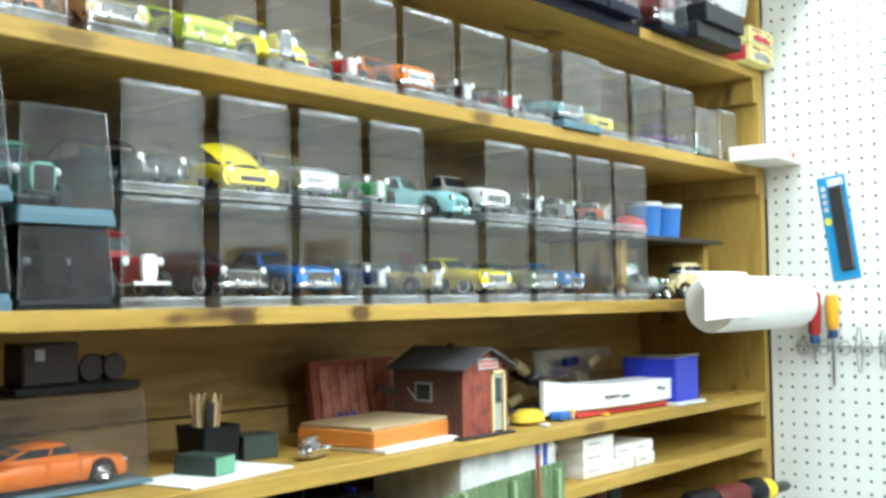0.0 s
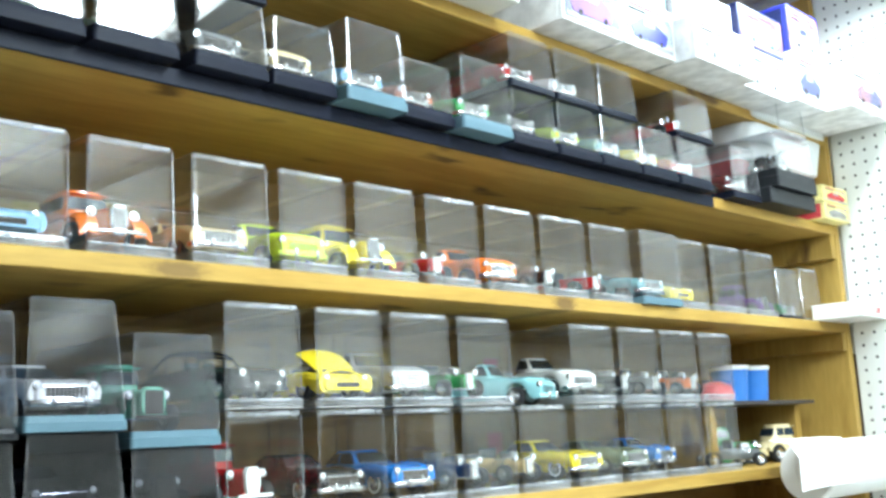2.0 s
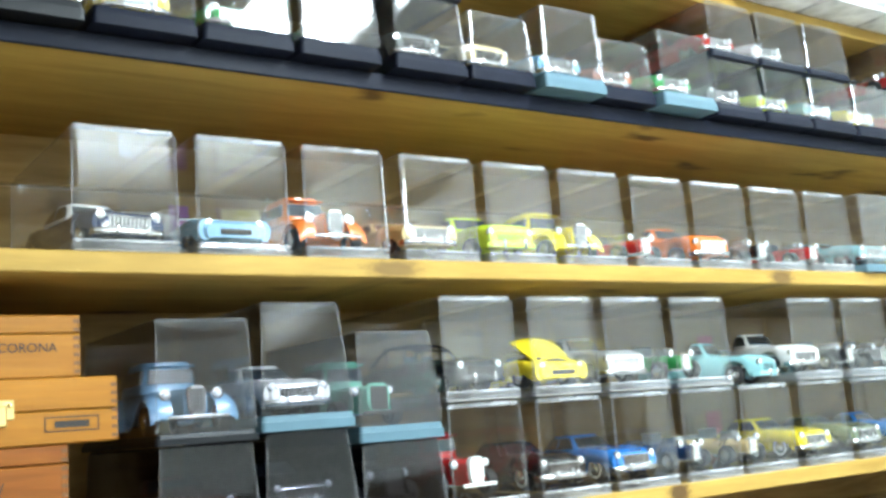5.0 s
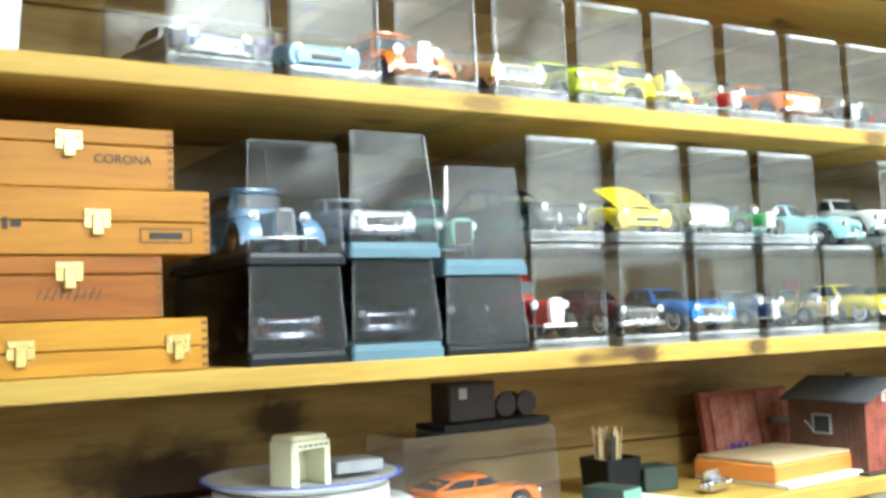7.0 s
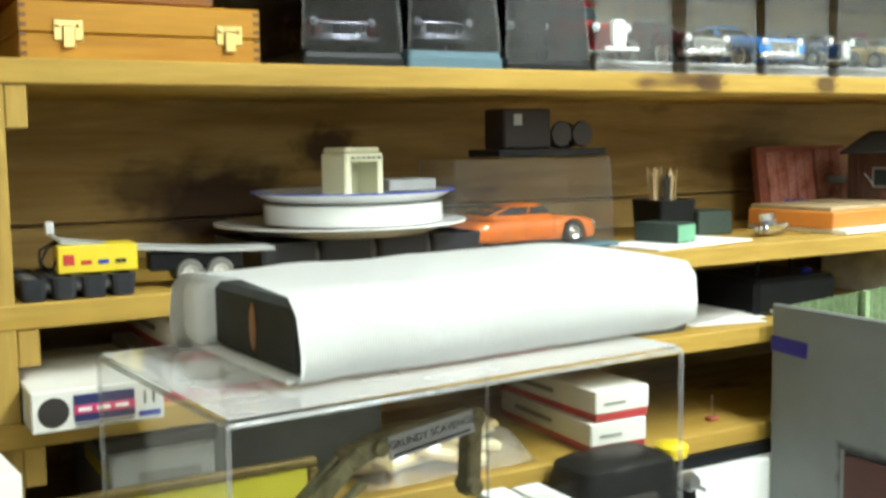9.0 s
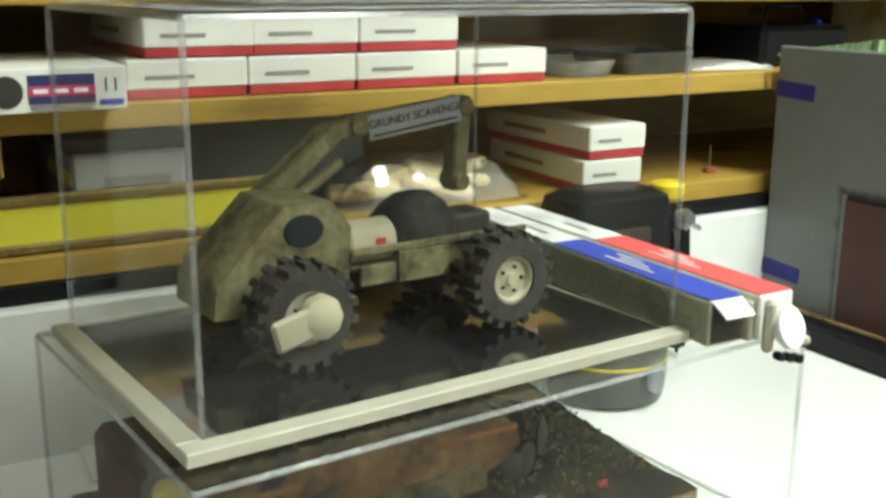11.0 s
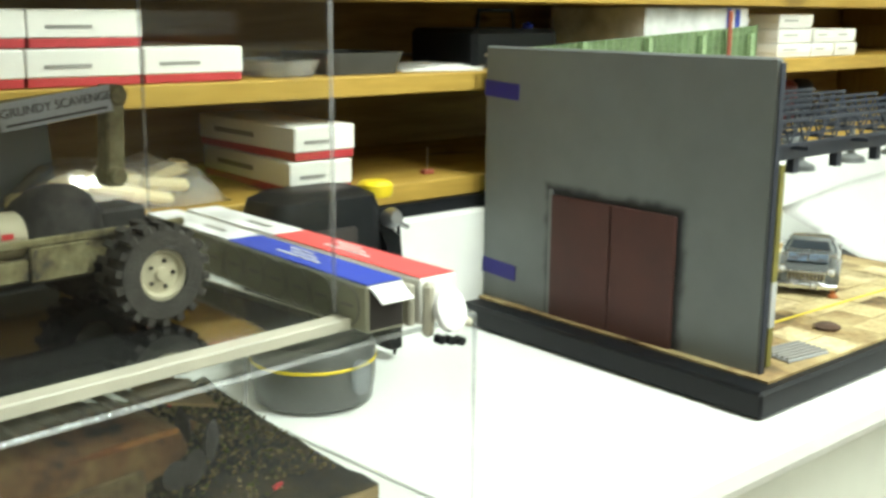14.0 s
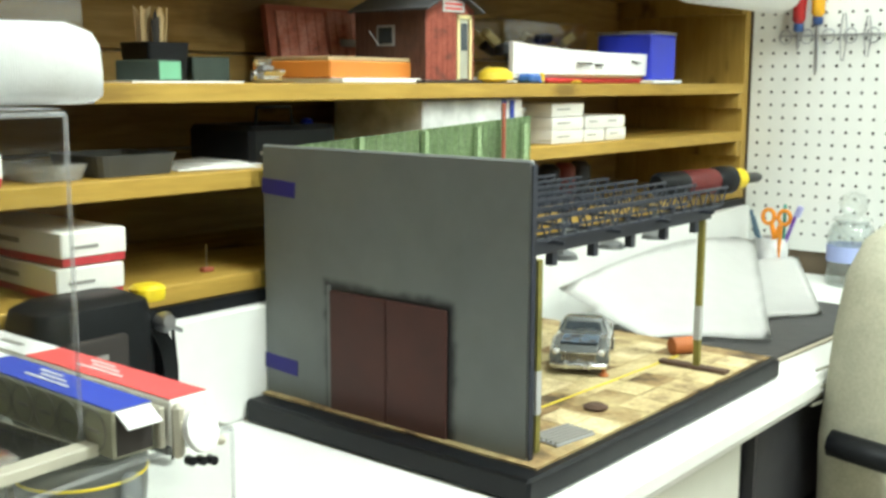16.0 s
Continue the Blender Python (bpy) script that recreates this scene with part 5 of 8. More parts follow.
def cab(m):
    c = thing("model_cab", m, "cream plastic truck cab shell, unpainted", "model part")
    cr = mat("cream_plastic", (0.74, 0.72, 0.52), 0.35, var=0.05)
    part("roof", box(-0.021, 0.021, -0.018, 0.018, 0.036, 0.042, 0.003), cr, c)
    part("back_panel", box(-0.021, 0.021, 0.0155, 0.018, 0.001, 0.037, 0.0008), cr, c)
    for s in (-1, 1):
        part("side_panel", box(s * 0.021 - 0.0012, s * 0.021 + 0.0012, -0.018, 0.016, 0.0, 0.037, 0.0008), cr, c)
        part("pillar", box(s * 0.018 - 0.003, s * 0.018 + 0.003, -0.019, -0.0165, 0.0, 0.037, 0.0008), cr, c)
    part("visor", box(-0.021, 0.021, -0.0195, -0.0165, 0.0305, 0.037, 0.0008), cr, c)
    for i in range(6):
        part("slot", box(-0.016 + i * 0.006, -0.012 + i * 0.006, -0.0198, -0.0192, 0.0325, 0.0345), INKD, c)
    return c


cab(pose(0.803, 0.095, S3 + 0.0665, 0, 0, 14) @ Matrix.Diagonal((1.1, 1.1, 1.22, 1)))
card("clear_tray", 0.055, 0.05, 0.012, pose(0.872, 0.12, S3 + 0.0725), "small pale plastic parts tray", "tray", PGR)

# orange custom coupe in its own tall case, side on
oc = thing("display_case", pose(1.0175, 0.125, S3 + 0.0005), "tall clear case with blue-grey base around an orange car", "display case")
part("base", box(-0.108, 0.108, -0.05, 0.05, 0, 0.006, 0.002), BLUEGREY, oc)
part("cover", shift(shell(0.106, 0.047, 0.097, 0.004), pose(0, 0, 0.0062)), CLEAR_VEIL, oc, "clear acrylic cover")
car(pose(1.018, 0.122, S3 + 0.0068, 0, 0, 90) @ Matrix.Diagonal((1, 1, 0.9, 1)), "custom", "orange", "orange chopped fifties custom coupe", L=0.176, W=0.070)


def engine_diorama(m):
    d = thing("engine_diorama", m, "dark miniature engine diorama on a black base", "model")
    dk = mat("dark_bronze", (0.03, 0.02, 0.018), 0.5, 0.3, var=0.3)
    part("base", box(-0.075, 0.075, -0.03, 0.03, 0, 0.008, 0.001), BLACKP, d)
    part("block", box(-0.06, 0.005, -0.018, 0.02, 0.0082, 0.052, 0.002), dk, d)
    part("badge", box(-0.047, -0.036, -0.0188, -0.0178, 0.034, 0.046), PGR, d)
    for i in range(6):
        part("cylinder", lathe(bmesh.new(), [(0.008, 0), (0.0085, 0.01), (0.006, 0.018), (0.003, 0.022 + 0.003 * (i % 2))], 10, pose(0.018 + 0.008 * i, -0.006 + 0.01 * (i % 2), 0.010 + 0.003 * (i % 3), 15 * (i % 2), 20 - 12 * i, 0)), dk, d, "", 2)
    for s in (0.02, 0.05):
        part("flywheel", lathe(bmesh.new(), [(0.014, -0.002), (0.015, 0), (0.014, 0.002)], 16, pose(s, -0.016, 0.024, 90, 0, 0)), dk, d, "", 2)
    return d


engine_diorama(pose(1.045, 0.12, S3 + 0.1045, 0, 0, 3))


def pencil_cup(m):
    c = thing("pencil_cup", m, "square black cup holding wooden craft sticks", "pencil cup")
    bm = bmesh.new()
    rings(bm, [rrect(0.026, 0.026, 0.004, 0), rrect(0.029, 0.029, 0.004, 0.046), rrect(0.0265, 0.0265, 0.003, 0.046), rrect(0.024, 0.024, 0.003, 0.004)])
    part("cup", bm, BLACKP, c)
    st = mat("craft_stick", (0.62, 0.46, 0.24), 0.6, var=0.15, spread=0.25)
    rnd = random.Random(4)
    for i in range(13):
        x, y = rnd.uniform(-0.02, 0.02), rnd.uniform(-0.02, 0.02)
        bm = bmesh.new()
        solid(bm, [Vector((x, y, 0.006)) + Vector(p) for p in ((-0.002, -0.001, 0), (0.002, -0.001, 0), (-0.002, 0.001, 0), (0.002, 0.001, 0))] + [Vector((x * 1.3 + rnd.uniform(-0.006, 0.006), y * 1.3, rnd.uniform(0.066, 0.088))) + Vector(p) for p in ((-0.002, -0.001, 0), (0.002, -0.001, 0), (-0.002, 0.001, 0), (0.002, 0.001, 0))])
        part("stick", bm, INKD if i % 5 == 0 else st, c)
    return c


pencil_cup(pose(1.255, 0.15, S3 + 0.0005))
GREENB = mat("green_card", (0.14, 0.36, 0.22), 0.45, var=0.15)
gb = card("green_box", 0.036, 0.060, 0.022, pose(1.192, 0.075, S3 + 0.0025, 0, 0, 14), "small dark box with a green printed end", "box", mat("dark_green_card", (0.035, 0.055, 0.045), 0.5, var=0.25))
part("end_label", box(-0.0172, 0.0172, -0.0306, -0.0299, 0.0015, 0.0205), GREENB, gb, "green printed end")
tagged(link("note_card", shift(box(-0.085, 0.085, -0.045, 0.045, 0, 0.0018), pose(1.20, 0.065, S3 + 0.0004, 0, 0, 10)), PAPER), "white note card lying on the shelf", "paper")
card("dark_block", 0.05, 0.045, 0.030, pose(1.315, 0.14, S3 + 0.0005, 0, 0, -8), "small dark green wooden block", "block", mat("dark_green_card", (0.05, 0.09, 0.07)))


def chrome_engine(m):
    e = thing("model_engine", m, "chrome plated model engine with pipes", "model engine")
    part("block", box(-0.018, 0.018, -0.01, 0.01, 0.002, 0.014, 0.002), CHROME, e)
    part("intake", box(-0.010, 0.010, -0.006, 0.006, 0.014, 0.020, 0.001), STEEL, e)
    for i in range(4):
        part("pipe", lathe(bmesh.new(), [(0.003, 0), (0.0035, 0.004), (0.002, 0.009)], 8, pose(-0.014 + i * 0.009, -0.010, 0.010, 60, 0, 12 * i)), CHROME, e, "", 2)
        part("stack", lathe(bmesh.new(), [(0.0022, 0), (0.003, 0.006), (0.0036, 0.008)], 8, pose(-0.012 + i * 0.008, 0.003, 0.019, 0, -10 + 8 * i, 0)), CHROME, e, "", 2)
    for s in (-0.024, 0.026):
        part("gear", lathe(bmesh.new(), [(0.006, -0.002), (0.0075, 0), (0.006, 0.002)], 10, pose(s, -0.004, 0.009, 90, 0, 30)), CHROME, e, "", 2)
    return e


chrome_engine(pose(1.352, 0.068, S3 + 0.0005, 0, 0, 12))


def red_board(m):
    b = thing("barn_door_model", m, "weathered red model barn door panel leaning on the wall", "model part")
    rd, pk = mat("barn_red", (0.34, 0.09, 0.05), 0.65, var=0.3, scale=60), weathered("faded_red", (0.52, 0.24, 0.19), (0.40, 0.12, 0.07), (0.18, 0.07, 0.05), 26)
    part("frame", box(-0.098, 0.098, 0, 0.012, 0, 0.118, 0.001), rd, b)
    for i, (x0, x1) in enumerate(((-0.082, 0.018), (0.024, 0.092))):
        n = 5 - i
        for k in range(n):
            a = x0 + (x1 - x0) * k / n
            part("plank", box(a + 0.0004, a + (x1 - x0) / n - 0.0004, -0.004, -0.0002, 0.004, 0.108 + 0.004 * i, 0.0006), pk, b)
    part("latch", box(0.045, 0.085, -0.007, -0.0042, 0.056, 0.068, 0.001), INKG, b, "dark iron latch plate")
    for i in range(3):
        part("faded_mark", box(-0.052 + i * 0.016, -0.044 + i * 0.016, -0.0046, -0.0039, 0.022, 0.034), PB, b)
    return b


red_board(pose(1.587, 0.215, S3 + 0.001, -9, 0, -2) @ Matrix.Diagonal((0.9, 1, 0.92, 1)))


def stack_books():
    og = mat("orange_card", (0.75, 0.28, 0.05), 0.5, var=0.1)
    a = tagged(link("paper_pad", shift(box(-0.095, 0.095, -0.075, 0.075, 0, 0.006, 0.001), pose(1.515, 0.098, S3 + 0.0005, 0, 0, 6)), PAPER), "stack of white paper sheets", "paper")
    b = thing("book", pose(1.505, 0.105, S3 + 0.0068, 0, 0, 6), "thick orange covered book", "book")
    part("cover", box(-0.088, 0.088, -0.065, 0.065, 0, 0.021, 0.0015), og, b)
    for i in range(5):
        part("spine_rib", box(-0.087, 0.087, -0.0656, -0.0645, 0.003 + i * 0.0035, 0.0042 + i * 0.0035), mat("orange_dark", (0.6, 0.2, 0.03), 0.5), b)
    tagged(link("wood_sheet", shift(box(-0.085, 0.085, -0.062, 0.062, 0, 0.005, 0.0008), pose(1.505, 0.105, S3 + 0.0282, 0, 0, 5)), pine("balsa", (0.62, 0.48, 0.28), (0.5, 0.36, 0.2), 0, False)), "thin balsa wood sheet on a book", "wood sheet")


stack_books()


def shed(m):
    s = thing("model_shed", m, "red wooden model shed with dark gable roof", "model building")
    rd, cr = weathered("shed_red", (0.33, 0.085, 0.05), (0.24, 0.05, 0.03), (0.10, 0.03, 0.02), 40), mat("cream_trim", (0.70, 0.62, 0.30), 0.55, var=0.1)
    part("base", box(-0.062, 0.062, -0.008, 0.138, 0, 0.004, 0.001), INKD, s)
    w, d, h = 0.052, 0.13, 0.10
    for k in range(9):
        a = -w + 2 * w * k / 9
        if not 0.014 < a + 0.005 < 0.045:
            part("plank", box(a + 0.0003, a + 2 * w / 9 - 0.0003, 0, 0.003, 0.0042, h), rd, s)
    part("plank", box(0.012, 0.048, 0, 0.003, 0.092, h), rd, s)
    for k in range(14):
        a = d * k / 14
        # weathered brown, darkened further to hold this side's shade in its colour
        part("plank", box(-w - 0.0005, -w + 0.003, a + 0.0003, a + d / 14 - 0.0003, 0.0042, h), mat("shed_side_shaded", (0.10, 0.045, 0.03), 0.75, var=0.3, scale=90), s)
    part("side_wall", box(w - 0.003, w, 0.003, d, 0.0042, h), rd, s)
    part("back_wall", box(-w, w, d - 0.003, d, 0.0042, h), rd, s)
    bm = bmesh.new()
    solid(bm, [(-w, 0.0002, h), (w, 0.0002, h), (0, 0.0002, h + 0.024), (-w, 0.003, h), (w, 0.003, h), (0, 0.003, h + 0.024)])
    part("gable", bm, rd, s)
    for sd in (-1, 1):
        bm = bmesh.new()
        solid(bm, [(sd * (w + 0.010), y, h - 0.0045 + z) for y in (-0.012, d + 0.006) for z in (0, 0.003)] + [(0, y, h + 0.0245 + z) for y in (-0.012, d + 0.006) for z in (0, 0.003)])
        part("roof_slope", bm, mat("slate_roof", (0.06, 0.06, 0.065), 0.7, var=0.3, scale=90), s)
    part("door", box(0.019, 0.041, 0.001, 0.003, 0.006, 0.088), mat("pale_door", (0.42, 0.42, 0.34), 0.5, var=0.15), s)
    part("door_window", box(0.024, 0.038, 0.0002, 0.0012, 0.045, 0.082), GLASSD, s)
    for x in (0.014, 0.041):
        part("door_frame", box(x, x + 0.005, -0.0015, 0.002, 0.0045, 0.092), cr, s)
    part("door_frame", box(0.014, 0.046, -0.0015, 0.002, 0.088, 0.093), cr, s)
    sg = part("sign", box(-0.018, 0.028, -0.002, -0.0003, 0.096, 0.111), mat("grey_sign", (0.5, 0.5, 0.48), 0.6), s, "grey painted sign board")
    for i in range(2):
        part("sign_bar", box(-0.014, 0.024, -0.0024, -0.0018, 0.099 + i * 0.006, 0.102 + i * 0.006), INKR, sg)
    part("window", box(-w - 0.0015, -w - 0.0003, 0.055, 0.088, 0.05, 0.078), PGR, s)
    part("window_pane", box(-w - 0.0022, -w - 0.0012, 0.059, 0.084, 0.053, 0.075), GLASSD, s)
    bm = bmesh.new()
    rod(bm, (-w - 0.001, 0.085, 0.052), (-w - 0.02, 0.085, 0.07), 0.0008, 5)
    part("shutter_stay", bm, PGR, s)
    part("chimney", box(-0.004, 0.004, 0.06, 0.068, h + 0.018, h + 0.032, 0.0008), INKD, s)
    return s


shed(pose(1.645, 0.022, S3 + 0.0005))


def clutter():
    rnd = random.Random(9)
    cols = [("blue_scrap", (0.03, 0.14, 0.5)), ("yellow_scrap", (0.7, 0.48, 0.03)), ("dark_scrap", (0.03, 0.03, 0.03)), ("white_scrap", (0.7, 0.7, 0.68)), ("grey_scrap2", (0.25, 0.25, 0.25))]
    for i in range(26):
        n, c = cols[i % 5]
        x, y = 1.735 + 0.27 * rnd.random(), 0.02 + 0.2 * rnd.random()
        l, w, h = rnd.uniform(0.015, 0.045), rnd.uniform(0.006, 0.02), rnd.uniform(0.004, 0.016)
        ob = card("model_part", l, w, h, pose(x, y, S3 + 0.0005, 0, 0, rnd.uniform(0, 180)), "loose " + n.split("_")[0] + " plastic model part", "model part", mat(n, c, 0.45, var=0.15), "loose model parts", 0.002)
    gl = mat("yellow_rubber", (0.75, 0.55, 0.04), 0.6, var=0.1)
    ob = tagged(link("yellow_cloth", shift(lathe(bmesh.new(), [(0.02, 0), (0.032, 0.004), (0.03, 0.014), (0.018, 0.021), (0.006, 0.022)], 14), Matrix.Diagonal((1.1, 0.7, 1, 1))), gl, None, "", 2), "crumpled yellow rubber piece on the shelf", "scrap")
    ob.matrix_world = pose(1.80, 0.06, S3 + 0.002)
    ob = tagged(link("blue_clamp", box(-0.035, 0.035, -0.012, 0.012, 0, 0.014, 0.004), mat("blue_scrap", (0.03, 0.14, 0.5))), "blue plastic spring clamp", "clamp")
    ob.matrix_world = pose(1.885, 0.05, S3 + 0.001, 0, 0, 12)


clutter()


def boat(m):
    b = thing("model_hull", m, "white model boat hull with red underside", "model boat")
    bm, wm = bmesh.new(), mat("hull_white", (0.80, 0.80, 0.80), 0.35, var=0.05)
    rows = []
    for x, w, z in ((-0.19, 0.004, 0.064), (-0.15, 0.02, 0.058), (-0.08, 0.034, 0.053), (0.02, 0.04, 0.050), (0.12, 0.038, 0.050), (0.15, 0.034, 0.050)):
        rows.append([(x, -w, z), (x, -w * 0.96, 0.014), (x, -w * 0.6, 0.008), (x, w * 0.6, 0.008), (x, w * 0.96, 0.014), (x, w, z)])
    rings(bm, rows)
    part("hull", bm, wm, b)
    part("keel", box(-0.13, 0.145, -0.028, 0.028, 0, 0.0085, 0.003), INKR, b, "red painted underside")
    for i, (a, c, z) in enumerate(((-0.07, -0.03, 0.03), (-0.02, 0.0, 0.028), (0.09, 0.095, 0.035), (0.10, 0.112, 0.033))):
        part("hull_mark", box(a, c, -0.0415, -0.0385, z, z + 0.003), INKD, b)
    return b


boat(pose(2.035, 0.055, S3 + 0.0005, 0, 0, -3))
bb = thing("blue_box", pose(2.222, 0.055, S3 + 0.0065), "bright blue plastic box with a clear lid edge", "box")
BLUEB = mat("royal_blue", (0.03, 0.05, 0.62), 0.35, var=0.06)
part("box", box(-0.045, 0.045, -0.05, 0.06, 0, 0.078, 0.003), BLUEB, bb)
part("lid", box(-0.048, 0.048, -0.052, 0.062, 0.0785, 0.084, 0.002), CLEAR_BASE, bb, "clear plastic lid")
tagged(link("white_pad", box(2.17, 2.275, -0.005, 0.12, S3 + 0.0005, S3 + 0.006, 0.001), PAPER), "white paper pad under a blue box", "paper pad")
cb2 = thing("parts_case", pose(2.06, 0.19, S3 + 0.0005), "clear plastic case of cream and yellow model parts", "parts case")
part("cover", shift(shell(0.13, 0.05, 0.105, 0.002), pose(0, 0, 0.002)), CLEAR, cb2)
part("tray", box(-0.13, 0.13, -0.05, 0.05, 0, 0.002), BLK2, cb2)
rnd = random.Random(3)
for i in range(16):
    x, z = -0.11 + 0.22 * rnd.random(), 0.004 + 0.07 * rnd.random()
    part("moulded_part", shift(box(-0.02, 0.02, -0.008, 0.008, -0.008, 0.008, 0.003), pose(x, -0.03 + 0.06 * rnd.random(), z + 0.01, rnd.uniform(-40, 40), rnd.uniform(-40, 40), 0)), mat("cream_part", (0.62, 0.52, 0.24), 0.5, var=0.1) if i % 3 else BLK2, cb2)

# ---- riser at the end of the main shelf ----
rs = thing("riser_shelf", pose(0, 0, 0), "small dark riser board on pine blocks", "shelf")
part("board", box(2.125, 2.50, 0.06, 0.27, 1.562, 1.570, 0.001), mat("dark_board", (0.05, 0.04, 0.035), 0.5, var=0.2), rs)
for x in (2.14, 2.47):
    part("block", box(x, x + 0.02, 0.09, 0.25, S4 + 0.0005, 1.5615, 0.001), POST, rs)
for x in (2.275, 2.355):
    t = thing("paint_pot", pose(x, 0.12, 1.5705), "blue translucent plastic tub with white rim", "tub", "blue tubs")
    part("tub", lathe(bmesh.new(), [(0.031, 0), (0.036, 0.06)], 22), mat("blue_tub", (0.05, 0.20, 0.60), 0.3, var=0.1), t, "", 2)
    part("rim", lathe(bmesh.new(), [(0.036, 0.0602), (0.0385, 0.0605), (0.0385, 0.068), (0.036, 0.069)], 22), PW_, t, "", 2)
for i in range(3):
    tb = tagged(link("paint_bottle", lathe(bmesh.new(), [(0.013, 0), (0.014, 0.002), (0.014, 0.028), (0.009, 0.032), (0.009, 0.044), (0.006, 0.045)], 14), (BLACKP, PGR, BLK2)[i], None, "", 2), "small dark hobby paint bottle", "bottle", "paint bottles")
    tb.matrix_world = pose(2.17 + 0.034 * i, 0.15 + 0.03 * (i % 2), 1.5705)
rb = tagged(link("red_pouch", lathe(bmesh.new(), [(0.03, 0), (0.036, 0.01), (0.03, 0.028), (0.012, 0.036)], 16), mat("red_plastic", (0.55, 0.03, 0.04), 0.4), None, "", 2), "rounded red plastic cover", "cover")
rb.matrix_world = pose(2.165, 0.09, 1.5705)
card("yellow_card_box", 0.05, 0.03, 0.074, pose(2.405, 0.16, 1.5705), "small tan card box standing upright", "box", PYL)
car(pose(2.20, 0.10, S4 + 0.0005, 0, 0, 60), "roadster", "grey", "dark unfinished hot rod chassis", L=0.15)
car(pose(2.30, 0.17, S4 + 0.0005, 0, 0, 50), "rod", "green", "green hot rod coupe, half built", L=0.15, W=0.06)
car(pose(2.42, 0.10, S4 + 0.0005, 0, 0, 75), "rod", "cream", "cream yellow hot rod sedan", L=0.16, W=0.06)

# ---- boxes on the two lowest shelves ----
def decal_box(x0, x1, y0, y1, z0, h, label, stripe=True, group="decal boxes", turn=0.0):
    w, d = x1 - x0, y1 - y0
    b = thing("white_box", pose((x0 + x1) / 2, (y0 + y1) / 2, z0, 0, 0, turn), label, "box", group)
    part("tray", box(-w / 2, w / 2, -d / 2, d / 2, 0, h * 0.3, 0.001), PR if stripe else CARDW, b, "red lower tray" if stripe else "")
    part("lid", box(-w / 2 - 0.001, w / 2 + 0.001, -d / 2 - 0.001, d / 2 + 0.001, h * 0.24, h, 0.0015), CARDW, b)
    part("print_bar", box(-w * 0.36, w * 0.05, -d / 2 - 0.0016, -d / 2 - 0.0008, h * 0.5, h * 0.6), INKG, b)
    part("print_bar", box(-w / 2 - 0.0016, -w / 2 - 0.0008, -d * 0.1, d * 0.32, h * 0.52, h * 0.68), INKG, b)
    return b


z2, z1 = S2 + 0.0005, S1 + 0.0005
for x0, x1, k in ((0.585, 0.683, 0), (0.686, 0.782, 0), (0.785, 0.884, 0), (0.888, 0.985, 0), (0.60, 0.69, 1), (0.69, 0.785, 1), (0.788, 0.886, 1)):
    decal_box(x0, x1, 0.012, 0.2, z2 + 0.0325 * k, 0.0315, "flat white box with red lower tray")
for k in range(2):
    decal_box(1.034, 1.104, 0.0, 0.19, z1 + 0.0345 * k, 0.0335, "white instrument box with red lower edge", turn=-3 + 3 * k)

b11 = thing("model_box", pose(0.522, 0.05, z2), "white model box with dark wheel picture and numeral", "box")
part("carton", box(-0.05, 0.05, -0.09, 0.09, 0, 0.032, 0.001), CARDW, b11)
part("wheel_picture", lathe(bmesh.new(), [(0.0115, 0), (0.0115, 0.0006), (0.004, 0.0008)], 20, pose(-0.034, -0.0902, 0.0155, 90, 0, 0)), INKD, b11)
part("label_panel", box(-0.019, 0.027, -0.0908, -0.0898, 0.006, 0.027), PN, b11)
part("label_panel", box(-0.019, 0.027, -0.0914, -0.0905, 0.012, 0.019), mat("print_magenta", (0.6, 0.05, 0.16), 0.4), b11)
for i in range(3):
    part("print_bar", box(-0.016 + i * 0.014, -0.006 + i * 0.014, -0.0918, -0.0912, 0.014, 0.017), PW_, b11)
writing("numeral", "11", 0.014, INKD, pose(0.0385, -0.0902, 0.018, 90, 0, 0), b11)
part("print_bar", box(-0.018, 0.026, -0.0918, -0.0912, 0.003, 0.0055), INKG, b11)
part("print_bar", box(0.03, 0.047, -0.0908, -0.0898, 0.004, 0.008), INKB, b11)

# trays and papers behind the diorama
for x, w, h, c, l in ((1.05, 0.07, 0.016, CLEAR_BASE, "shallow clear plastic parts tray"), (1.14, 0.10, 0.022, mat("dark_tray", (0.06, 0.062, 0.06), 0.5, var=0.2), "shallow dark grey plastic tray")):
    t = thing("parts_tray", pose(x, 0.07, z2), l, "tray")
    bm = bmesh.new()
    rings(bm, [rrect(w / 2 - 0.006, 0.045, 0.01, 0), rrect(w / 2, 0.05, 0.012, h), rrect(w / 2 - 0.002, 0.048, 0.011, h), rrect(w / 2 - 0.008, 0.043, 0.01, 0.002)])
    part("tray", bm, c, t)
for i in range(4):
    tagged(link("paper_sheet", shift(box(-0.05, 0.05, -0.035, 0.035, 0, 0.0012), pose(1.255 + 0.01 * i, 0.06 + 0.01 * i, z2 + 0.0014 * i, 0, 0, -14 + 11 * i)), PAPER if i % 2 else CARDW), "loose white instruction sheet", "paper", "loose sheets")
tc_ = thing("tool_case", pose(1.375, 0.10, z2), "black tool case with a wire handle", "tool case")
part("body", box(-0.07, 0.07, -0.06, 0.06, 0, 0.045, 0.006), BLACKP, tc_)
bm = bmesh.new()
tube(bm, [(-0.03, -0.02, 0.045), (-0.027, -0.02, 0.066), (0.027, -0.02, 0.066), (0.03, -0.02, 0.045)], 0.0025, 8)
part("handle", bm, BLACKP, tc_)
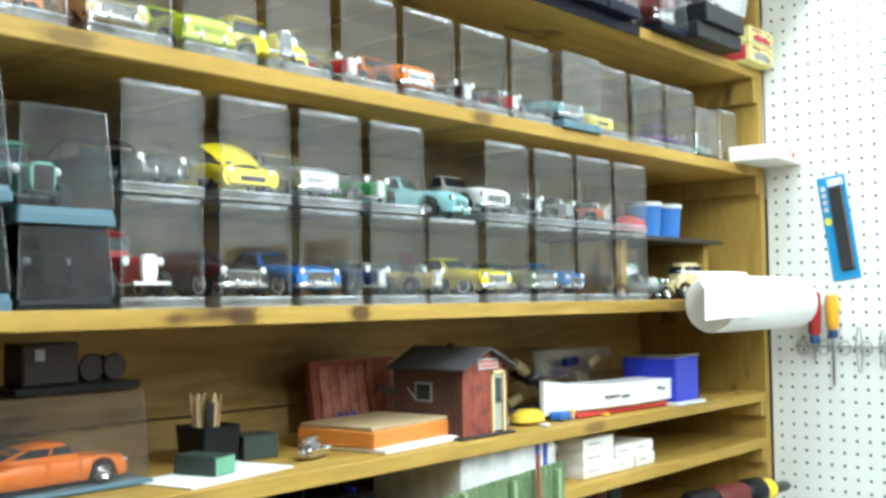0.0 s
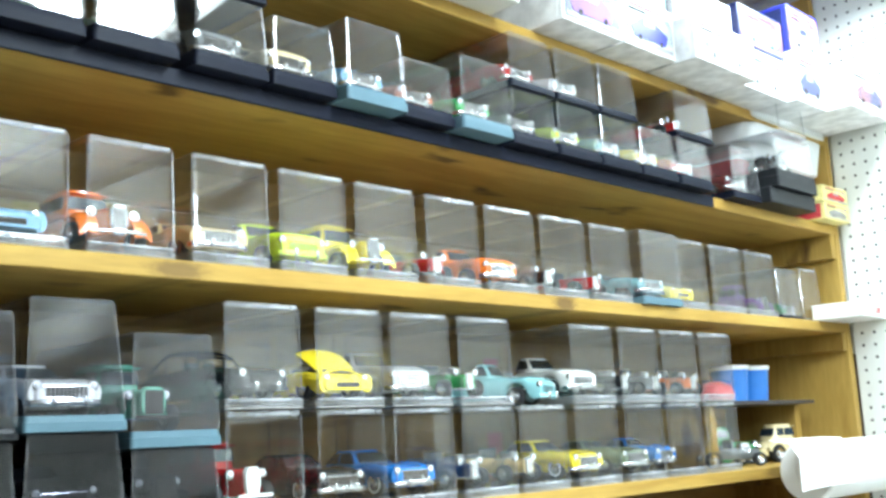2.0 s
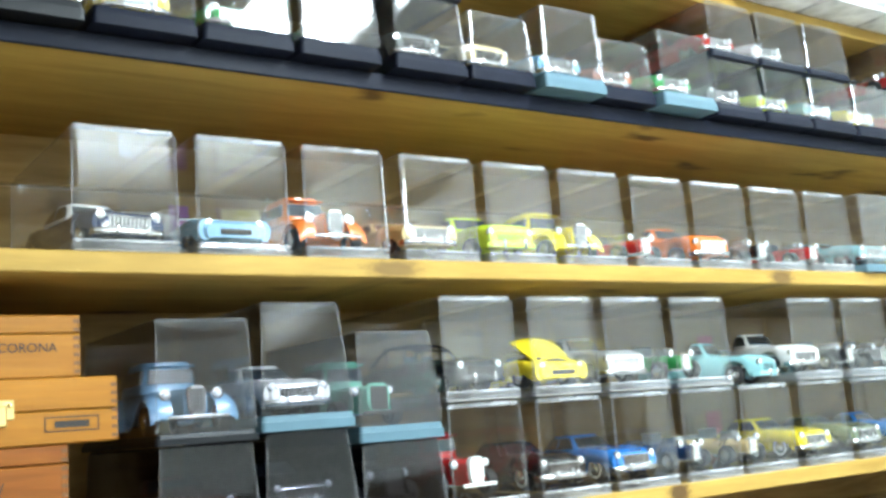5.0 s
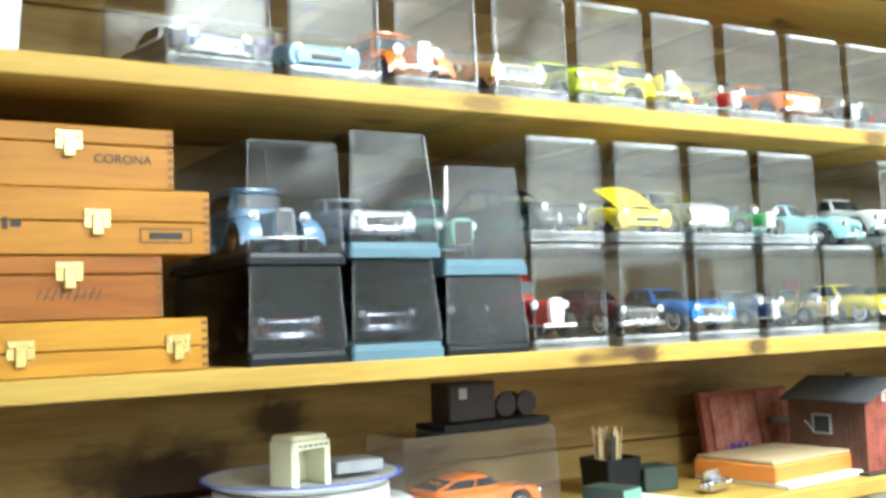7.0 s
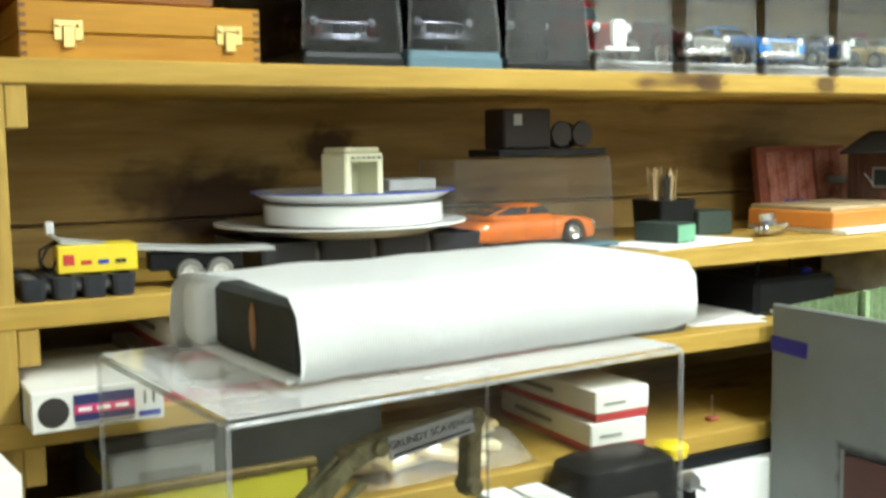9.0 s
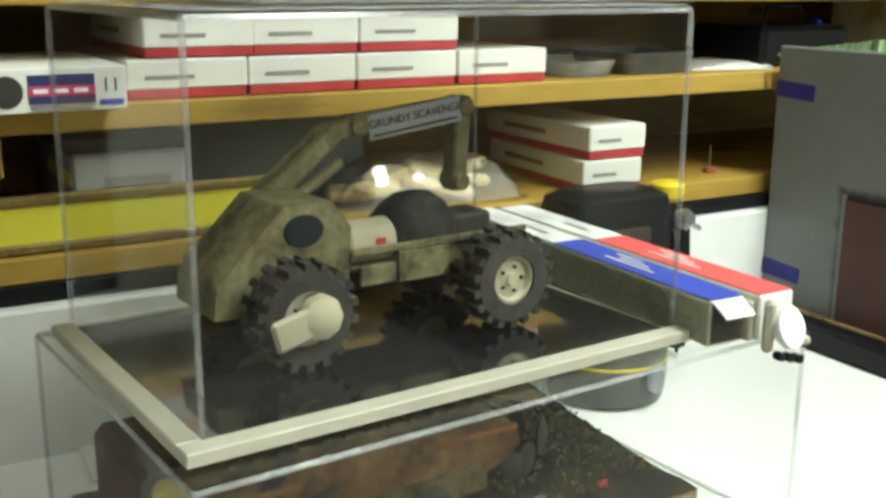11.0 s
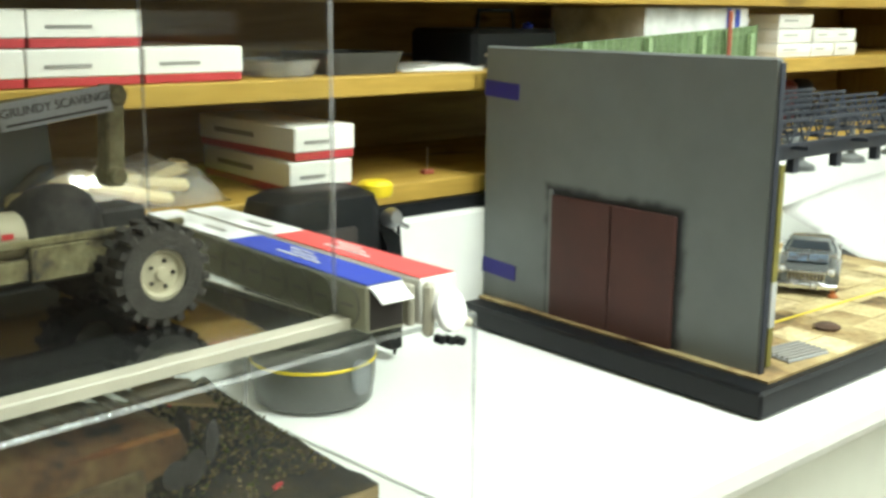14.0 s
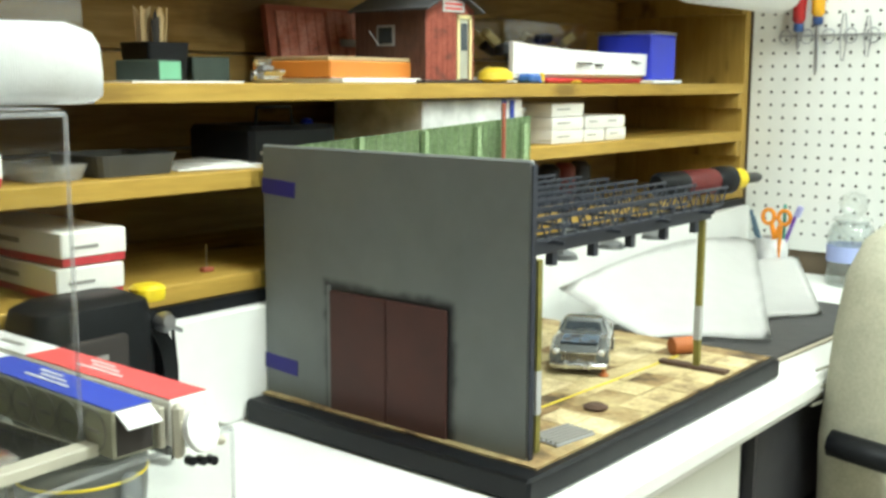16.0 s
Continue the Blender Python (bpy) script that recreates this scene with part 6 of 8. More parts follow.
part("latch", lathe(bmesh.new(), [(0.007, 0), (0.008, 0.004), (0.003, 0.007)], 12, pose(0.045, -0.03, 0.045)), mat("blue_button", (0.03, 0.06, 0.5), 0.2), tc_, "blue button")

ws = thing("white_carton", pose(1.70, 0.105, z2), "white carton with two blue stripes", "carton")
part("carton", box(-0.115, 0.115, -0.085, 0.085, 0, 0.072, 0.002), PW_, ws)
for x in (0.062, 0.082):
    part("stripe", box(x, x + 0.011, -0.0857, -0.0848, 0.002, 0.07), INKB, ws)
    part("stripe", box(x, x + 0.011, -0.085, 0.0, 0.0715, 0.0725), INKB, ws)
part("print_bar", box(0.02, 0.045, -0.0857, -0.0848, 0.004, 0.022), INKB, ws)
sc = tagged(link("small_container", lathe(bmesh.new(), [(0.019, 0), (0.023, 0.05), (0.025, 0.051), (0.025, 0.058), (0.02, 0.059)], 18), PW_, None, "", 2), "small white plastic container with lid", "container")
sc.matrix_world = pose(1.85, 0.07, z2)
for i, (x, k) in enumerate(((1.94, 0), (1.94, 1), (1.94, 2), (2.02, 0), (2.025, 1), (2.09, 0), (2.085, 1))):
    w = 0.09 if i < 3 else 0.062
    decal_box(x - w / 2, x + w / 2, 0.02, 0.14, z2 + 0.0215 * k, 0.0205, "small plain white card box", False, "small white boxes")

# lowest shelf, left part
fr = thing("picture_frame", pose(0.595, 0.008, z1), "ornate gilt frame with plain yellow mount", "picture frame")
yl = mat("yellow_mount", (0.80, 0.72, 0.06), 0.5, var=0.04)
gilt = mat("gilt", (0.24, 0.17, 0.05), 0.45, 0.4, var=0.4, scale=200, bump=0.8, bscale=300)
part("mount", box(-0.118, 0.118, 0.003, 0.007, 0.006, 0.040), yl, fr)
for a in ((-0.128, 0.128, 0.0, 0.0085), (-0.128, 0.128, 0.0375, 0.046)):
    part("frame_rail", box(a[0], a[1], 0, 0.01, a[2], a[3], 0.002), gilt, fr)
for s in (-1, 1):
    part("frame_rail", box(s * 0.123 - 0.005, s * 0.123 + 0.005, 0.0005, 0.0095, 0.0087, 0.0373, 0.002), gilt, fr)
bd = thing("ring_binder", pose(0.585, 0.075, z1 + 0.001, 0, 0, 0), "grey folder with a lettered spine label", "folder")
part("cover", box(-0.045, 0.047, -0.05, 0.12, 0, 0.072, 0.003), mat("pale_grey_card", (0.42, 0.42, 0.40), 0.5, var=0.1), bd)
part("pages", box(-0.05, 0.05, -0.052, 0.12, 0.0725, 0.085, 0.002), mat("dark_cover", (0.06, 0.06, 0.055), 0.5, var=0.2), bd)
for i in range(2):
    part("spine_text", box(-0.02, 0.034, -0.0508, -0.0498, 0.030 + i * 0.014, 0.038 + i * 0.014), INKG, bd)
part("edge_band", box(-0.0458, -0.0448, -0.045, 0.05, 0.045, 0.056), yl, bd)
tagged(link("grey_sheet", shift(box(-0.10, 0.10, 0, 0.004, 0, 0.088), pose(0.735, 0.10, z1, -8, 0, 0)), mat("slate_blue", (0.16, 0.19, 0.21), 0.5, var=0.15)), "slate grey plastic sheet leaning on the back", "plastic sheet")


def parts_bag(m):
    b = thing("parts_bag", m, "clear crinkled bag of cream resin parts", "parts bag")
    cr = mat("resin_cream", (0.80, 0.66, 0.34), 0.35, var=0.1)
    rnd = random.Random(6)
    for i in range(9):
        part("resin_part", shift(box(-0.022, 0.022, -0.014, 0.014, -0.006, 0.006, 0.004), pose(-0.07 + 0.0165 * i, rnd.uniform(-0.015, 0.02), 0.010 + 0.008 * (i % 3), rnd.uniform(-15, 15), rnd.uniform(-20, 20), rnd.uniform(-40, 40))), cr, b)
    bm = bmesh.new()
    nx, ny = 16, 8
    rows = []
    for j in range(ny + 1):
        row = []
        for i in range(nx + 1):
            u, v = i / nx * 2 - 1, j / ny * 2 - 1
            hgt = 0.045 * (1 - u ** 4) * (1 - v ** 4) + 0.008 * noise.noise(Vector((u * 3, v * 3, 1.7)))
            row.append((u * 0.1, v * 0.045, max(0.0015, hgt)))
        rows.append(row)
    rings(bm, rows, cap=False, closed=False)
    part("bag", bm, clear("bag_film", (0.96, 0.96, 0.95), 2.2, 0.10, 0.08), b, "clear crinkled plastic film")
    return b


parts_bag(pose(0.87, 0.055, z1 + 0.001))
peg = thing("small_stand", pose(1.235, 0.04, z1), "tiny red-based pin stand", "stand")
part("base", box(-0.007, 0.007, -0.005, 0.005, 0, 0.005, 0.001), mat("barn_red", (0.34, 0.09, 0.05)), peg)
bm = bmesh.new()
rod(bm, (0, 0, 0.005), (0, 0, 0.03), 0.0006, 5)
part("pin", bm, STEEL, peg)


def drill(m):
    d = thing("cordless_drill", m, "black and red cordless screwdriver with yellow collar", "drill")
    r90 = pose(0, 0, 0, 0, 90, 0)
    rd = mat("tool_red", (0.14, 0.018, 0.016), 0.5, var=0.2)
    part("grip", lathe(bmesh.new(), [(0.02, -0.20), (0.027, -0.19), (0.027, -0.12), (0.024, -0.11)], 20, r90), BLACKP, d, "", 2)
    part("body", lathe(bmesh.new(), [(0.024, -0.11), (0.028, -0.105), (0.028, -0.02), (0.026, -0.012)], 20, r90), rd, d, "dark red body", 2)
    part("head", lathe(bmesh.new(), [(0.026, -0.012), (0.031, -0.006), (0.031, 0.045), (0.024, 0.055)], 20, r90), BLACKP, d, "", 2)
    part("collar", lathe(bmesh.new(), [(0.021, 0.0552), (0.024, 0.058), (0.024, 0.085), (0.018, 0.09)], 20, r90), mat("tool_yellow", (0.8, 0.6, 0.02), 0.4), d, "yellow collar", 2)
    part("chuck", lathe(bmesh.new(), [(0.011, 0.09), (0.013, 0.094), (0.012, 0.145), (0.007, 0.158)], 16, r90), mat("tool_grey", (0.06, 0.06, 0.06), 0.4), d, "", 2)
    return d


drill(pose(2.385, -0.028, z1 + 0.0276, 0, 0, -12) @ Matrix.Scale(0.87, 4))
for i in range(3):
    q = tagged(link("paint_can", lathe(bmesh.new(), [(0.02, 0), (0.021, 0.002), (0.021, 0.06), (0.018, 0.064), (0.012, 0.07)], 18), (BLACKP, mat("tool_red", (0.28, 0.03, 0.025)), BLK2)[i], None, "", 2), "small dark spray can lying back", "spray can", "spray cans")
    q.matrix_world = pose(2.05 + 0.05 * i, 0.13, z1)

# ---- the garage diorama ----
GREYP = mat("grey_panel_paint", (0.17, 0.185, 0.185), 0.5, var=0.12, scale=25)
OLIVE = mat("olive_paint", (0.19, 0.17, 0.035), 0.6, var=0.3, scale=80)
TRUSS = mat("truss_paint", (0.025, 0.03, 0.045), 0.5, var=0.2)


def sprayed_panel():
    """Grey panel paint with a soft dark overspray border round the door opening."""
    m = GREYP.copy()
    m.name = "sprayed_panel_paint"
    nt = m.node_tree
    L, N, b = nt.links, nt.nodes, nt.nodes["Principled BSDF"]
    src = b.inputs["Base Color"].links[0].from_socket
    tc, sp = N.new("ShaderNodeTexCoord"), N.new("ShaderNodeSeparateXYZ")
    L.new(tc.outputs["Object"], sp.inputs[0])

    def op(kind, a, c):
        n = N.new("ShaderNodeMath")
        n.operation = kind
        for s, v in zip(n.inputs, (a, c)):
            if isinstance(v, (int, float)):
                s.default_value = v
            else:
                L.new(v, s)
        return n.outputs[0]
    no = N.new("ShaderNodeTexNoise")
    no.inputs["Scale"].default_value = 45
    L.new(tc.outputs["Object"], no.inputs["Vector"])
    side = op("SUBTRACT", op("ABSOLUTE", op("SUBTRACT", sp.outputs["Y"], 0.1840), 0.0), 0.0800)
    d = op("ADD", op("MAXIMUM", side, op("SUBTRACT", sp.outputs["Z"], 0.157)), op("MULTIPLY", op("SUBTRACT", no.outputs["Fac"], 0.5), 0.012))
    mr = N.new("ShaderNodeMapRange")
    mr.interpolation_type = "SMOOTHSTEP"
    mr.inputs["From Min"].default_value, mr.inputs["From Max"].default_value = 0.002, 0.014
    mr.inputs["To Min"].default_value, mr.inputs["To Max"].default_value = 0.96, 0.0
    L.new(d, mr.inputs["Value"])
    mx = N.new("ShaderNodeMix")
    mx.data_type = "RGBA"
    L.new(mr.outputs[0], mx.inputs["Factor"])
    L.new(src, mx.inputs[6])
    mx.inputs[7].default_value = (0.016, 0.018, 0.020, 1)
    L.new(mx.outputs[2], b.inputs["Base Color"])
    return m


def garage():
    g = thing("garage_diorama", pose(1.247, -0.388, COUNTER), "open scale garage diorama with a grey end wall", "diorama")
    part("base", box(-0.013, 0.545, -0.018, 0.366, 0.0005, 0.026, 0.003), BLACKP, g, "black moulded plinth")
    part("ground", box(0.012, 0.535, -0.008, 0.366, 0.0262, 0.0285), weathered("oily_ground", (0.42, 0.33, 0.16), (0.26, 0.17, 0.07), (0.06, 0.04, 0.02), 14), g, "oil-stained tan floor sheet")
    # end wall with rounded top corner, set square to the plinth
    part("end_wall", box(0.022, 0.029, 0.0095, 0.370, 0.0262, 0.306, 0.0020), sprayed_panel(), g, "grey painted end wall panel with dark overspray")
    part("edge_strip", box(0.0218, 0.0292, 0.0074, 0.0093, 0.0265, 0.3020, 0.0006), TRUSS, g, "dark strip along the wall end")
    dm = mat("door_brown", (0.075, 0.025, 0.02), 0.6, var=0.25, scale=30)
    for y0, y1 in ((0.1045, 0.1830), (0.1845, 0.2635)):
        part("barn_door", box(0.0185, 0.0218, y0, y1, 0.0265, 0.157, 0.0008), dm, g, "dark brown sliding door leaf")
    bm = bmesh.new()
    brick(bm, 0.0200, 0.0218, 0.264, 0.2685, 0.0265, 0.162)
    part("door_post", bm, GREYP, g)
    tape = mat("blue_tape", (0.025, 0.02, 0.22), 0.6, var=0.1)
    for z in (0.2515, 0.0545):
        part("tape_strip", shift(box(-0.0006, 0.0004, -0.026, 0.026, -0.0085, 0.0085), pose(0.0217, 0.3435, z + 0.0085, 3, 0, 0)), tape, g, "strip of blue masking tape")
    for z in (0.104, 0.05, 0.296):
        part("pin", lathe(bmesh.new(), [(0.0022, 0), (0.0018, 0.004)], 8, pose(0.0255, 0.370, z, -90, 0, 0)), PW_, g)
    # corrugated rear wall
    bm, cg = bmesh.new(), weathered("corrugated_green", (0.31, 0.43, 0.23), (0.27, 0.39, 0.20), (0.22, 0.31, 0.16), 20, 0.55)
    n, rows = 150, [[], []]
    for i in range(n + 1):
        x = 0.032 + 0.506 * i / n
        y = 0.372 + 0.0016 * math.sin(i * math.pi / 2)
        rows[0].append((x, y, 0.0285))
        rows[1].append((x, y, 0.300 + 0.026 * i / n))
    rings(bm, rows, cap=False, closed=False)
    bmesh.ops.solidify(bm, geom=bm.faces[:], thickness=0.0015)
    part("rear_wall", bm, cg, g, "pale green corrugated sheet wall")
    for x in (0.17, 0.29, 0.40, 0.51):
        part("rib", box(x, x + 0.008, 0.3625, 0.3695, 0.0285, 0.305 + 0.02 * x), cg, g)
    part("chimney_pipe", box(0.452, 0.458, 0.3575, 0.362, 0.20, 0.345, 0.001), mat("barn_red", (0.34, 0.09, 0.05)), g, "rusty red pipe")
    # posts and roof trusses
    for x, y in ((0.040, 0.018), (0.411, 0.036), (0.040, 0.36), (0.30, 0.362)):
        p = part("post", box(x + 0.003, x + 0.010, y - 0.0035, y + 0.0035, 0.0287, 0.213), OLIVE, g, "olive steel post")
        part("post_band", box(x + 0.0026, x + 0.0104, y - 0.0039, y + 0.0039, 0.066, 0.108), mat("pale_band", (0.45, 0.46, 0.46), 0.5), p)
    part("foot_plate", box(0.411, 0.425, -0.004, 0.085, 0.0287, 0.034, 0.001), mat("brown_rust", (0.09, 0.05, 0.03), 0.8, var=0.3), g)
    part("beam", box(0.036, 0.428, 0.029, 0.041, 0.2135, 0.2265, 0.001), TRUSS, g)
    part("beam", box(0.036, 0.45, 0.352, 0.364, 0.2135, 0.2265, 0.001), TRUSS, g)
    for k in range(5):
        x = 0.09 + 0.075 * k
        part("hanger", box(x, x + 0.009, 0.031, 0.039, 0.200, 0.2132), TRUSS, g)
    for k in range(9):
        y = 0.024 + 0.0415 * k
        bm = bmesh.new()
        xa, xb, z0, z1 = 0.032, 0.435, 0.2267, 0.2480
        brick(bm, xa, xb, y - 0.0014, y + 0.0014, z0, z0 + 0.003)
        brick(bm, xa, xb + 0.022, y - 0.0014, y + 0.0014, z1, z1 + 0.003)
        for i in range(17):
            p, q = xa + (xb + 0.02 - xa) * i / 17, xa + (xb + 0.02 - xa) * (i + 1) / 17
            rod(bm, (p, y, z1 + 0.001), ((p + q) / 2, y, z0 + 0.001), 0.0010, 5)
            rod(bm, ((p + q) / 2, y, z0 + 0.001), (q, y, z1 + 0.001), 0.0010, 5)
        part("truss", bm, TRUSS, g, "open lattice roof truss")
    for k in range(4):
        x = 0.08 + 0.105 * k
        part("purlin", box(x, x + 0.004, 0.012, 0.372, 0.2232, 0.2266), TRUSS, g, "thin cross rail of the roof")
    for k in range(4):
        x = 0.10 + 0.1 * k
        for y in (0.09, 0.219):
            bm = bmesh.new()
            lathe(bm, [(0.016, 0), (0.014, 0.005), (0.004, 0.010), (0.002, 0.040)], 12, pose(x, y, 0.187))
            part("lamp_shade", bm, mat("shade_grey", (0.16, 0.17, 0.17), 0.5), g, "", 2)
    # small things inside
    part("grate", shift(box(-0.028, 0.028, -0.018, 0.018, 0, 0.002), pose(0.10, 0.022, 0.029, 0, 0, -8)), PGR, g, "pale ribbed floor grate")
    for i in range(6):
        part("grate_bar", shift(box(-0.027, 0.027, -0.0012, 0.0012, 0, 0.0022), pose(0.10, 0.022, 0.0312, 0, 0, -8) @ pose(0, -0.015 + 0.006 * i, 0)), INKG, g)
    part("drum", lathe(bmesh.new(), [(0.010, -0.016), (0.011, -0.015), (0.011, 0.015), (0.010, 0.016)], 16, pose(0.475, 0.085, 0.0400, 90, 0, 60)), mat("rust_orange", (0.45, 0.14, 0.04), 0.6, var=0.2), g, "rusty orange oil drum", 2)
    part("rag", lathe(bmesh.new(), [(0.012, 0), (0.014, 0.003), (0.008, 0.006)], 10, pose(0.20, 0.045, 0.0287)), mat("brown_rust", (0.09, 0.05, 0.03)), g)
    part("hose", tube(bmesh.new(), [(0.06, 0.092, 0.0298), (0.172, 0.090, 0.0298), (0.27, 0.087, 0.0298), (0.379, 0.084, 0.0298), (0.46, 0.082, 0.0298)], 0.0012, 6), mat("yellow_line", (0.75, 0.6, 0.05), 0.5), g, "thin yellow line along the floor")
    part("crate", box(0.045, 0.075, 0.30, 0.36, 0.0287, 0.11, 0.002), mat("barn_red", (0.34, 0.09, 0.05)), g)
    tones = [weathered("slab_tan", (0.56, 0.47, 0.25), (0.46, 0.36, 0.18), (0.24, 0.17, 0.08), 22), weathered("slab_brown", (0.30, 0.20, 0.09), (0.20, 0.12, 0.05), (0.06, 0.04, 0.02), 22), weathered("slab_pale", (0.66, 0.57, 0.34), (0.54, 0.44, 0.24), (0.32, 0.24, 0.13), 22)]
    rnd = random.Random(2)
    for i in range(10):
        for j in range(9):
            if rnd.random() < 0.8:
                x, y = 0.038 + 0.0465 * i, -0.006 + 0.0405 * j
                part("floor_slab", box(x, x + 0.0450, y, y + 0.039, 0.0286, 0.0289 + 0.0006 * rnd.random(), 0.0002), tones[(0, 0, 1, 2, 2)[rnd.randrange(5)]], g)
    return g


garage()
gcar = car(pose(1.617, -0.220, COUNTER + 0.0297, 0, 0, -62), "coupe", "grey", "weathered blue and grey muscle car in the garage", L=0.165, W=0.069)
part("bonnet", box(-0.022, 0.022, -0.070, -0.024, 0.0362, 0.0382, 0.0008), weathered("dirty_blue", (0.14, 0.22, 0.34), (0.09, 0.12, 0.16), (0.05, 0.03, 0.02), 60, 0.45), gcar, "dirty blue bonnet")
cone = tagged(link("traffic_cone", lathe(bmesh.new(), [(0.006, 0), (0.006, 0.002), (0.0035, 0.003), (0.001, 0.014)], 10), mat("rust_orange", (0.45, 0.14, 0.04))), "tiny orange traffic cone", "cone")
cone.matrix_world = pose(1.562, -0.283, COUNTER + 0.0297)

# ---- stacked acrylic boxes ----
BM = pose(0.514, -0.383, 0, 0, 0, 4.6)


THICK = clear("thick_acrylic", (0.98, 0.985, 0.98), 0.45, 0.0008, 0.02)
DUSTY = clear("dusty_acrylic", (0.97, 0.97, 0.96), 0.8, 0.36, 0.12, 0.12)


def clear_box(m, w, d, h, label, base_mat, base_h, over, film):
    u = thing("acrylic_box", m, label, "display case", "large acrylic boxes")
    for x0, x1, y0, y1, top in ((-over, w + 0.001, -over, 0.0015, base_h), (-over, w + 0.001, d - 0.0015, d + 0.001, base_h * 0.45), (-over, 0.0015, 0.0017, d - 0.0017, base_h), (w - 0.0015, w + 0.001, 0.0017, d - 0.0017, base_h * 0.45)):
        part("base_rail", box(x0, x1, y0, y1, 0, top, 0.0008), base_mat, u)
    part("cover", shift(shell(w / 2, d / 2, h, 0.0, 0.003, 0.003, 0.002), pose(w / 2, d / 2, base_h + 0.0004)), THICK, u, "clear acrylic cover")
    for x in (0, w):
        for y in (0, d):
            bm = bmesh.new()
            sx, sy = (0.0016 if x == 0 else -0.0016), (0.0016 if y == 0 else -0.0016)
            rod(bm, (x + sx, y + sy, base_h + 0.001), (x + sx, y + sy, base_h + h - 0.003), 0.0017, 6)
            part("corner_edge", bm, BOX_EDGE, u)
    bm = bmesh.new()
    q = [(0.002, 0.002), (w - 0.002, 0.002), (w - 0.002, d - 0.002), (0.002, d - 0.002)]
    for a, b in zip(q, q[1:] + q[:1]):
        rod(bm, (*a, base_h + h - 0.0022), (*b, base_h + h - 0.0022), 0.0017, 6)
    part("top_edge", bm, BOX_EDGE, u)
    part("top_film", box(0.003, w - 0.003, 0.003, d - 0.003, base_h + h + 0.0008, base_h + h + 0.0012), film, u, "scuffed top surface")
    return u


GLOSSB = mat("black_gloss_sheet", (0.01, 0.011, 0.012), 0.05, var=0.1, coat=1.0)
CREAMB = mat("cream_edge", (0.42, 0.40, 0.32), 0.5, var=0.1)
low = clear_box(BM @ pose(-0.018, -0.030, COUNTER + 0.001), 0.432, 0.27, 0.145, "large clear acrylic display box over a wreck diorama", mat("clear_plate", (0.7, 0.71, 0.7), 0.2, var=0.05), 0.003, 0.02, THICK)
up = clear_box(BM @ pose(0, 0, 1.0385), 0.319, 0.219, 0.1985, "large clear acrylic display box around a scrap loader", CREAMB, 0.0075, 0.012, DUSTY)
part("floor_sheet", box(0.0018, 0.3172, 0.0018, 0.2172, 0.0003, 0.0032), GLOSSB, up, "mirror black floor sheet")


def lugged(c, m, r, w, hub):
    t = part("wheel", lathe(bmesh.new(), [(r * 0.5, -w / 2), (r * 0.85, -w / 2), (r * 0.93, -w * 0.36), (r * 0.93, w * 0.36), (r * 0.85, w / 2), (r * 0.5, w / 2)], 22, m, False), mat("dusty_rubber", (0.050, 0.046, 0.040), 0.9, var=0.45, scale=90, bump=0.5, bscale=500), c, "lugged rubber tyre", 2)
    bm = bmesh.new()
    for i in range(18):
        for s in (-1, 1):
            a = 2 * math.pi * (i + 0.5 * (s > 0)) / 18
            brick(bm, r * 0.86, r * 1.0, -0.0022, 0.0022, s * w * 0.02, s * w * 0.5, 0.0, m @ Matrix.Rotation(a, 4, "Z") @ Matrix.Shear("XY", 4, (0, 0)))
    part("lugs", bm, mat("dusty_rubber", (0.024, 0.023, 0.022)), t)
    part("hub", lathe(bmesh.new(), [(r * 0.5, -w * 0.3), (r * 0.52, w * 0.42), (r * 0.44, w * 0.44), (r * 0.38, w * 0.3), (r * 0.14, w * 0.34), (r * 0.12, w * 0.42), (r * 0.03, w * 0.43)], 20, m), hub, t, "", 2)
    for i in range(5):
        a = 2 * math.pi * i / 5
        part("wheel_nut", lathe(bmesh.new(), [(0.0012, 0), (0.0012, 0.0015)], 6, m @ pose(r * 0.26 * math.cos(a), r * 0.26 * math.sin(a), w * 0.32)), INKD, t)


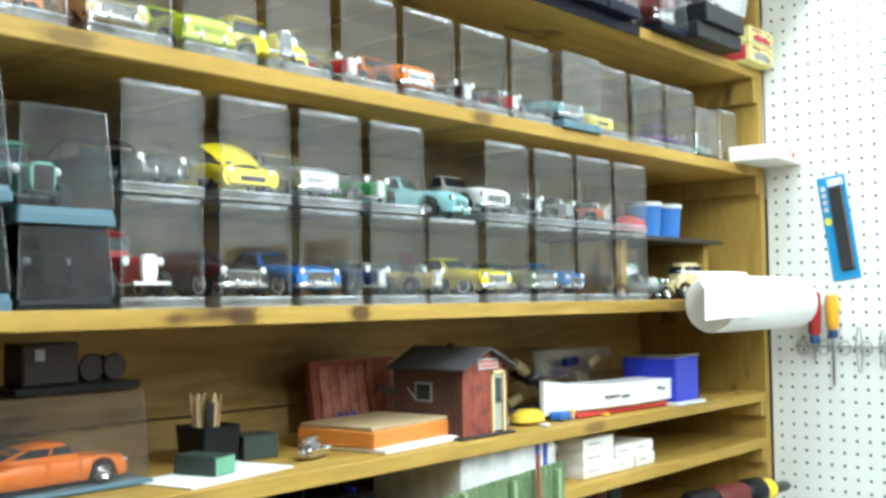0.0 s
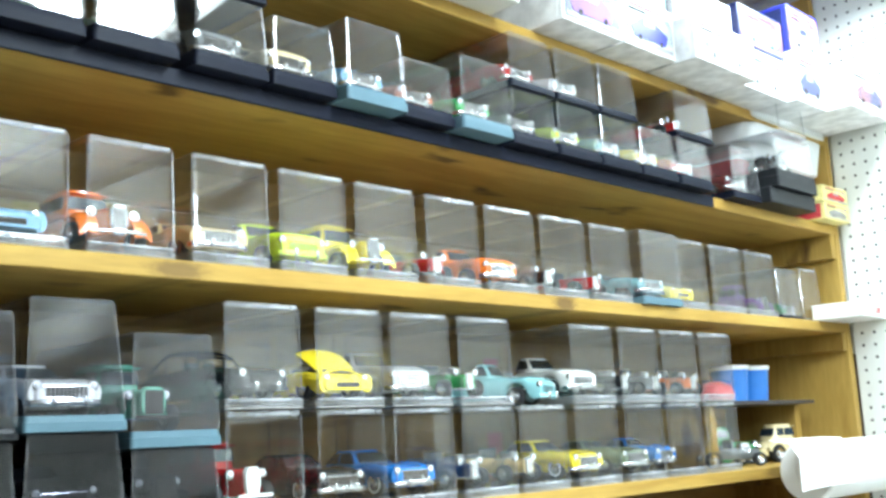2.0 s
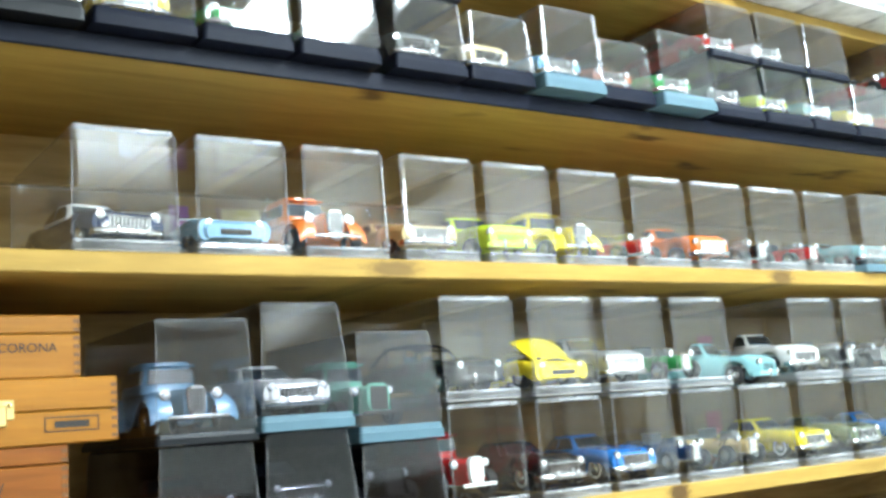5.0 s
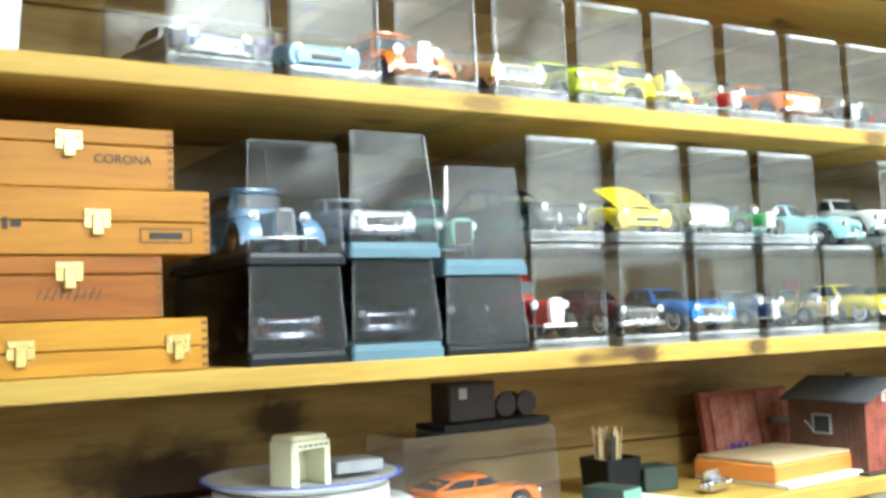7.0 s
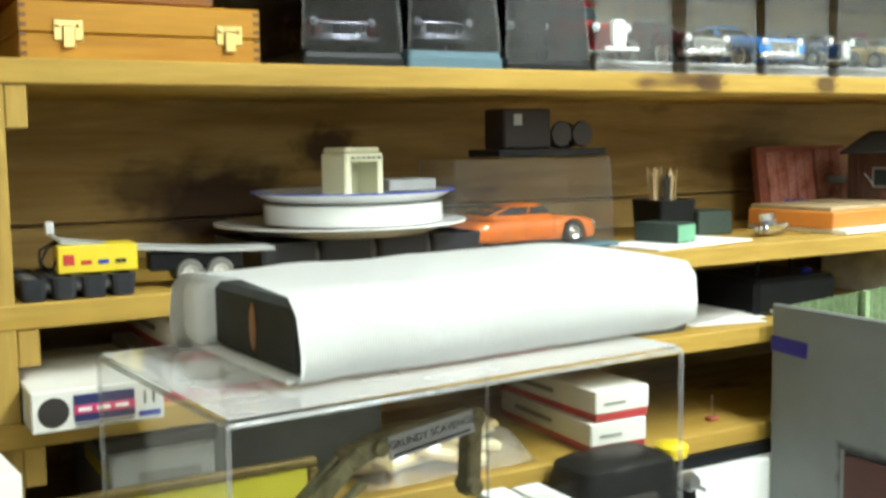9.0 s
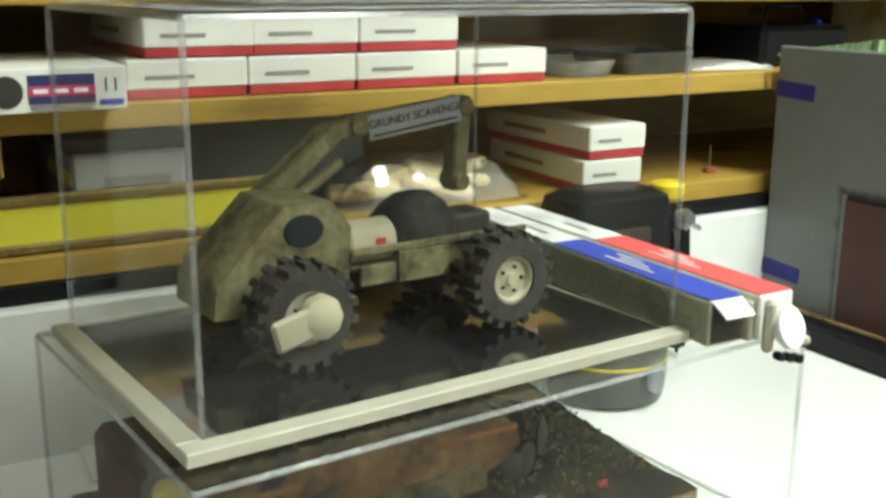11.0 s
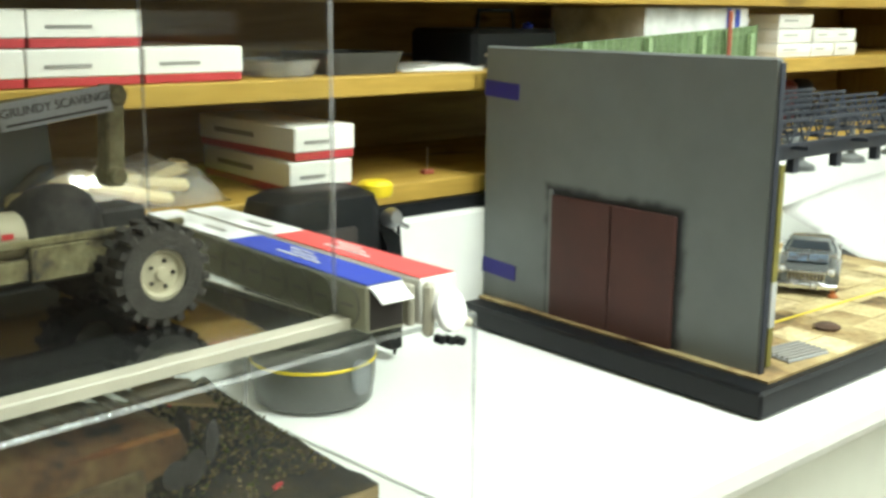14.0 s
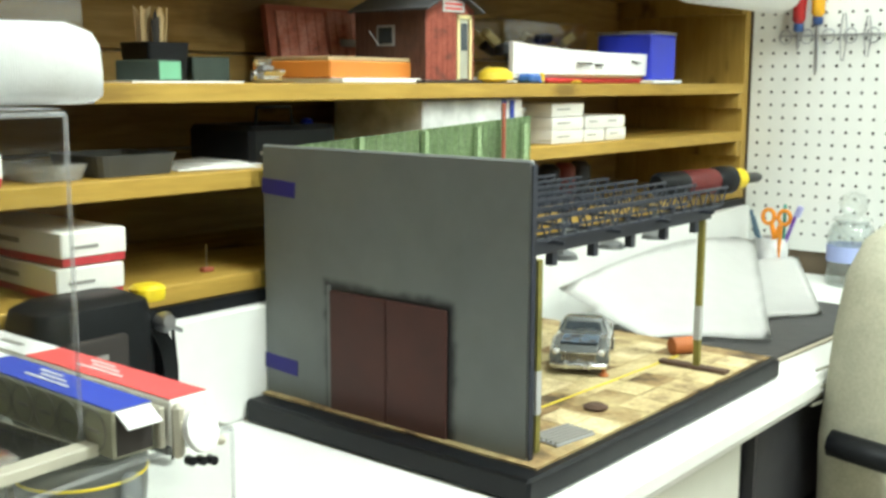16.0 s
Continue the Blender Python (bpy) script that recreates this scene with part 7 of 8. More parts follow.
def scavenger():
    """A scrap loader: sloped cab, four lugged wheels, a jointed boom with a name board."""
    hz = 1.0419
    c = thing("model_loader", pose(0.6855, -0.2363, hz, 0, 0, 4.6) @ Matrix.Scale(1.07, 4), "weathered tan scrap loader model with a jointed boom", "model vehicle")
    tan, dk = weathered("dusty_tan", (0.26, 0.24, 0.135), (0.16, 0.135, 0.065), (0.05, 0.045, 0.035), 28), mat("dark_iron", (0.05, 0.048, 0.045), 0.6, 0.2, var=0.3)
    hub = mat("hub_cream", (0.46, 0.42, 0.30), 0.6, var=0.25)
    for x, y, s in ((-0.086, -0.055, 1), (0.050, -0.055, 1), (-0.080, 0.030, -1), (0.050, 0.030, -1)):
        lugged(c, pose(x, y, 0.0300, 90 * s, 0, 0), 0.0297, 0.023, hub)
    part("axle_plate", shift(box(-0.028, 0.010, -0.009, 0.009, 0, 0.004, 0.002), pose(-0.082, -0.069, 0.0305, 90, 0, 0) @ pose(0, 0, 0, 0, 0, 14)), hub, c, "bare cream hub casting")
    part("hub_boss", lathe(bmesh.new(), [(0.013, 0), (0.012, 0.005), (0.007, 0.008)], 9, pose(-0.081, -0.067, 0.0305, 90, 0, 0)), hub, c, "", 2)
    part("chassis", box(-0.075, 0.082, -0.022, 0.020, 0.028, 0.042, 0.002), dk, c)
    bm = bmesh.new()
    prof = [(-0.124, 0.028), (-0.122, 0.046), (-0.082, 0.0855), (-0.052, 0.0855), (-0.040, 0.070), (-0.042, 0.036), (-0.07, 0.026)]
    solid(bm, [(x, y, z) for x, z in prof for y in (-0.030, 0.026)])
    cabp = part("cab", bm, tan, c, "sloped tan cab")
    part("porthole", lathe(bmesh.new(), [(0.0125, 0), (0.0115, 0.0012), (0.002, 0.0014)], 20, Matrix.Translation((-0.070, -0.0302, 0.071)) @ pose(0, 0, 0, 90, 0, 0) @ Matrix.Diagonal((1.0, 0.75, 1, 1))), GLASSD, cabp, "round dark window", 2)
    for i in range(5):
        part("panel_line", box(-0.105 + 0.012 * i, -0.102 + 0.012 * i, -0.0306, -0.0298, 0.034, 0.036), INKD, cabp)
    part("tank", lathe(bmesh.new(), [(0.011, -0.016), (0.013, -0.014), (0.013, 0.014), (0.011, 0.016)], 18, pose(-0.025, -0.018, 0.0575, 0, 90, 0)), hub, c, "cream drum tank", 2)
    part("tank_mark", box(-0.024, -0.018, -0.0316, -0.0306, 0.058, 0.061), INKR, c)
    part("bed_floor", box(-0.040, 0.082, -0.030, 0.026, 0.0425, 0.0455, 0.001), tan, c)
    part("bed_side", box(0.012, 0.080, -0.0315, -0.0295, 0.038, 0.052, 0.0008), tan, c)
    part("side_box", box(-0.036, -0.012, -0.034, -0.030, 0.034, 0.046, 0.001), tan, c)
    bm = bmesh.new()
    rows = []
    for j, (r, z) in enumerate(((0.026, 0.0), (0.030, 0.008), (0.028, 0.018), (0.022, 0.027), (0.012, 0.033), (0.003, 0.035))):
        rows.append([((r + 0.004 * noise.noise(Vector((math.cos(a) * 2, math.sin(a) * 2, j * 0.7)))) * math.cos(a), 0.8 * r * math.sin(a), z) for a in [2 * math.pi * k / 18 for k in range(18)]])
    part("load", shift(rings(bm, rows), pose(0.018, -0.004, 0.0458)), weathered("tarpaulin", (0.06, 0.055, 0.05), (0.035, 0.032, 0.03), (0.015, 0.014, 0.014), 40, 0.9), c, "lumpy dark tarpaulin load", 2)
    part("side_panel", box(-0.011, 0.025, -0.0345, -0.0318, 0.033, 0.0522, 0.0008), tan, c, "flat tan side panel")
    for q in ((-0.008, 0.0355), (0.022, 0.0355), (-0.008, 0.0500), (0.022, 0.0500)):
        part("rivet", lathe(bmesh.new(), [(0.0009, 0), (0.0006, 0.0006)], 6, pose(q[0], -0.0345, q[1], 90, 0, 0)), dk, c)
    part("bed_rail", box(-0.042, 0.084, -0.0345, -0.0318, 0.0525, 0.0570, 0.0008), tan, c)
    part("winch", box(0.040, 0.070, -0.016, 0.012, 0.0458, 0.064, 0.002), dk, c)
    bj = [(-0.119, 0.056), (-0.042, 0.116), (-0.024, 0.1205), (0.049, 0.1275), (0.0465, 0.082)]
    for i, (a, b) in enumerate(zip(bj, bj[1:])):
        v = Vector((b[0] - a[0], 0, b[1] - a[1]))
        ang = -math.degrees(math.atan2(v.z, v.x))
        for q in ((-0.0145, -0.0035) if i == 0 else (-0.008,)):
            w = 0.0028 if i == 0 else 0.0065
            bm = box(-0.006, v.length + 0.006, -w, w, -0.0055, 0.0055, 0.0012)
            part("boom_arm", shift(bm, pose(a[0], q, a[1], 0, ang, 0)), tan, c)
        part("pivot", lathe(bmesh.new(), [(0.0045, -0.010), (0.0055, -0.009), (0.0055, 0.009), (0.0045, 0.010)], 12, pose(b[0], -0.008, b[1], 90, 0, 0)), tan, c, "", 2)
    bm = bmesh.new()
    rod(bm, (-0.108, -0.018, 0.058), (-0.038, -0.018, 0.102), 0.003, 8)
    part("ram", bm, tan, c)
    bm = bmesh.new()
    rod(bm, (-0.108, 0.003, 0.064), (-0.028, 0.003, 0.114), 0.0028, 8)
    part("ram", bm, dk, c)
    bo = part("name_board", shift(box(-0.032, 0.032, -0.0006, 0.0006, -0.0072, 0.0076), pose(0.0128, -0.0165, 0.1228, 0, -7, 0)), PGR, c, "grey lettered name board")
    writing("board_text", "GRUNDY SCAVENGE", 0.0068, INKD, pose(0.0128, -0.0173, 0.1246, 0, -7, 0) @ pose(0, 0, 0, 90, 0, 0), bo, 0.0002)
    part("board_line", shift(box(-0.029, 0.029, -0.0004, 0.0004, -0.0006, 0.0006), pose(0.0130, -0.0173, 0.1182, 0, -7, 0)), INKD, bo)
    for s in (-1, 1):
        bm = bmesh.new()
        rod(bm, (0.0465, -0.008, 0.081), (0.0465 + s * 0.008, -0.008, 0.066), 0.0035, 8, 0.002)
        part("grab_jaw", bm, dk, c)
    bm = bmesh.new()
    rod(bm, (0.078, -0.028, 0.052), (0.098, -0.030, 0.062), 0.0012, 6)
    part("handrail", bm, tan, c)
    for ax_ in (-0.086, 0.050):
        bm = bmesh.new()
        rod(bm, (ax_, -0.050, 0.0300), (ax_, 0.026, 0.0300), 0.005, 10)
        part("axle", bm, dk, c, "", 2)
    # the boom is set behind the cab, at the far side of the chassis
    back = Matrix.Translation((0.0356, 0.0197, 0.1179)) @ Matrix.Scale(1.085, 4) @ Matrix.Translation((-0.0128, 0.0165, -0.1228))
    for ch in c.children:
        kind = ch.name.split(".")[0]
        if kind in ("boom_arm", "pivot", "ram", "name_board", "grab_jaw"):
            ch.matrix_local = back @ ch.matrix_local
        elif kind not in ("wheel", "axle", "axle_plate", "hub_boss"):
            ch.matrix_local = Matrix.Translation((0, 0, -0.003)) @ ch.matrix_local
    return c


scavenger()


def wreck_diorama():
    d = thing("wreck_diorama", BM @ pose(0.004, 0.004, COUNTER + 0.0045), "dark scrapyard diorama on a wooden base", "diorama")
    part("base", box(-0.014, 0.352, 0, 0.21, 0, 0.028, 0.001), pine("base_wood", (0.34, 0.26, 0.13), (0.26, 0.185, 0.085), 0, False), d, "bare wood base")
    bm = bmesh.new()
    nx, ny = 44, 26
    rows = []
    for j in range(ny + 1):
        row = []
        for i in range(nx + 1):
            x, y = 0.366 * i / nx - 0.014, 0.21 * j / ny
            hgt = 0.0284 + 0.022 * (y / 0.21) ** 1.5 * (0.4 + 0.6 * i / nx) + 0.006 * max(noise.noise(Vector((x * 40, y * 40, 0.3))), -0.2)
            row.append((x, y, max(0.0283, hgt)))
        rows.append(row)
    rings(bm, rows, cap=False, closed=False)
    part("terrain", bm, weathered("dark_earth", (0.060, 0.046, 0.024), (0.022, 0.021, 0.020), (0.011, 0.009, 0.007), 30, 0.95), d, "dark muddy ground", True)
    rust, dk = weathered("rusty_hull", (0.21, 0.135, 0.05), (0.13, 0.06, 0.02), (0.016, 0.011, 0.008), 24), mat("dark_iron", (0.05, 0.048, 0.045))
    bm = bmesh.new()
    rows = []
    for x, w, z0, z1 in ((0.008, 0.020, 0.052, 0.070), (0.016, 0.030, 0.046, 0.082), (0.04, 0.036, 0.042, 0.096), (0.09, 0.038, 0.042, 0.102), (0.15, 0.038, 0.042, 0.102), (0.20, 0.036, 0.044, 0.098), (0.232, 0.030, 0.050, 0.088), (0.25, 0.020, 0.056, 0.074)):
        m_, r = (z0 + z1) / 2, (z1 - z0) / 2
        rows.append([(x, 0.09 + w * math.copysign(abs(math.cos(a)) ** 0.6, math.cos(a)), m_ + r * math.copysign(abs(math.sin(a)) ** 0.6, math.sin(a))) for a in [2 * math.pi * k / 20 for k in range(20)]])
    part("wreck_hull", rings(bm, rows), rust, d, "rusty streamlined wreck body", 2)
    part("hull_rail", box(0.03, 0.235, 0.0535, 0.057, 0.082, 0.086, 0.001), weathered("orange_rust", (0.30, 0.13, 0.035), (0.20, 0.07, 0.02), (0.05, 0.03, 0.02), 40), d, "orange rusty side rail")
    part("hull_skirt", box(0.05, 0.21, 0.0525, 0.0555, 0.046, 0.066, 0.001), weathered("faded_olive", (0.20, 0.16, 0.08), (0.13, 0.09, 0.04), (0.03, 0.02, 0.014), 30), d, "faded side skirt")
    for k in range(13):
        part("roof_rib", box(0.036 + 0.015 * k, 0.042 + 0.015 * k, 0.062, 0.116, 0.1005, 0.1045, 0.001), rust, d)
    for x in (0.07, 0.165):
        w_ = part("wreck_wheel", lathe(bmesh.new(), [(0.008, -0.006), (0.0135, -0.006), (0.0155, -0.003), (0.0155, 0.003), (0.0135, 0.006), (0.008, 0.006)], 20, pose(x, 0.049, 0.045, 90, 0, 0), False), mat("dusty_tyre", (0.07, 0.062, 0.05), 0.9, var=0.3), d, "", 2)
        part("rim", lathe(bmesh.new(), [(0.0085, -0.004), (0.0085, 0.004), (0.006, 0.002), (0.003, 0.004), (0.001, 0.0045)], 14, pose(x, 0.049, 0.045, 90, 0, 0)), rust, w_, "", 2)
    part("side_tank", box(0.000, 0.034, 0.10, 0.20, 0.036, 0.090, 0.006), weathered("maroon_rust", (0.09, 0.03, 0.03), (0.05, 0.02, 0.02), (0.02, 0.012, 0.012), 25), d, "dark maroon tank")
    part("yellow_lamp", lathe(bmesh.new(), [(0.002, 0), (0.008, 0.006), (0.010, 0.016), (0.006, 0.024), (0.001, 0.026)], 14, pose(0.016, 0.085, 0.070, 0, -25, 0)), mat("old_yellow", (0.45, 0.33, 0.03), 0.6, var=0.3), d, "worn yellow lamp shell", 2)
    for k in range(5):
        part("gear", lathe(bmesh.new(), [(0.006 + 0.002 * (k % 3), -0.003), (0.010 + 0.002 * (k % 3), 0), (0.006, 0.003)], 12, pose(0.235 + 0.016 * (k % 3), 0.06 + 0.004 * k, 0.052 + 0.012 * (k // 2), 90, 0, 20 * k)), dk, d, "", 2)
    part("scoop", shift(box(-0.028, 0.028, -0.02, 0.02, -0.001, 0.001), pose(0.255, 0.10, 0.093, 12, 18, 0)), mat("tan_sheet", (0.30, 0.2, 0.09), 0.7, var=0.3), d, "tan metal scoop")
    bm = bmesh.new()
    rod(bm, (0.03, 0.012, 0.040), (0.23, 0.020, 0.046), 0.0042, 10)
    part("drain_pipe", bm, mat("pipe_grey", (0.14, 0.15, 0.15), 0.6, var=0.2), d, "fallen grey pipe")
    rnd = random.Random(12)
    moss = [mat("moss_green", (0.11, 0.13, 0.035), 0.95, var=0.4), mat("moss_dark", (0.15, 0.125, 0.06), 0.95, var=0.4), mat("straw", (0.26, 0.20, 0.09), 0.9, var=0.3)]
    for k in range(3):
        bm = bmesh.new()
        for i in range(1100):
            x, y = rnd.uniform(0.2, 0.348), rnd.uniform(0.03, 0.206)
            if rnd.random() > (y / 0.21) * 1.1 or x + y * 0.5 < 0.26:
                continue
            z, s = 0.029 + 0.022 * (y / 0.21) ** 1.5, rnd.uniform(0.0008, 0.0023)
            o = Vector((x, y, z + s * rnd.uniform(0, 2.2)))
            solid(bm, [o + Vector([rnd.uniform(-s, s) for _ in range(3)]) for _ in range(6)])
        part("scrub", bm, moss[k], d)["kind"] = "stuff"
    for i in range(26):
        s = rnd.uniform(0.003, 0.009)
        x, y = rnd.uniform(0.01, 0.34), rnd.uniform(0.02, 0.19)
        bm = bmesh.new()
        solid(bm, [Vector([rnd.uniform(-s, s) for _ in range(3)]) for _ in range(9)])
        part("rubble", shift(bm, pose(x, y, 0.031 + 0.02 * (y / 0.21) ** 1.5)), (dk, rust, INKR)[i % 3] if i % 7 else INKR, d)
    bm = bmesh.new()
    for i in range(9):
        rod(bm, (0.29, 0.17, 0.05), (0.29 + rnd.uniform(-0.03, 0.03), 0.17 + rnd.uniform(-0.02, 0.02), 0.085 + rnd.uniform(-0.01, 0.02)), 0.0006, 4)
    part("dead_bush", bm, mat("twig", (0.06, 0.04, 0.02), 0.9), d, "bare twigs")
    return d


wreck_diorama()
pencil = thing("wood_strip", BM @ pose(0.24, -0.053, COUNTER + 0.0045, 0, 0, 3), "thin pale wooden strip with dark edge", "wood strip")
part("strip", box(0, 0.19, -0.004, 0.004, 0, 0.004, 0.0008), mat("pale_strip", (0.62, 0.60, 0.52), 0.6, var=0.1), pencil)


def ribbed_cloth():
    """White knitted cotton: narrow ribs across the length and a soft uneven nap."""
    m, nt, b = nodes_of("ribbed_cotton")
    L, N = nt.links, nt.nodes
    tc, wv, no, ad, bp = (N.new(k) for k in ("ShaderNodeTexCoord", "ShaderNodeTexWave", "ShaderNodeTexNoise", "ShaderNodeMath", "ShaderNodeBump"))
    wv.inputs["Scale"].default_value, wv.inputs["Distortion"].default_value, wv.inputs["Detail"].default_value, wv.inputs["Detail Scale"].default_value = 190, 2.0, 2, 0.8
    no.inputs["Scale"].default_value, no.inputs["Detail"].default_value = 70, 6
    L.new(tc.outputs["Object"], wv.inputs["Vector"])
    L.new(tc.outputs["Object"], no.inputs["Vector"])
    ad.operation = "MULTIPLY_ADD"
    ad.inputs[1].default_value = 0.13
    L.new(wv.outputs["Fac"], ad.inputs[0])
    L.new(no.outputs["Fac"], ad.inputs[2])
    L.new(ad.outputs[0], bp.inputs["Height"])
    bp.inputs["Strength"].default_value, bp.inputs["Distance"].default_value = 0.6, 0.0015
    L.new(bp.outputs[0], b.inputs["Normal"])
    b.inputs["Base Color"].default_value, b.inputs["Roughness"].default_value = (0.88, 0.89, 0.88, 1), 0.95
    return m


def towel_wrapped():
    """A black book-like box wrapped in a folded white shop towel."""
    t = thing("wrapped_case", pose(0.562, -0.338, 1.2468, 0, 0, 4.0), "black case wrapped in a white cloth towel", "case")
    part("case", box(0.010, 0.27, 0.002, 0.127, 0.0045, 0.0465, 0.004), mat("black_cloth_case", (0.006, 0.010, 0.009), 0.5, var=0.2), t, "black case end")
    part("emblem", lathe(bmesh.new(), [(0.008, 0), (0.007, 0.0008), (0.001, 0.001)], 8, Matrix.Translation((0.0098, 0.064, 0.025)) @ pose(0, 0, 0, 0, -90, 0) @ Matrix.Diagonal((1.9, 0.55, 1, 1))), mat("gilt_emblem", (0.42, 0.2, 0.08), 0.4, 0.3), t, "small gold emblem")
    bm = bmesh.new()
    n = 26
    prof = [(0.004 + 0.003, 0.0), (-0.004, 0.006), (-0.006, 0.02), (-0.004, 0.040), (0.006, 0.0505), (0.03, 0.052), (0.08, 0.0535), (0.125, 0.0525), (0.152, 0.050), (0.162, 0.040), (0.165, 0.02), (0.163, 0.005), (0.155, 0.0)]
    rows = []
    for i in range(n + 1):
        u = i / n
        row = []
        for k, (y, z) in enumerate(prof):
            x = -0.002 + 0.326 * u
            if i == 0:
                x += (0.011, 0.010, 0.009, 0.008, 0.008, 0.006, 0.009, 0.005, 0.000, -0.003, -0.005, -0.004, -0.002)[k]
            wv = 0.0022 * noise.noise(Vector((u * 7, k * 0.45, 1.3)))
            end = 1.0 - 0.10 * max(0, (u - 0.93) / 0.07)
            row.append((x, 0.08 + (y - 0.08) * end + wv, max(0, z * end + wv * (z > 0.01))))
        rows.append(row)
    rings(bm, rows, cap=False, closed=False)
    bm.faces.new([v for v in bm.verts][-len(prof):])
    bmesh.ops.solidify(bm, geom=bm.faces[:], thickness=-0.002)
    cloth = ribbed_cloth()
    fold = bmesh.new()
    rings(fold, [[(x, 0.143 + 0.0185 * sc * math.copysign(abs(math.cos(a)) ** 0.55, math.cos(a)), 0.0255 + 0.0225 * sc * math.copysign(abs(math.sin(a)) ** 0.55, math.sin(a))) for a in [2 * math.pi * k / 20 for k in range(20)]] for x, sc in ((-0.001, 0.55), (0.001, 0.85), (0.005, 0.98), (0.10, 1.0))])
    part("folded_edge", fold, cloth, t, "thick folded towel edge", 2)
    part("underside", box(0.004, 0.30, 0.006, 0.156, 0.0004, 0.0042, 0.0015), cloth, t, "towel layer under the case")
    part("towel", bm, cloth, t, "white ribbed cloth towel", True)
    return t


towel_wrapped()


def long_cartons():
    """Two long slim cartons lying across the boxes, with plastic cutters at their ends."""
    olive, coral = mat("olive_card", (0.36, 0.36, 0.27), 0.6, var=0.1), mat("print_coral", (0.72, 0.10, 0.10), 0.5, var=0.08)
    blue = thing("long_carton", pose(0.8335, -0.385, 1.0391, 0, 0, -0.3), "long slim blue and white carton with round printed seals", "carton", "long cartons")
    red = thing("long_carton", pose(0.8695, -0.391, 1.0391, 0, 0, 0.4), "long slim red and white carton", "carton", "long cartons")
    for b, w, side, col in ((blue, 0.029, olive, INKB), (red, 0.030, CARDW, coral)):
        part("carton", box(0, w, 0, 0.30, 0, 0.0295, 0.0012), side, b)
        part("top_print", box(0.001, w - 0.001, 0.001, 0.168, 0.0297, 0.0303), col, b, "coloured top print")
        part("top_print", box(0.001, w - 0.001, 0.1685, 0.299, 0.0297, 0.0303), PW_, b, "white top print")
        for i in range(3):
            part("print_bar", box(w * 0.34 + 0.0055 * i, w * 0.34 + 0.0022 + 0.0055 * i, 0.066 + 0.012 * i, 0.118 - 0.010 * (i % 2), 0.0304, 0.0308), PW_, b)
        part("print_bar", box(w * 0.42, w * 0.58, 0.195, 0.225, 0.0304, 0.0308), INKG, b)
    for i in range(7):
        part("seal", lathe(bmesh.new(), [(0.0130, 0), (0.0130, 0.0006), (0.0123, 0.0006), (0.0123, 0)], 28, pose(-0.0002, 0.020 + 0.0275 * i, 0.0147, 0, -90, 0), cap=False), INKG, blue, "printed round seal")
        part("print_bar", box(-0.0008, -0.0001, 0.014 + 0.0275 * i, 0.026 + 0.0275 * i, 0.0138, 0.0156), INKG, blue)
    # closed end; the dark panel paints the shade inside an opening
    part("dark_end", box(0.002, 0.027, -0.0006, 0.0002, 0.002, 0.0275), INKD, blue, "dark panel painted as the carton's shaded opening")
    part("flap", shift(box(0.002, 0.026, -0.015, 0, 0, 0.001), pose(0, 0, 0.0285, 32, 0, 0)), PW_, blue, "lifted white flap")
    part("end_strip", box(0.0293, 0.0345, -0.004, 0.20, 0.0, 0.026, 0.001), CREAMB, blue, "pale card strip")
    k = part("end_cutter", lathe(bmesh.new(), [(0.012, -0.002), (0.0138, 0), (0.0138, 0.004), (0.011, 0.006)], 20, pose(0.011, -0.0135, 0.011, 70, 0, 12)), PW_, red, "round white plastic end piece", 2)
    part("bracket", box(-0.006, 0.002, -0.014, -0.007, -0.004, 0.030, 0.0025), CREAMB, red, "cream plastic bracket")
    part("bracket", shift(box(-0.014, 0.014, -0.003, 0.003, -0.003, 0.003, 0.002), pose(0.016, -0.016, 0.006, 0, 25, 0)), CREAMB, red, "cream plastic bracket")
    for i in range(3):
        part("peg", lathe(bmesh.new(), [(0.003, 0), (0.003, 0.006)], 8, pose(0.000 + 0.008 * i, -0.016, -0.004 - 0.002 * i, 90, 0, 0)), BLACKP, k)


long_cartons()


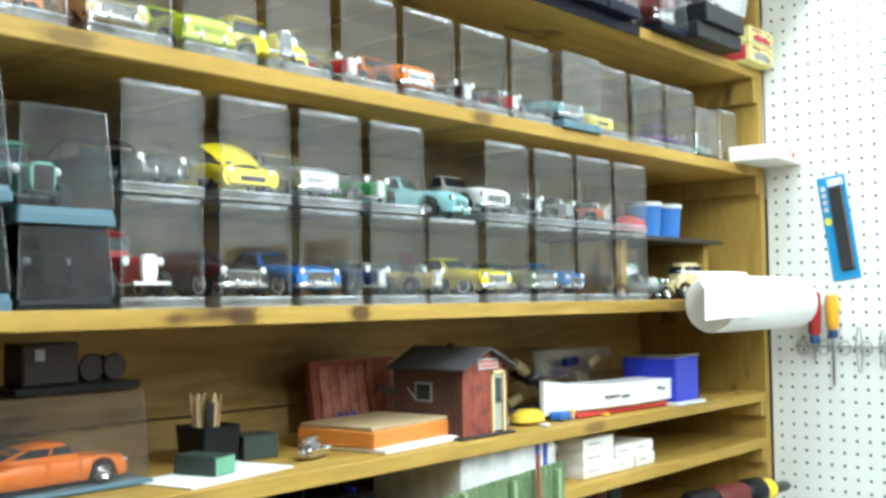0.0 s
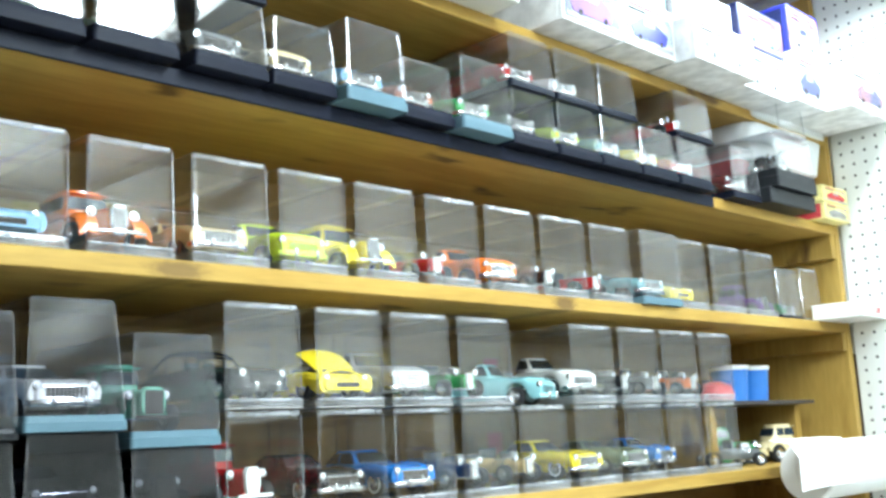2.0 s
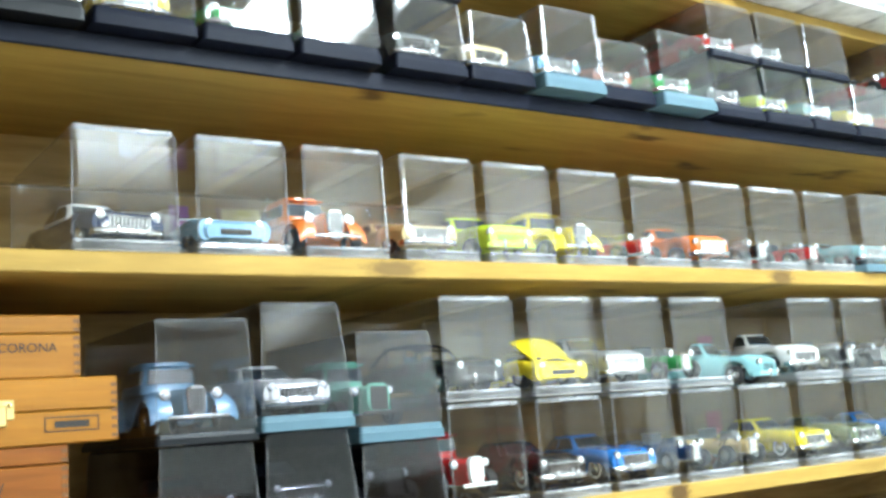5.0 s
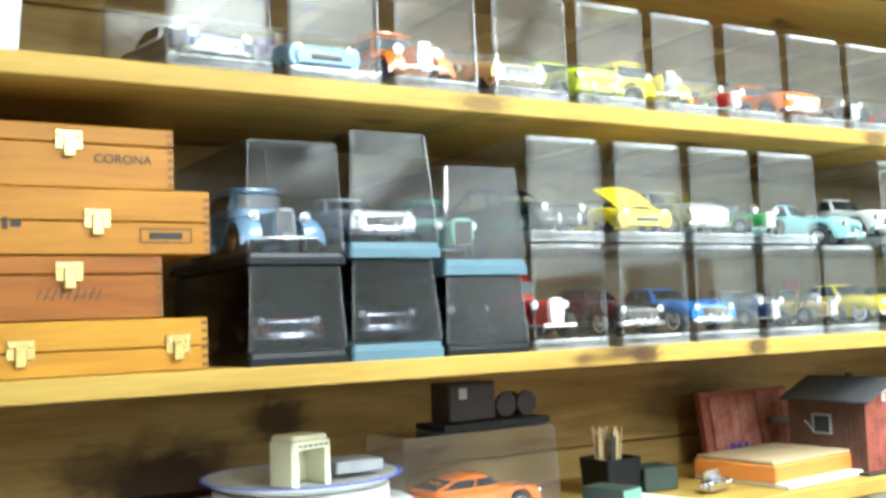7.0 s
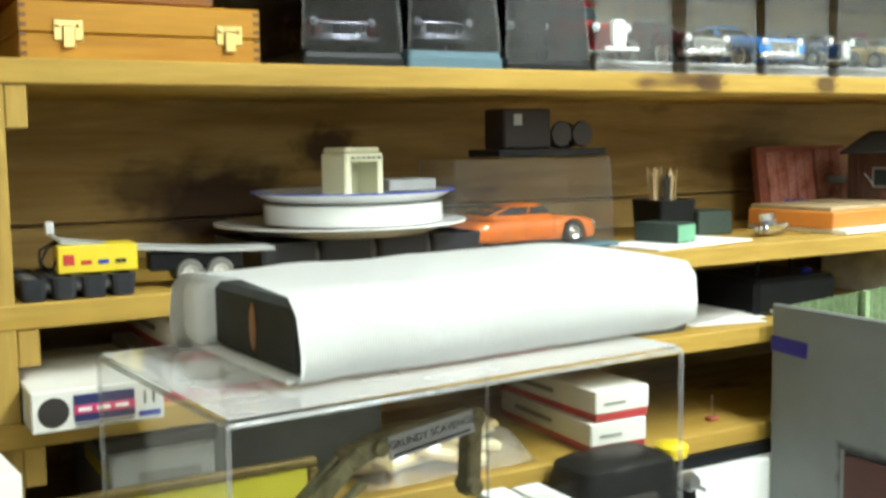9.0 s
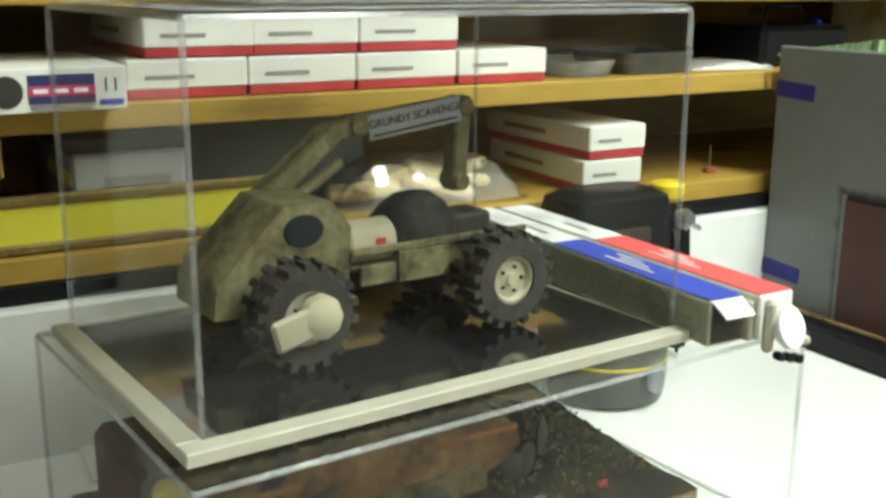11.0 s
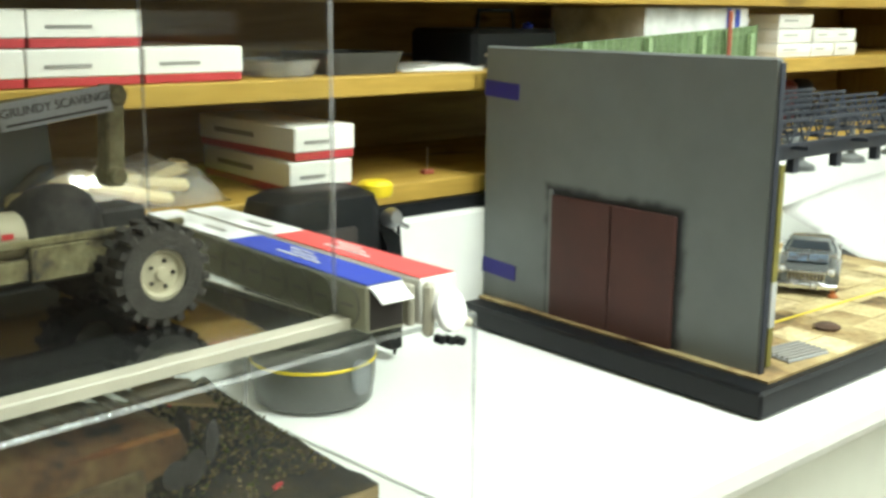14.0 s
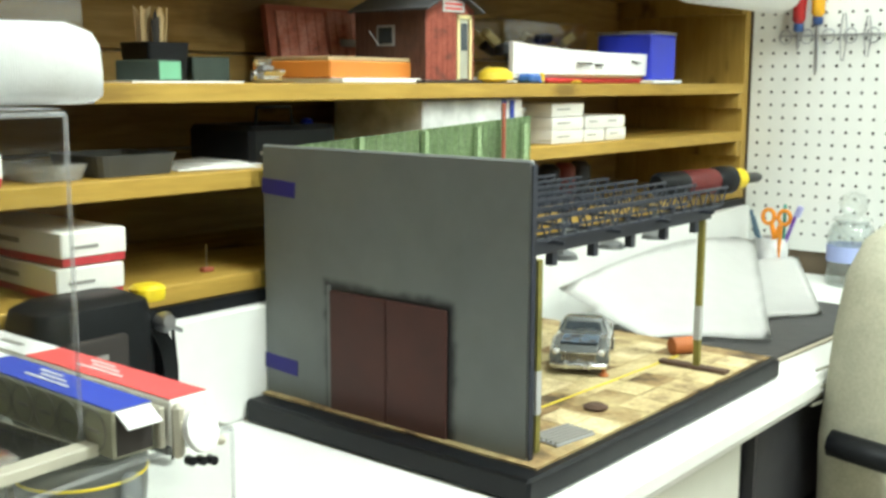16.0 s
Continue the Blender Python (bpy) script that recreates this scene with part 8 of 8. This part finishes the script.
def shop_vacuum(m):
    p = thing("shop_vacuum", m, "small black shop vacuum with yellow cap and line", "vacuum")
    yel, hs = mat("tool_yellow", (0.8, 0.6, 0.02), 0.4), mat("vacuum_black", (0.009, 0.010, 0.011), 0.45, var=0.2)
    hs.node_tree.nodes["Principled BSDF"].inputs["Specular IOR Level"].default_value = 0.2
    dm = pose(-0.059, -0.046, 0)
    part("drum", lathe(bmesh.new(), [(0.048, 0), (0.053, 0.004), (0.056, 0.028), (0.056, 0.052), (0.052, 0.060)], 36, dm), mat("smoked_drum", (0.085, 0.088, 0.085), 0.3, var=0.2), p, "smoky grey plastic drum", 2)
    part("seal_line", lathe(bmesh.new(), [(0.0563, 0.040), (0.0568, 0.0405), (0.0568, 0.0425), (0.0563, 0.043)], 36, dm, False), yel, p, "thin yellow seal line", 2)
    part("drum_lid", lathe(bmesh.new(), [(0.050, 0.0602), (0.054, 0.062), (0.052, 0.074), (0.036, 0.084), (0.010, 0.086)], 36, dm), hs, p, "black domed drum lid", 2)
    bm = bmesh.new()
    rings(bm, [rrect(0.058, 0.034, 0.018, 0.060, 5, -0.012, 0.022), rrect(0.063, 0.038, 0.020, 0.080, 5, -0.012, 0.022), rrect(0.062, 0.038, 0.020, 0.160, 5, -0.012, 0.022), rrect(0.058, 0.034, 0.018, 0.177, 5, -0.012, 0.022), rrect(0.044, 0.024, 0.014, 0.184, 5, -0.012, 0.022)])
    part("motor_housing", bm, hs, p, "rounded black motor housing", 2)
    bm = bmesh.new()
    rows = []
    for k in range(13):
        a = math.pi * (1.02 - 1.04 * k / 12)
        ox, oz, ix, iz = 0.018 + 0.052 * math.cos(a), 0.098 + 0.076 * max(math.sin(a), -0.1), 0.018 + 0.037 * math.cos(a), 0.098 + 0.058 * max(math.sin(a), -0.1)
        rows.append([(ox, -0.012, oz), (ox, 0.035, oz), (ix, 0.035, iz), (ix, -0.012, iz)])
    rows.append([(0.070, -0.012, 0.012), (0.070, 0.035, 0.012), (0.055, 0.035, 0.012), (0.055, -0.012, 0.012)])
    rings(bm, rows)
    part("handle_arch", bm, hs, p, "thick black plastic arch", 2)
    # dark raised panel stands in for the shade of a recess
    part("recess_panel", box(-0.052, 0.012, -0.0190, -0.0155, 0.084, 0.150, 0.003), INKD, p, "dark panel painted as a shaded recess")
    part("vent_slot", box(-0.046, -0.010, -0.0202, -0.0186, 0.128, 0.133), INKG, p)
    bm = bmesh.new()
    rings(bm, [rrect(0.0145, 0.014, 0.01, 0.1705, 4, 0.057, 0.014), rrect(0.016, 0.016, 0.012, 0.175, 4, 0.057, 0.014), rrect(0.016, 0.016, 0.012, 0.183, 4, 0.057, 0.014), rrect(0.013, 0.012, 0.01, 0.1865, 4, 0.057, 0.014)])
    part("cap", bm, yel, p, "yellow cap", 2)
    part("valve", lathe(bmesh.new(), [(0.009, 0), (0.011, 0.008), (0.007, 0.016)], 14, pose(0.052, -0.012, 0.152, 80, 0, 0)), STEEL, p, "", 2)
    part("valve_lever", shift(box(-0.002, 0.014, -0.003, 0.003, -0.002, 0.002, 0.001), pose(0.054, -0.026, 0.150, 0, 30, 0)), STEEL, p)
    bm = bmesh.new()
    rings(bm, [rrect(0.009, 0.016, 0.008, 0.0), rrect(0.009, 0.016, 0.008, 0.005)])
    part("latch", shift(bm, pose(-0.050, -0.1035, 0.034, 90, 0, 8)), CLEAR_BASE, p, "clear plastic latch")
    bm = bmesh.new()
    tube(bm, [(0.071, -0.004, 0.15), (0.075, -0.004, 0.10), (0.073, -0.004, 0.03), (0.066, -0.004, 0.003)], 0.002, 6)
    part("cord", bm, BLACKP, p)
    return p


shop_vacuum(pose(1.036, -0.064, COUNTER + 0.0005) @ Matrix.Diagonal((1, 1, 0.96, 1)))
for i, (x, y, a) in enumerate(((0.50, -0.06, 8), (0.52, -0.05, -6), (0.47, -0.08, 15), (0.62, -0.045, -3))):
    tagged(link("paper_sheet", shift(box(-0.1, 0.1, -0.045, 0.045, 0, 0.0016), pose(x, y, COUNTER + 0.0006 + 0.0018 * i, 0, 0, a)), PAPER), "loose white paper sheet on the worktop", "paper", "worktop papers")
card("white_carton", 0.1, 0.14, 0.30, pose(0.385, -0.15, COUNTER + 0.0005, 0, 0, 5), "tall white carton beside the acrylic boxes", "carton", CARDW)

# ---- things on the pegboard and the end of the worktop ----
XP = XR + 0.0036


def blister(y, z, a):
    b = thing("tool_package", pose(XP - 0.0005, y, z) @ pose(0, 0, 0, a, 0, 0), "blue carded tool package with a black file", "package")
    part("backing_card", box(-0.0016, 0, -0.028, 0.028, -0.105, 0.105, 0.0006), mat("card_blue", (0.03, 0.30, 0.62), 0.35, var=0.1), b)
    part("blister", box(-0.012, -0.0018, -0.022, 0.006, -0.088, 0.082, 0.003), mat("dark_grip", (0.03, 0.03, 0.032), 0.4, var=0.15), b)
    part("window", box(-0.0028, -0.0017, -0.024, 0.008, 0.084, 0.1), PW_, b)
    part("sticker", lathe(bmesh.new(), [(0.008, 0), (0.008, 0.0008)], 16, Matrix.Translation((-0.0018, 0.018, 0.015)) @ pose(0, 0, 0, 0, -90, 0)), mat("print_yellow2", (0.85, 0.75, 0.1), 0.4), b)
    for i in range(4):
        part("print_bar", box(-0.0026, -0.0016, 0.014, 0.023, 0.035 + 0.014 * i, 0.044 + 0.014 * i), PW_, b)
    return b


blister(-0.152, 1.59, -8)


def screwdriver(y, z, col, h, blade, label):
    s = thing("screwdriver", pose(XP - 0.022, y, z), label, "screwdriver", "hanging tools")
    part("handle", lathe(bmesh.new(), [(0.008, 0), (0.013, 0.008), (0.0125, 0.02), (0.0145, 0.045), (0.013, h - 0.004), (0.008, h)], 12), col, s, "", 2)
    part("ferrule", lathe(bmesh.new(), [(0.007, -0.016), (0.010, -0.012), (0.010, -0.0005), (0.008, 0)], 12), mat("blue_ferrule", (0.03, 0.07, 0.2), 0.4), s, "", 2)
    part("blade", lathe(bmesh.new(), [(0.0015, -blade), (0.0032, -blade + 0.01), (0.0032, -0.016)], 10), STEEL, s, "", 2)
    return s


screwdriver(-0.105, 1.374, mat("clear_red_handle", (0.42, 0.03, 0.03), 0.2, var=0.2, coat=0.6), 0.088, 0.05, "red handled screwdriver hanging on the pegboard")
screwdriver(-0.142, 1.386, mat("amber_handle", (0.80, 0.42, 0.03), 0.2, var=0.2, coat=0.6), 0.07, 0.11, "amber handled screwdriver hanging on the pegboard")


def hook_rail():
    r = thing("hook_rail", pose(XP, 0, 1.352), "thin wire tool rail with loops on the pegboard", "hook rail")
    bm = bmesh.new()
    tube(bm, [(-0.004, -0.06, 0), (-0.006, -0.46, 0)], 0.0018, 6)
    part("wire", bm, STEEL, r)
    for i in range(9):
        y = -0.075 - 0.042 * i
        bm = bmesh.new()
        pts = [(-0.004, y + 0.014 * math.cos(a), 0.014 * math.sin(a) - 0.002) for a in [k * math.pi / 5 for k in range(11)]]
        tube(bm, [(p[0] - 0.012 * (1 - abs(math.cos(k * math.pi / 10))), p[1], p[2]) for k, p in enumerate(pts)], 0.0014, 5)
        part("loop", bm, STEEL, r)
    return r


hook_rail()
for i, (y, l) in enumerate(((-0.19, 0.10), (-0.235, 0.085))):
    p = thing("tweezers", pose(XP - 0.015, y, 1.352), "slim steel tweezers hanging in the rail", "tweezers", "hanging tools")
    for s in (-1, 1):
        bm = bmesh.new()
        rod(bm, (0, s * 0.002, -l * 0.5), (0, s * 0.007, 0.0), 0.0013, 6)
        part("leg", bm, STEEL, p)
        bm = bmesh.new()
        rod(bm, (0, s * 0.007, 0.0), (0, s * 0.002, l * 0.4), 0.0013, 6)
        part("leg", bm, STEEL, p)


def paper_roll():
    r = thing("paper_towel", pose(0, -0.08, 1.442), "white paper towel roll on a wall holder", "paper towel roll")
    m = Matrix.Translation((2.15, 0, 0)) @ pose(0, 0, 0, 0, 90, 0)
    part("roll", lathe(bmesh.new(), [(0.02, 0.0), (0.047, 0.0), (0.050, 0.003), (0.0505, 0.36), (0.049, 0.363), (0.02, 0.363)], 40, m), PAPER, r, "", 2)
    part("core", lathe(bmesh.new(), [(0.0195, -0.0005), (0.0195, 0.3635), (0.017, 0.3635), (0.017, -0.0005)], 24, m, cap=False), mat("core_card", (0.4, 0.3, 0.2), 0.8), r)
    bm = bmesh.new()
    rows = []
    for x, d, z in ((2.03, 0.004, -0.002), (2.06, 0.001, 0.0), (2.10, -0.001, 0.001), (2.16, 0.0, 0.002), (2.22, 0.002, 0.001)):
        rows.append([(x, -0.0535 + d, -0.024 + z), (x, -0.0545 + d, 0.028 + z), (x, -0.035, 0.0535 + z), (x, 0.0, 0.0565), (x, 0.0, 0.0555), (x, -0.034, 0.0525 + z), (x, -0.0535 + d, 0.0275 + z), (x, -0.0525 + d, -0.024 + z)])
    rings(bm, rows)
    part("loose_sheet", bm, PAPER, r, "loose cream end of the paper")
    bm = bmesh.new()
    tube(bm, [(2.14, 0, 0), (XP, 0, 0)], 0.006, 8)
    part("spindle", bm, STEEL, r)
    part("wall_plate", box(XP - 0.004, XP - 0.0003, -0.03, 0.03, -0.03, 0.03, 0.001), PW_, r)
    return r


paper_roll()


def tool_cup(m):
    c = thing("tool_cup", m, "white cup with scissors, brush and pens", "tool cup")
    part("cup", lathe(bmesh.new(), [(0.028, 0), (0.031, 0.002), (0.034, 0.075), (0.032, 0.075), (0.028, 0.005)], 24), PW_, c, "", 2)
    og = mat("orange_plastic", (0.85, 0.30, 0.02), 0.35)
    for s in (-1, 1):
        bm = bmesh.new()
        pts = [(0.0, -0.008 + s * 0.016 + 0.012 * math.cos(a), 0.115 + 0.014 * math.sin(a)) for a in [k * math.pi / 5 for k in range(11)]]
        tube(bm, pts, 0.0042, 7)
        rod(bm, (0.0, -0.008 + s * 0.010, 0.102), (0, -0.006 - s * 0.003, 0.065), 0.005, 8)
        part("scissor_handle", bm, og, c, "orange scissor handle")
    for (a, b, col, la) in (((0, -0.012, 0.02), (-0.012, -0.055, 0.135), mat("purple_plastic", (0.16, 0.05, 0.42), 0.3), "toothbrush"), ((0.005, 0.02, 0.02), (0.0, 0.045, 0.125), mat("steel_blue", (0.1, 0.18, 0.25), 0.4), "pen"), ((0.01, 0.012, 0.02), (-0.01, 0.035, 0.115), mat("steel_blue", (0.1, 0.18, 0.25)), "pen"), ((0.012, -0.02, 0.02), (0.01, -0.02, 0.14), mat("teal_plastic", (0.05, 0.3, 0.25), 0.4), "pen"), ((-0.015, -0.02, 0.02), (-0.03, -0.03, 0.105), og, "pen")):
        bm = bmesh.new()
        rod(bm, a, b, 0.0038, 8, 0.0034)
        part(la, bm, col, c)
    part("bristles", shift(box(-0.003, 0.006, -0.005, 0.005, -0.011, 0.011, 0.001), pose(-0.012, -0.056, 0.130, 20, 0, 0)), mat("bristle", (0.4, 0.4, 0.7), 0.7), c)
    return c


tool_cup(pose(2.50, -0.095, COUNTER + 0.0005))
jar = thing("glass_jar", pose(2.50, -0.250, COUNTER + 0.0005), "clear glass jar with rounded stopper and blue label", "jar")
part("jar_body", lathe(bmesh.new(), [(0.04, 0), (0.043, 0.004), (0.043, 0.095), (0.036, 0.112), (0.03, 0.118), (0.028, 0.118), (0.034, 0.110), (0.0405, 0.093), (0.0405, 0.006)], 32), clear("jar_glass", (0.94, 0.96, 0.95), 1.2, 0.06, 0.04), jar, "", 2)
part("stopper", lathe(bmesh.new(), [(0.027, 0.116), (0.036, 0.121), (0.034, 0.126), (0.016, 0.13), (0.024, 0.142), (0.026, 0.155), (0.02, 0.168), (0.006, 0.174)], 24), MATS["jar_glass"], jar, "", 2)
part("label", lathe(bmesh.new(), [(0.0435, 0.045), (0.0438, 0.0455), (0.0438, 0.075), (0.0435, 0.0755)], 32, None, False), mat("pale_blue_label", (0.35, 0.42, 0.72), 0.5), jar)


def sheet(name, rows_fn, label):
    bm = bmesh.new()
    rows = [[rows_fn(i / 12, j / 12) for i in range(13)] for j in range(13)]
    rings(bm, rows, cap=False, closed=False)
    bmesh.ops.solidify(bm, geom=bm.faces[:], thickness=0.0006)
    return tagged(link(name, bm, PAPER, None, "", True), label, "paper", "large paper sheets")


def plan_sheet(fl, fr, br, bl, lift, label):
    """A large sheet between four corners, its rear edge arched up."""
    def at(u, v):
        e = v ** 1.25
        p = [(fl[k] * (1 - u) + fr[k] * u) * (1 - v) + (bl[k] * (1 - u) + br[k] * u) * v for k in (0, 1)]
        z = (fl[2] * (1 - u) + fr[2] * u) * (1 - e) + (bl[2] * (1 - u) + br[2] * u) * e
        return (p[0], p[1], z + lift * math.sin(math.pi * u) * e + 0.003 * math.sin(5 * u + 3 * v))
    return sheet("paper_sheet", at, label)


plan_sheet((1.836, -0.190, 0.897), (1.932, -0.336, 0.904), (2.470, -0.075, 0.955), (1.806, -0.056, 0.957), 0.034, "large curling white plan sheet on the worktop")
plan_sheet((2.010, -0.245, 0.8965), (2.170, -0.322, 0.900), (2.550, -0.130, 0.918), (2.300, -0.070, 0.925), 0.008, "large white plan sheet lying on the worktop")
mt = thing("cutting_mat", pose(2.07, -0.23, COUNTER + 0.0006, 0, 0, -3), "dark cutting mat under white plans", "cutting mat")
part("mat", box(-0.20, 0.21, -0.15, 0.12, 0, 0.006, 0.002), mat("dark_mat", (0.05, 0.05, 0.05), 0.5, var=0.25), mt)
part("edge", box(-0.20, 0.21, -0.158, -0.1505, 0, 0.004, 0.001), mat("tan_edge", (0.45, 0.40, 0.30), 0.6), mt)
tagged(link("tool_roll", box(2.2, 2.46, -0.06, -0.025, COUNTER + 0.0006, COUNTER + 0.075, 0.008), mat("grey_felt", (0.2, 0.2, 0.2), 0.9, var=0.2)), "grey felt tool roll along the upstand", "tool roll")


def chair():
    c = thing("desk_chair", pose(2.092, -0.60, 0), "beige upholstered office chair with black armrests", "chair")
    fab = mat("beige_weave", (0.44, 0.43, 0.33), 0.95, var=0.16, scale=220, bump=0.8, bscale=700)
    bm = bmesh.new()
    rows = []
    for k, (z, w, dep) in enumerate(((0.60, 0.19, 0.03), (0.66, 0.235, 0.042), (0.80, 0.255, 0.047), (0.95, 0.255, 0.046), (1.02, 0.25, 0.043), (1.062, 0.225, 0.036), (1.085, 0.175, 0.024))):
        rows.append([(p[0], p[1] + 0.02 * (p[0] / 0.25) ** 2 - 0.02 * ((z - 0.85) / 0.25), p[2]) for p in rrect(w, dep, min(dep * 0.95, 0.04), z, 5)])
    rings(bm, rows)
    bk = part("backrest", shift(bm, pose(0, 0.10, 0, 0, 0, 0)), fab, c, "padded beige backrest", True)
    for z in (0.845, 0.868, 0.893):
        bm = bmesh.new()
        tube(bm, [(-0.256 + 0.512 * i / 12, 0.10 + 0.02 * ((-0.256 + 0.512 * i / 12) / 0.25) ** 2 + 0.0455 * s - 0.02 * ((z - 0.85) / 0.25), z) for s in (1,) for i in range(13)], 0.002, 5)
        part("seam", bm, mat("seam_thread", (0.3, 0.29, 0.22), 0.9), bk)
    bm = bmesh.new()
    rings(bm, [rrect(0.22, 0.21, 0.06, 0.40, 5), rrect(0.24, 0.23, 0.07, 0.42, 5), rrect(0.24, 0.23, 0.07, 0.47, 5), rrect(0.21, 0.2, 0.06, 0.495, 5)])
    part("seat", shift(bm, pose(0, -0.16, 0)), fab, c, "padded beige seat", True)
    for s in (-1, 1):
        bm = bmesh.new()
        rings(bm, [[(s * 0.265 + p[0], -0.22 + 0.355 * k / 6, 0.785 + 0.020 * (k / 6) ** 2 + p[1]) for p in [(0.026 * math.cos(a), 0.017 * math.sin(a)) for a in [j * math.pi / 4 for j in range(8)]]] for k in range(7)])
        part("armrest", bm, BLACKP, c, "black plastic armrest", True)
        bm = bmesh.new()
        tube(bm, [(s * 0.265, -0.10, 0.775), (s * 0.265, -0.14, 0.5), (s * 0.18, -0.15, 0.41)], 0.014, 8)
        part("arm_support", bm, BLACKP, c)
    bm = bmesh.new()
    rod(bm, (0, -0.1, 0.10), (0, -0.1, 0.40), 0.025, 14)
    part("column", bm, BLACKP, c)
    for k in range(5):
        a = 2 * math.pi * k / 5
        bm = bmesh.new()
        rod(bm, (0, -0.1, 0.10), (0.27 * math.cos(a), -0.1 + 0.27 * math.sin(a), 0.065), 0.02, 8, 0.013)
        leg = part("leg", bm, BLACKP, c)
        part("castor", lathe(bmesh.new(), [(0.02, -0.012), (0.027, -0.008), (0.027, 0.008), (0.02, 0.012)], 14, pose(0.27 * math.cos(a), -0.1 + 0.27 * math.sin(a), 0.0272, 90, 0, 30 * k)), BLACKP, leg, "", 2)
    bm = bmesh.new()
    tube(bm, [(0, 0.10, 0.62), (0, 0.03, 0.45), (0, -0.1, 0.40)], 0.016, 8)
    part("back_bar", bm, BLACKP, c)
    return c


chair()

# ---- ceiling light housings, out of view; the second is for the far fill ----
for x, y, w, d in ((1.31, -0.98, 0.12, 0.425), (1.1, -2.7, 0.15, 0.45), (2.2, -0.25, 0.25, 0.11)):
    f = thing("ceiling_light", pose(x, y, CEIL), "unseen white ceiling light housing", "ceiling light", "ceiling lights")
    part("housing", box(-w - 0.03, w + 0.03, -d - 0.03, d + 0.03, -0.07, -0.0005, 0.004), WALLW, f)
    for s in (-1, 1):
        part("frame", box(s * (w + 0.015) - 0.012, s * (w + 0.015) + 0.012, -d - 0.03, d + 0.03, -0.09, -0.0705, 0.002), WALLW, f)
        part("frame", box(-w - 0.002, w + 0.002, s * (d + 0.015) - 0.012, s * (d + 0.015) + 0.012, -0.09, -0.0705, 0.002), WALLW, f)

# trough made up to hold the upward fill, never in view
up_lamp = thing("fill_trough", pose(1.1, -2.05, CEIL), "unseen trough of the added ceiling fill light", "ceiling light", "ceiling lights")
part("trough", box(-0.62, 0.62, -0.10, 0.10, -0.455, -0.430, 0.004), WALLW, up_lamp)
for q in (-1, 1):
    part("side_wall", box(-0.62, 0.62, q * 0.096 - 0.004, q * 0.096 + 0.004, -0.4295, -0.405, 0.001), WALLW, up_lamp)
    part("hanger", rod(bmesh.new(), (q * 0.5, 0, -0.0005), (q * 0.5, 0, -0.429), 0.004, 8), STEEL, up_lamp)

# housing invented for the pegboard fill lamp, out of view
wash = thing("ceiling_light", pose(2.0, -1.85, CEIL), "unseen tilted fill light added to brighten the pegboard", "ceiling light", "ceiling lights")
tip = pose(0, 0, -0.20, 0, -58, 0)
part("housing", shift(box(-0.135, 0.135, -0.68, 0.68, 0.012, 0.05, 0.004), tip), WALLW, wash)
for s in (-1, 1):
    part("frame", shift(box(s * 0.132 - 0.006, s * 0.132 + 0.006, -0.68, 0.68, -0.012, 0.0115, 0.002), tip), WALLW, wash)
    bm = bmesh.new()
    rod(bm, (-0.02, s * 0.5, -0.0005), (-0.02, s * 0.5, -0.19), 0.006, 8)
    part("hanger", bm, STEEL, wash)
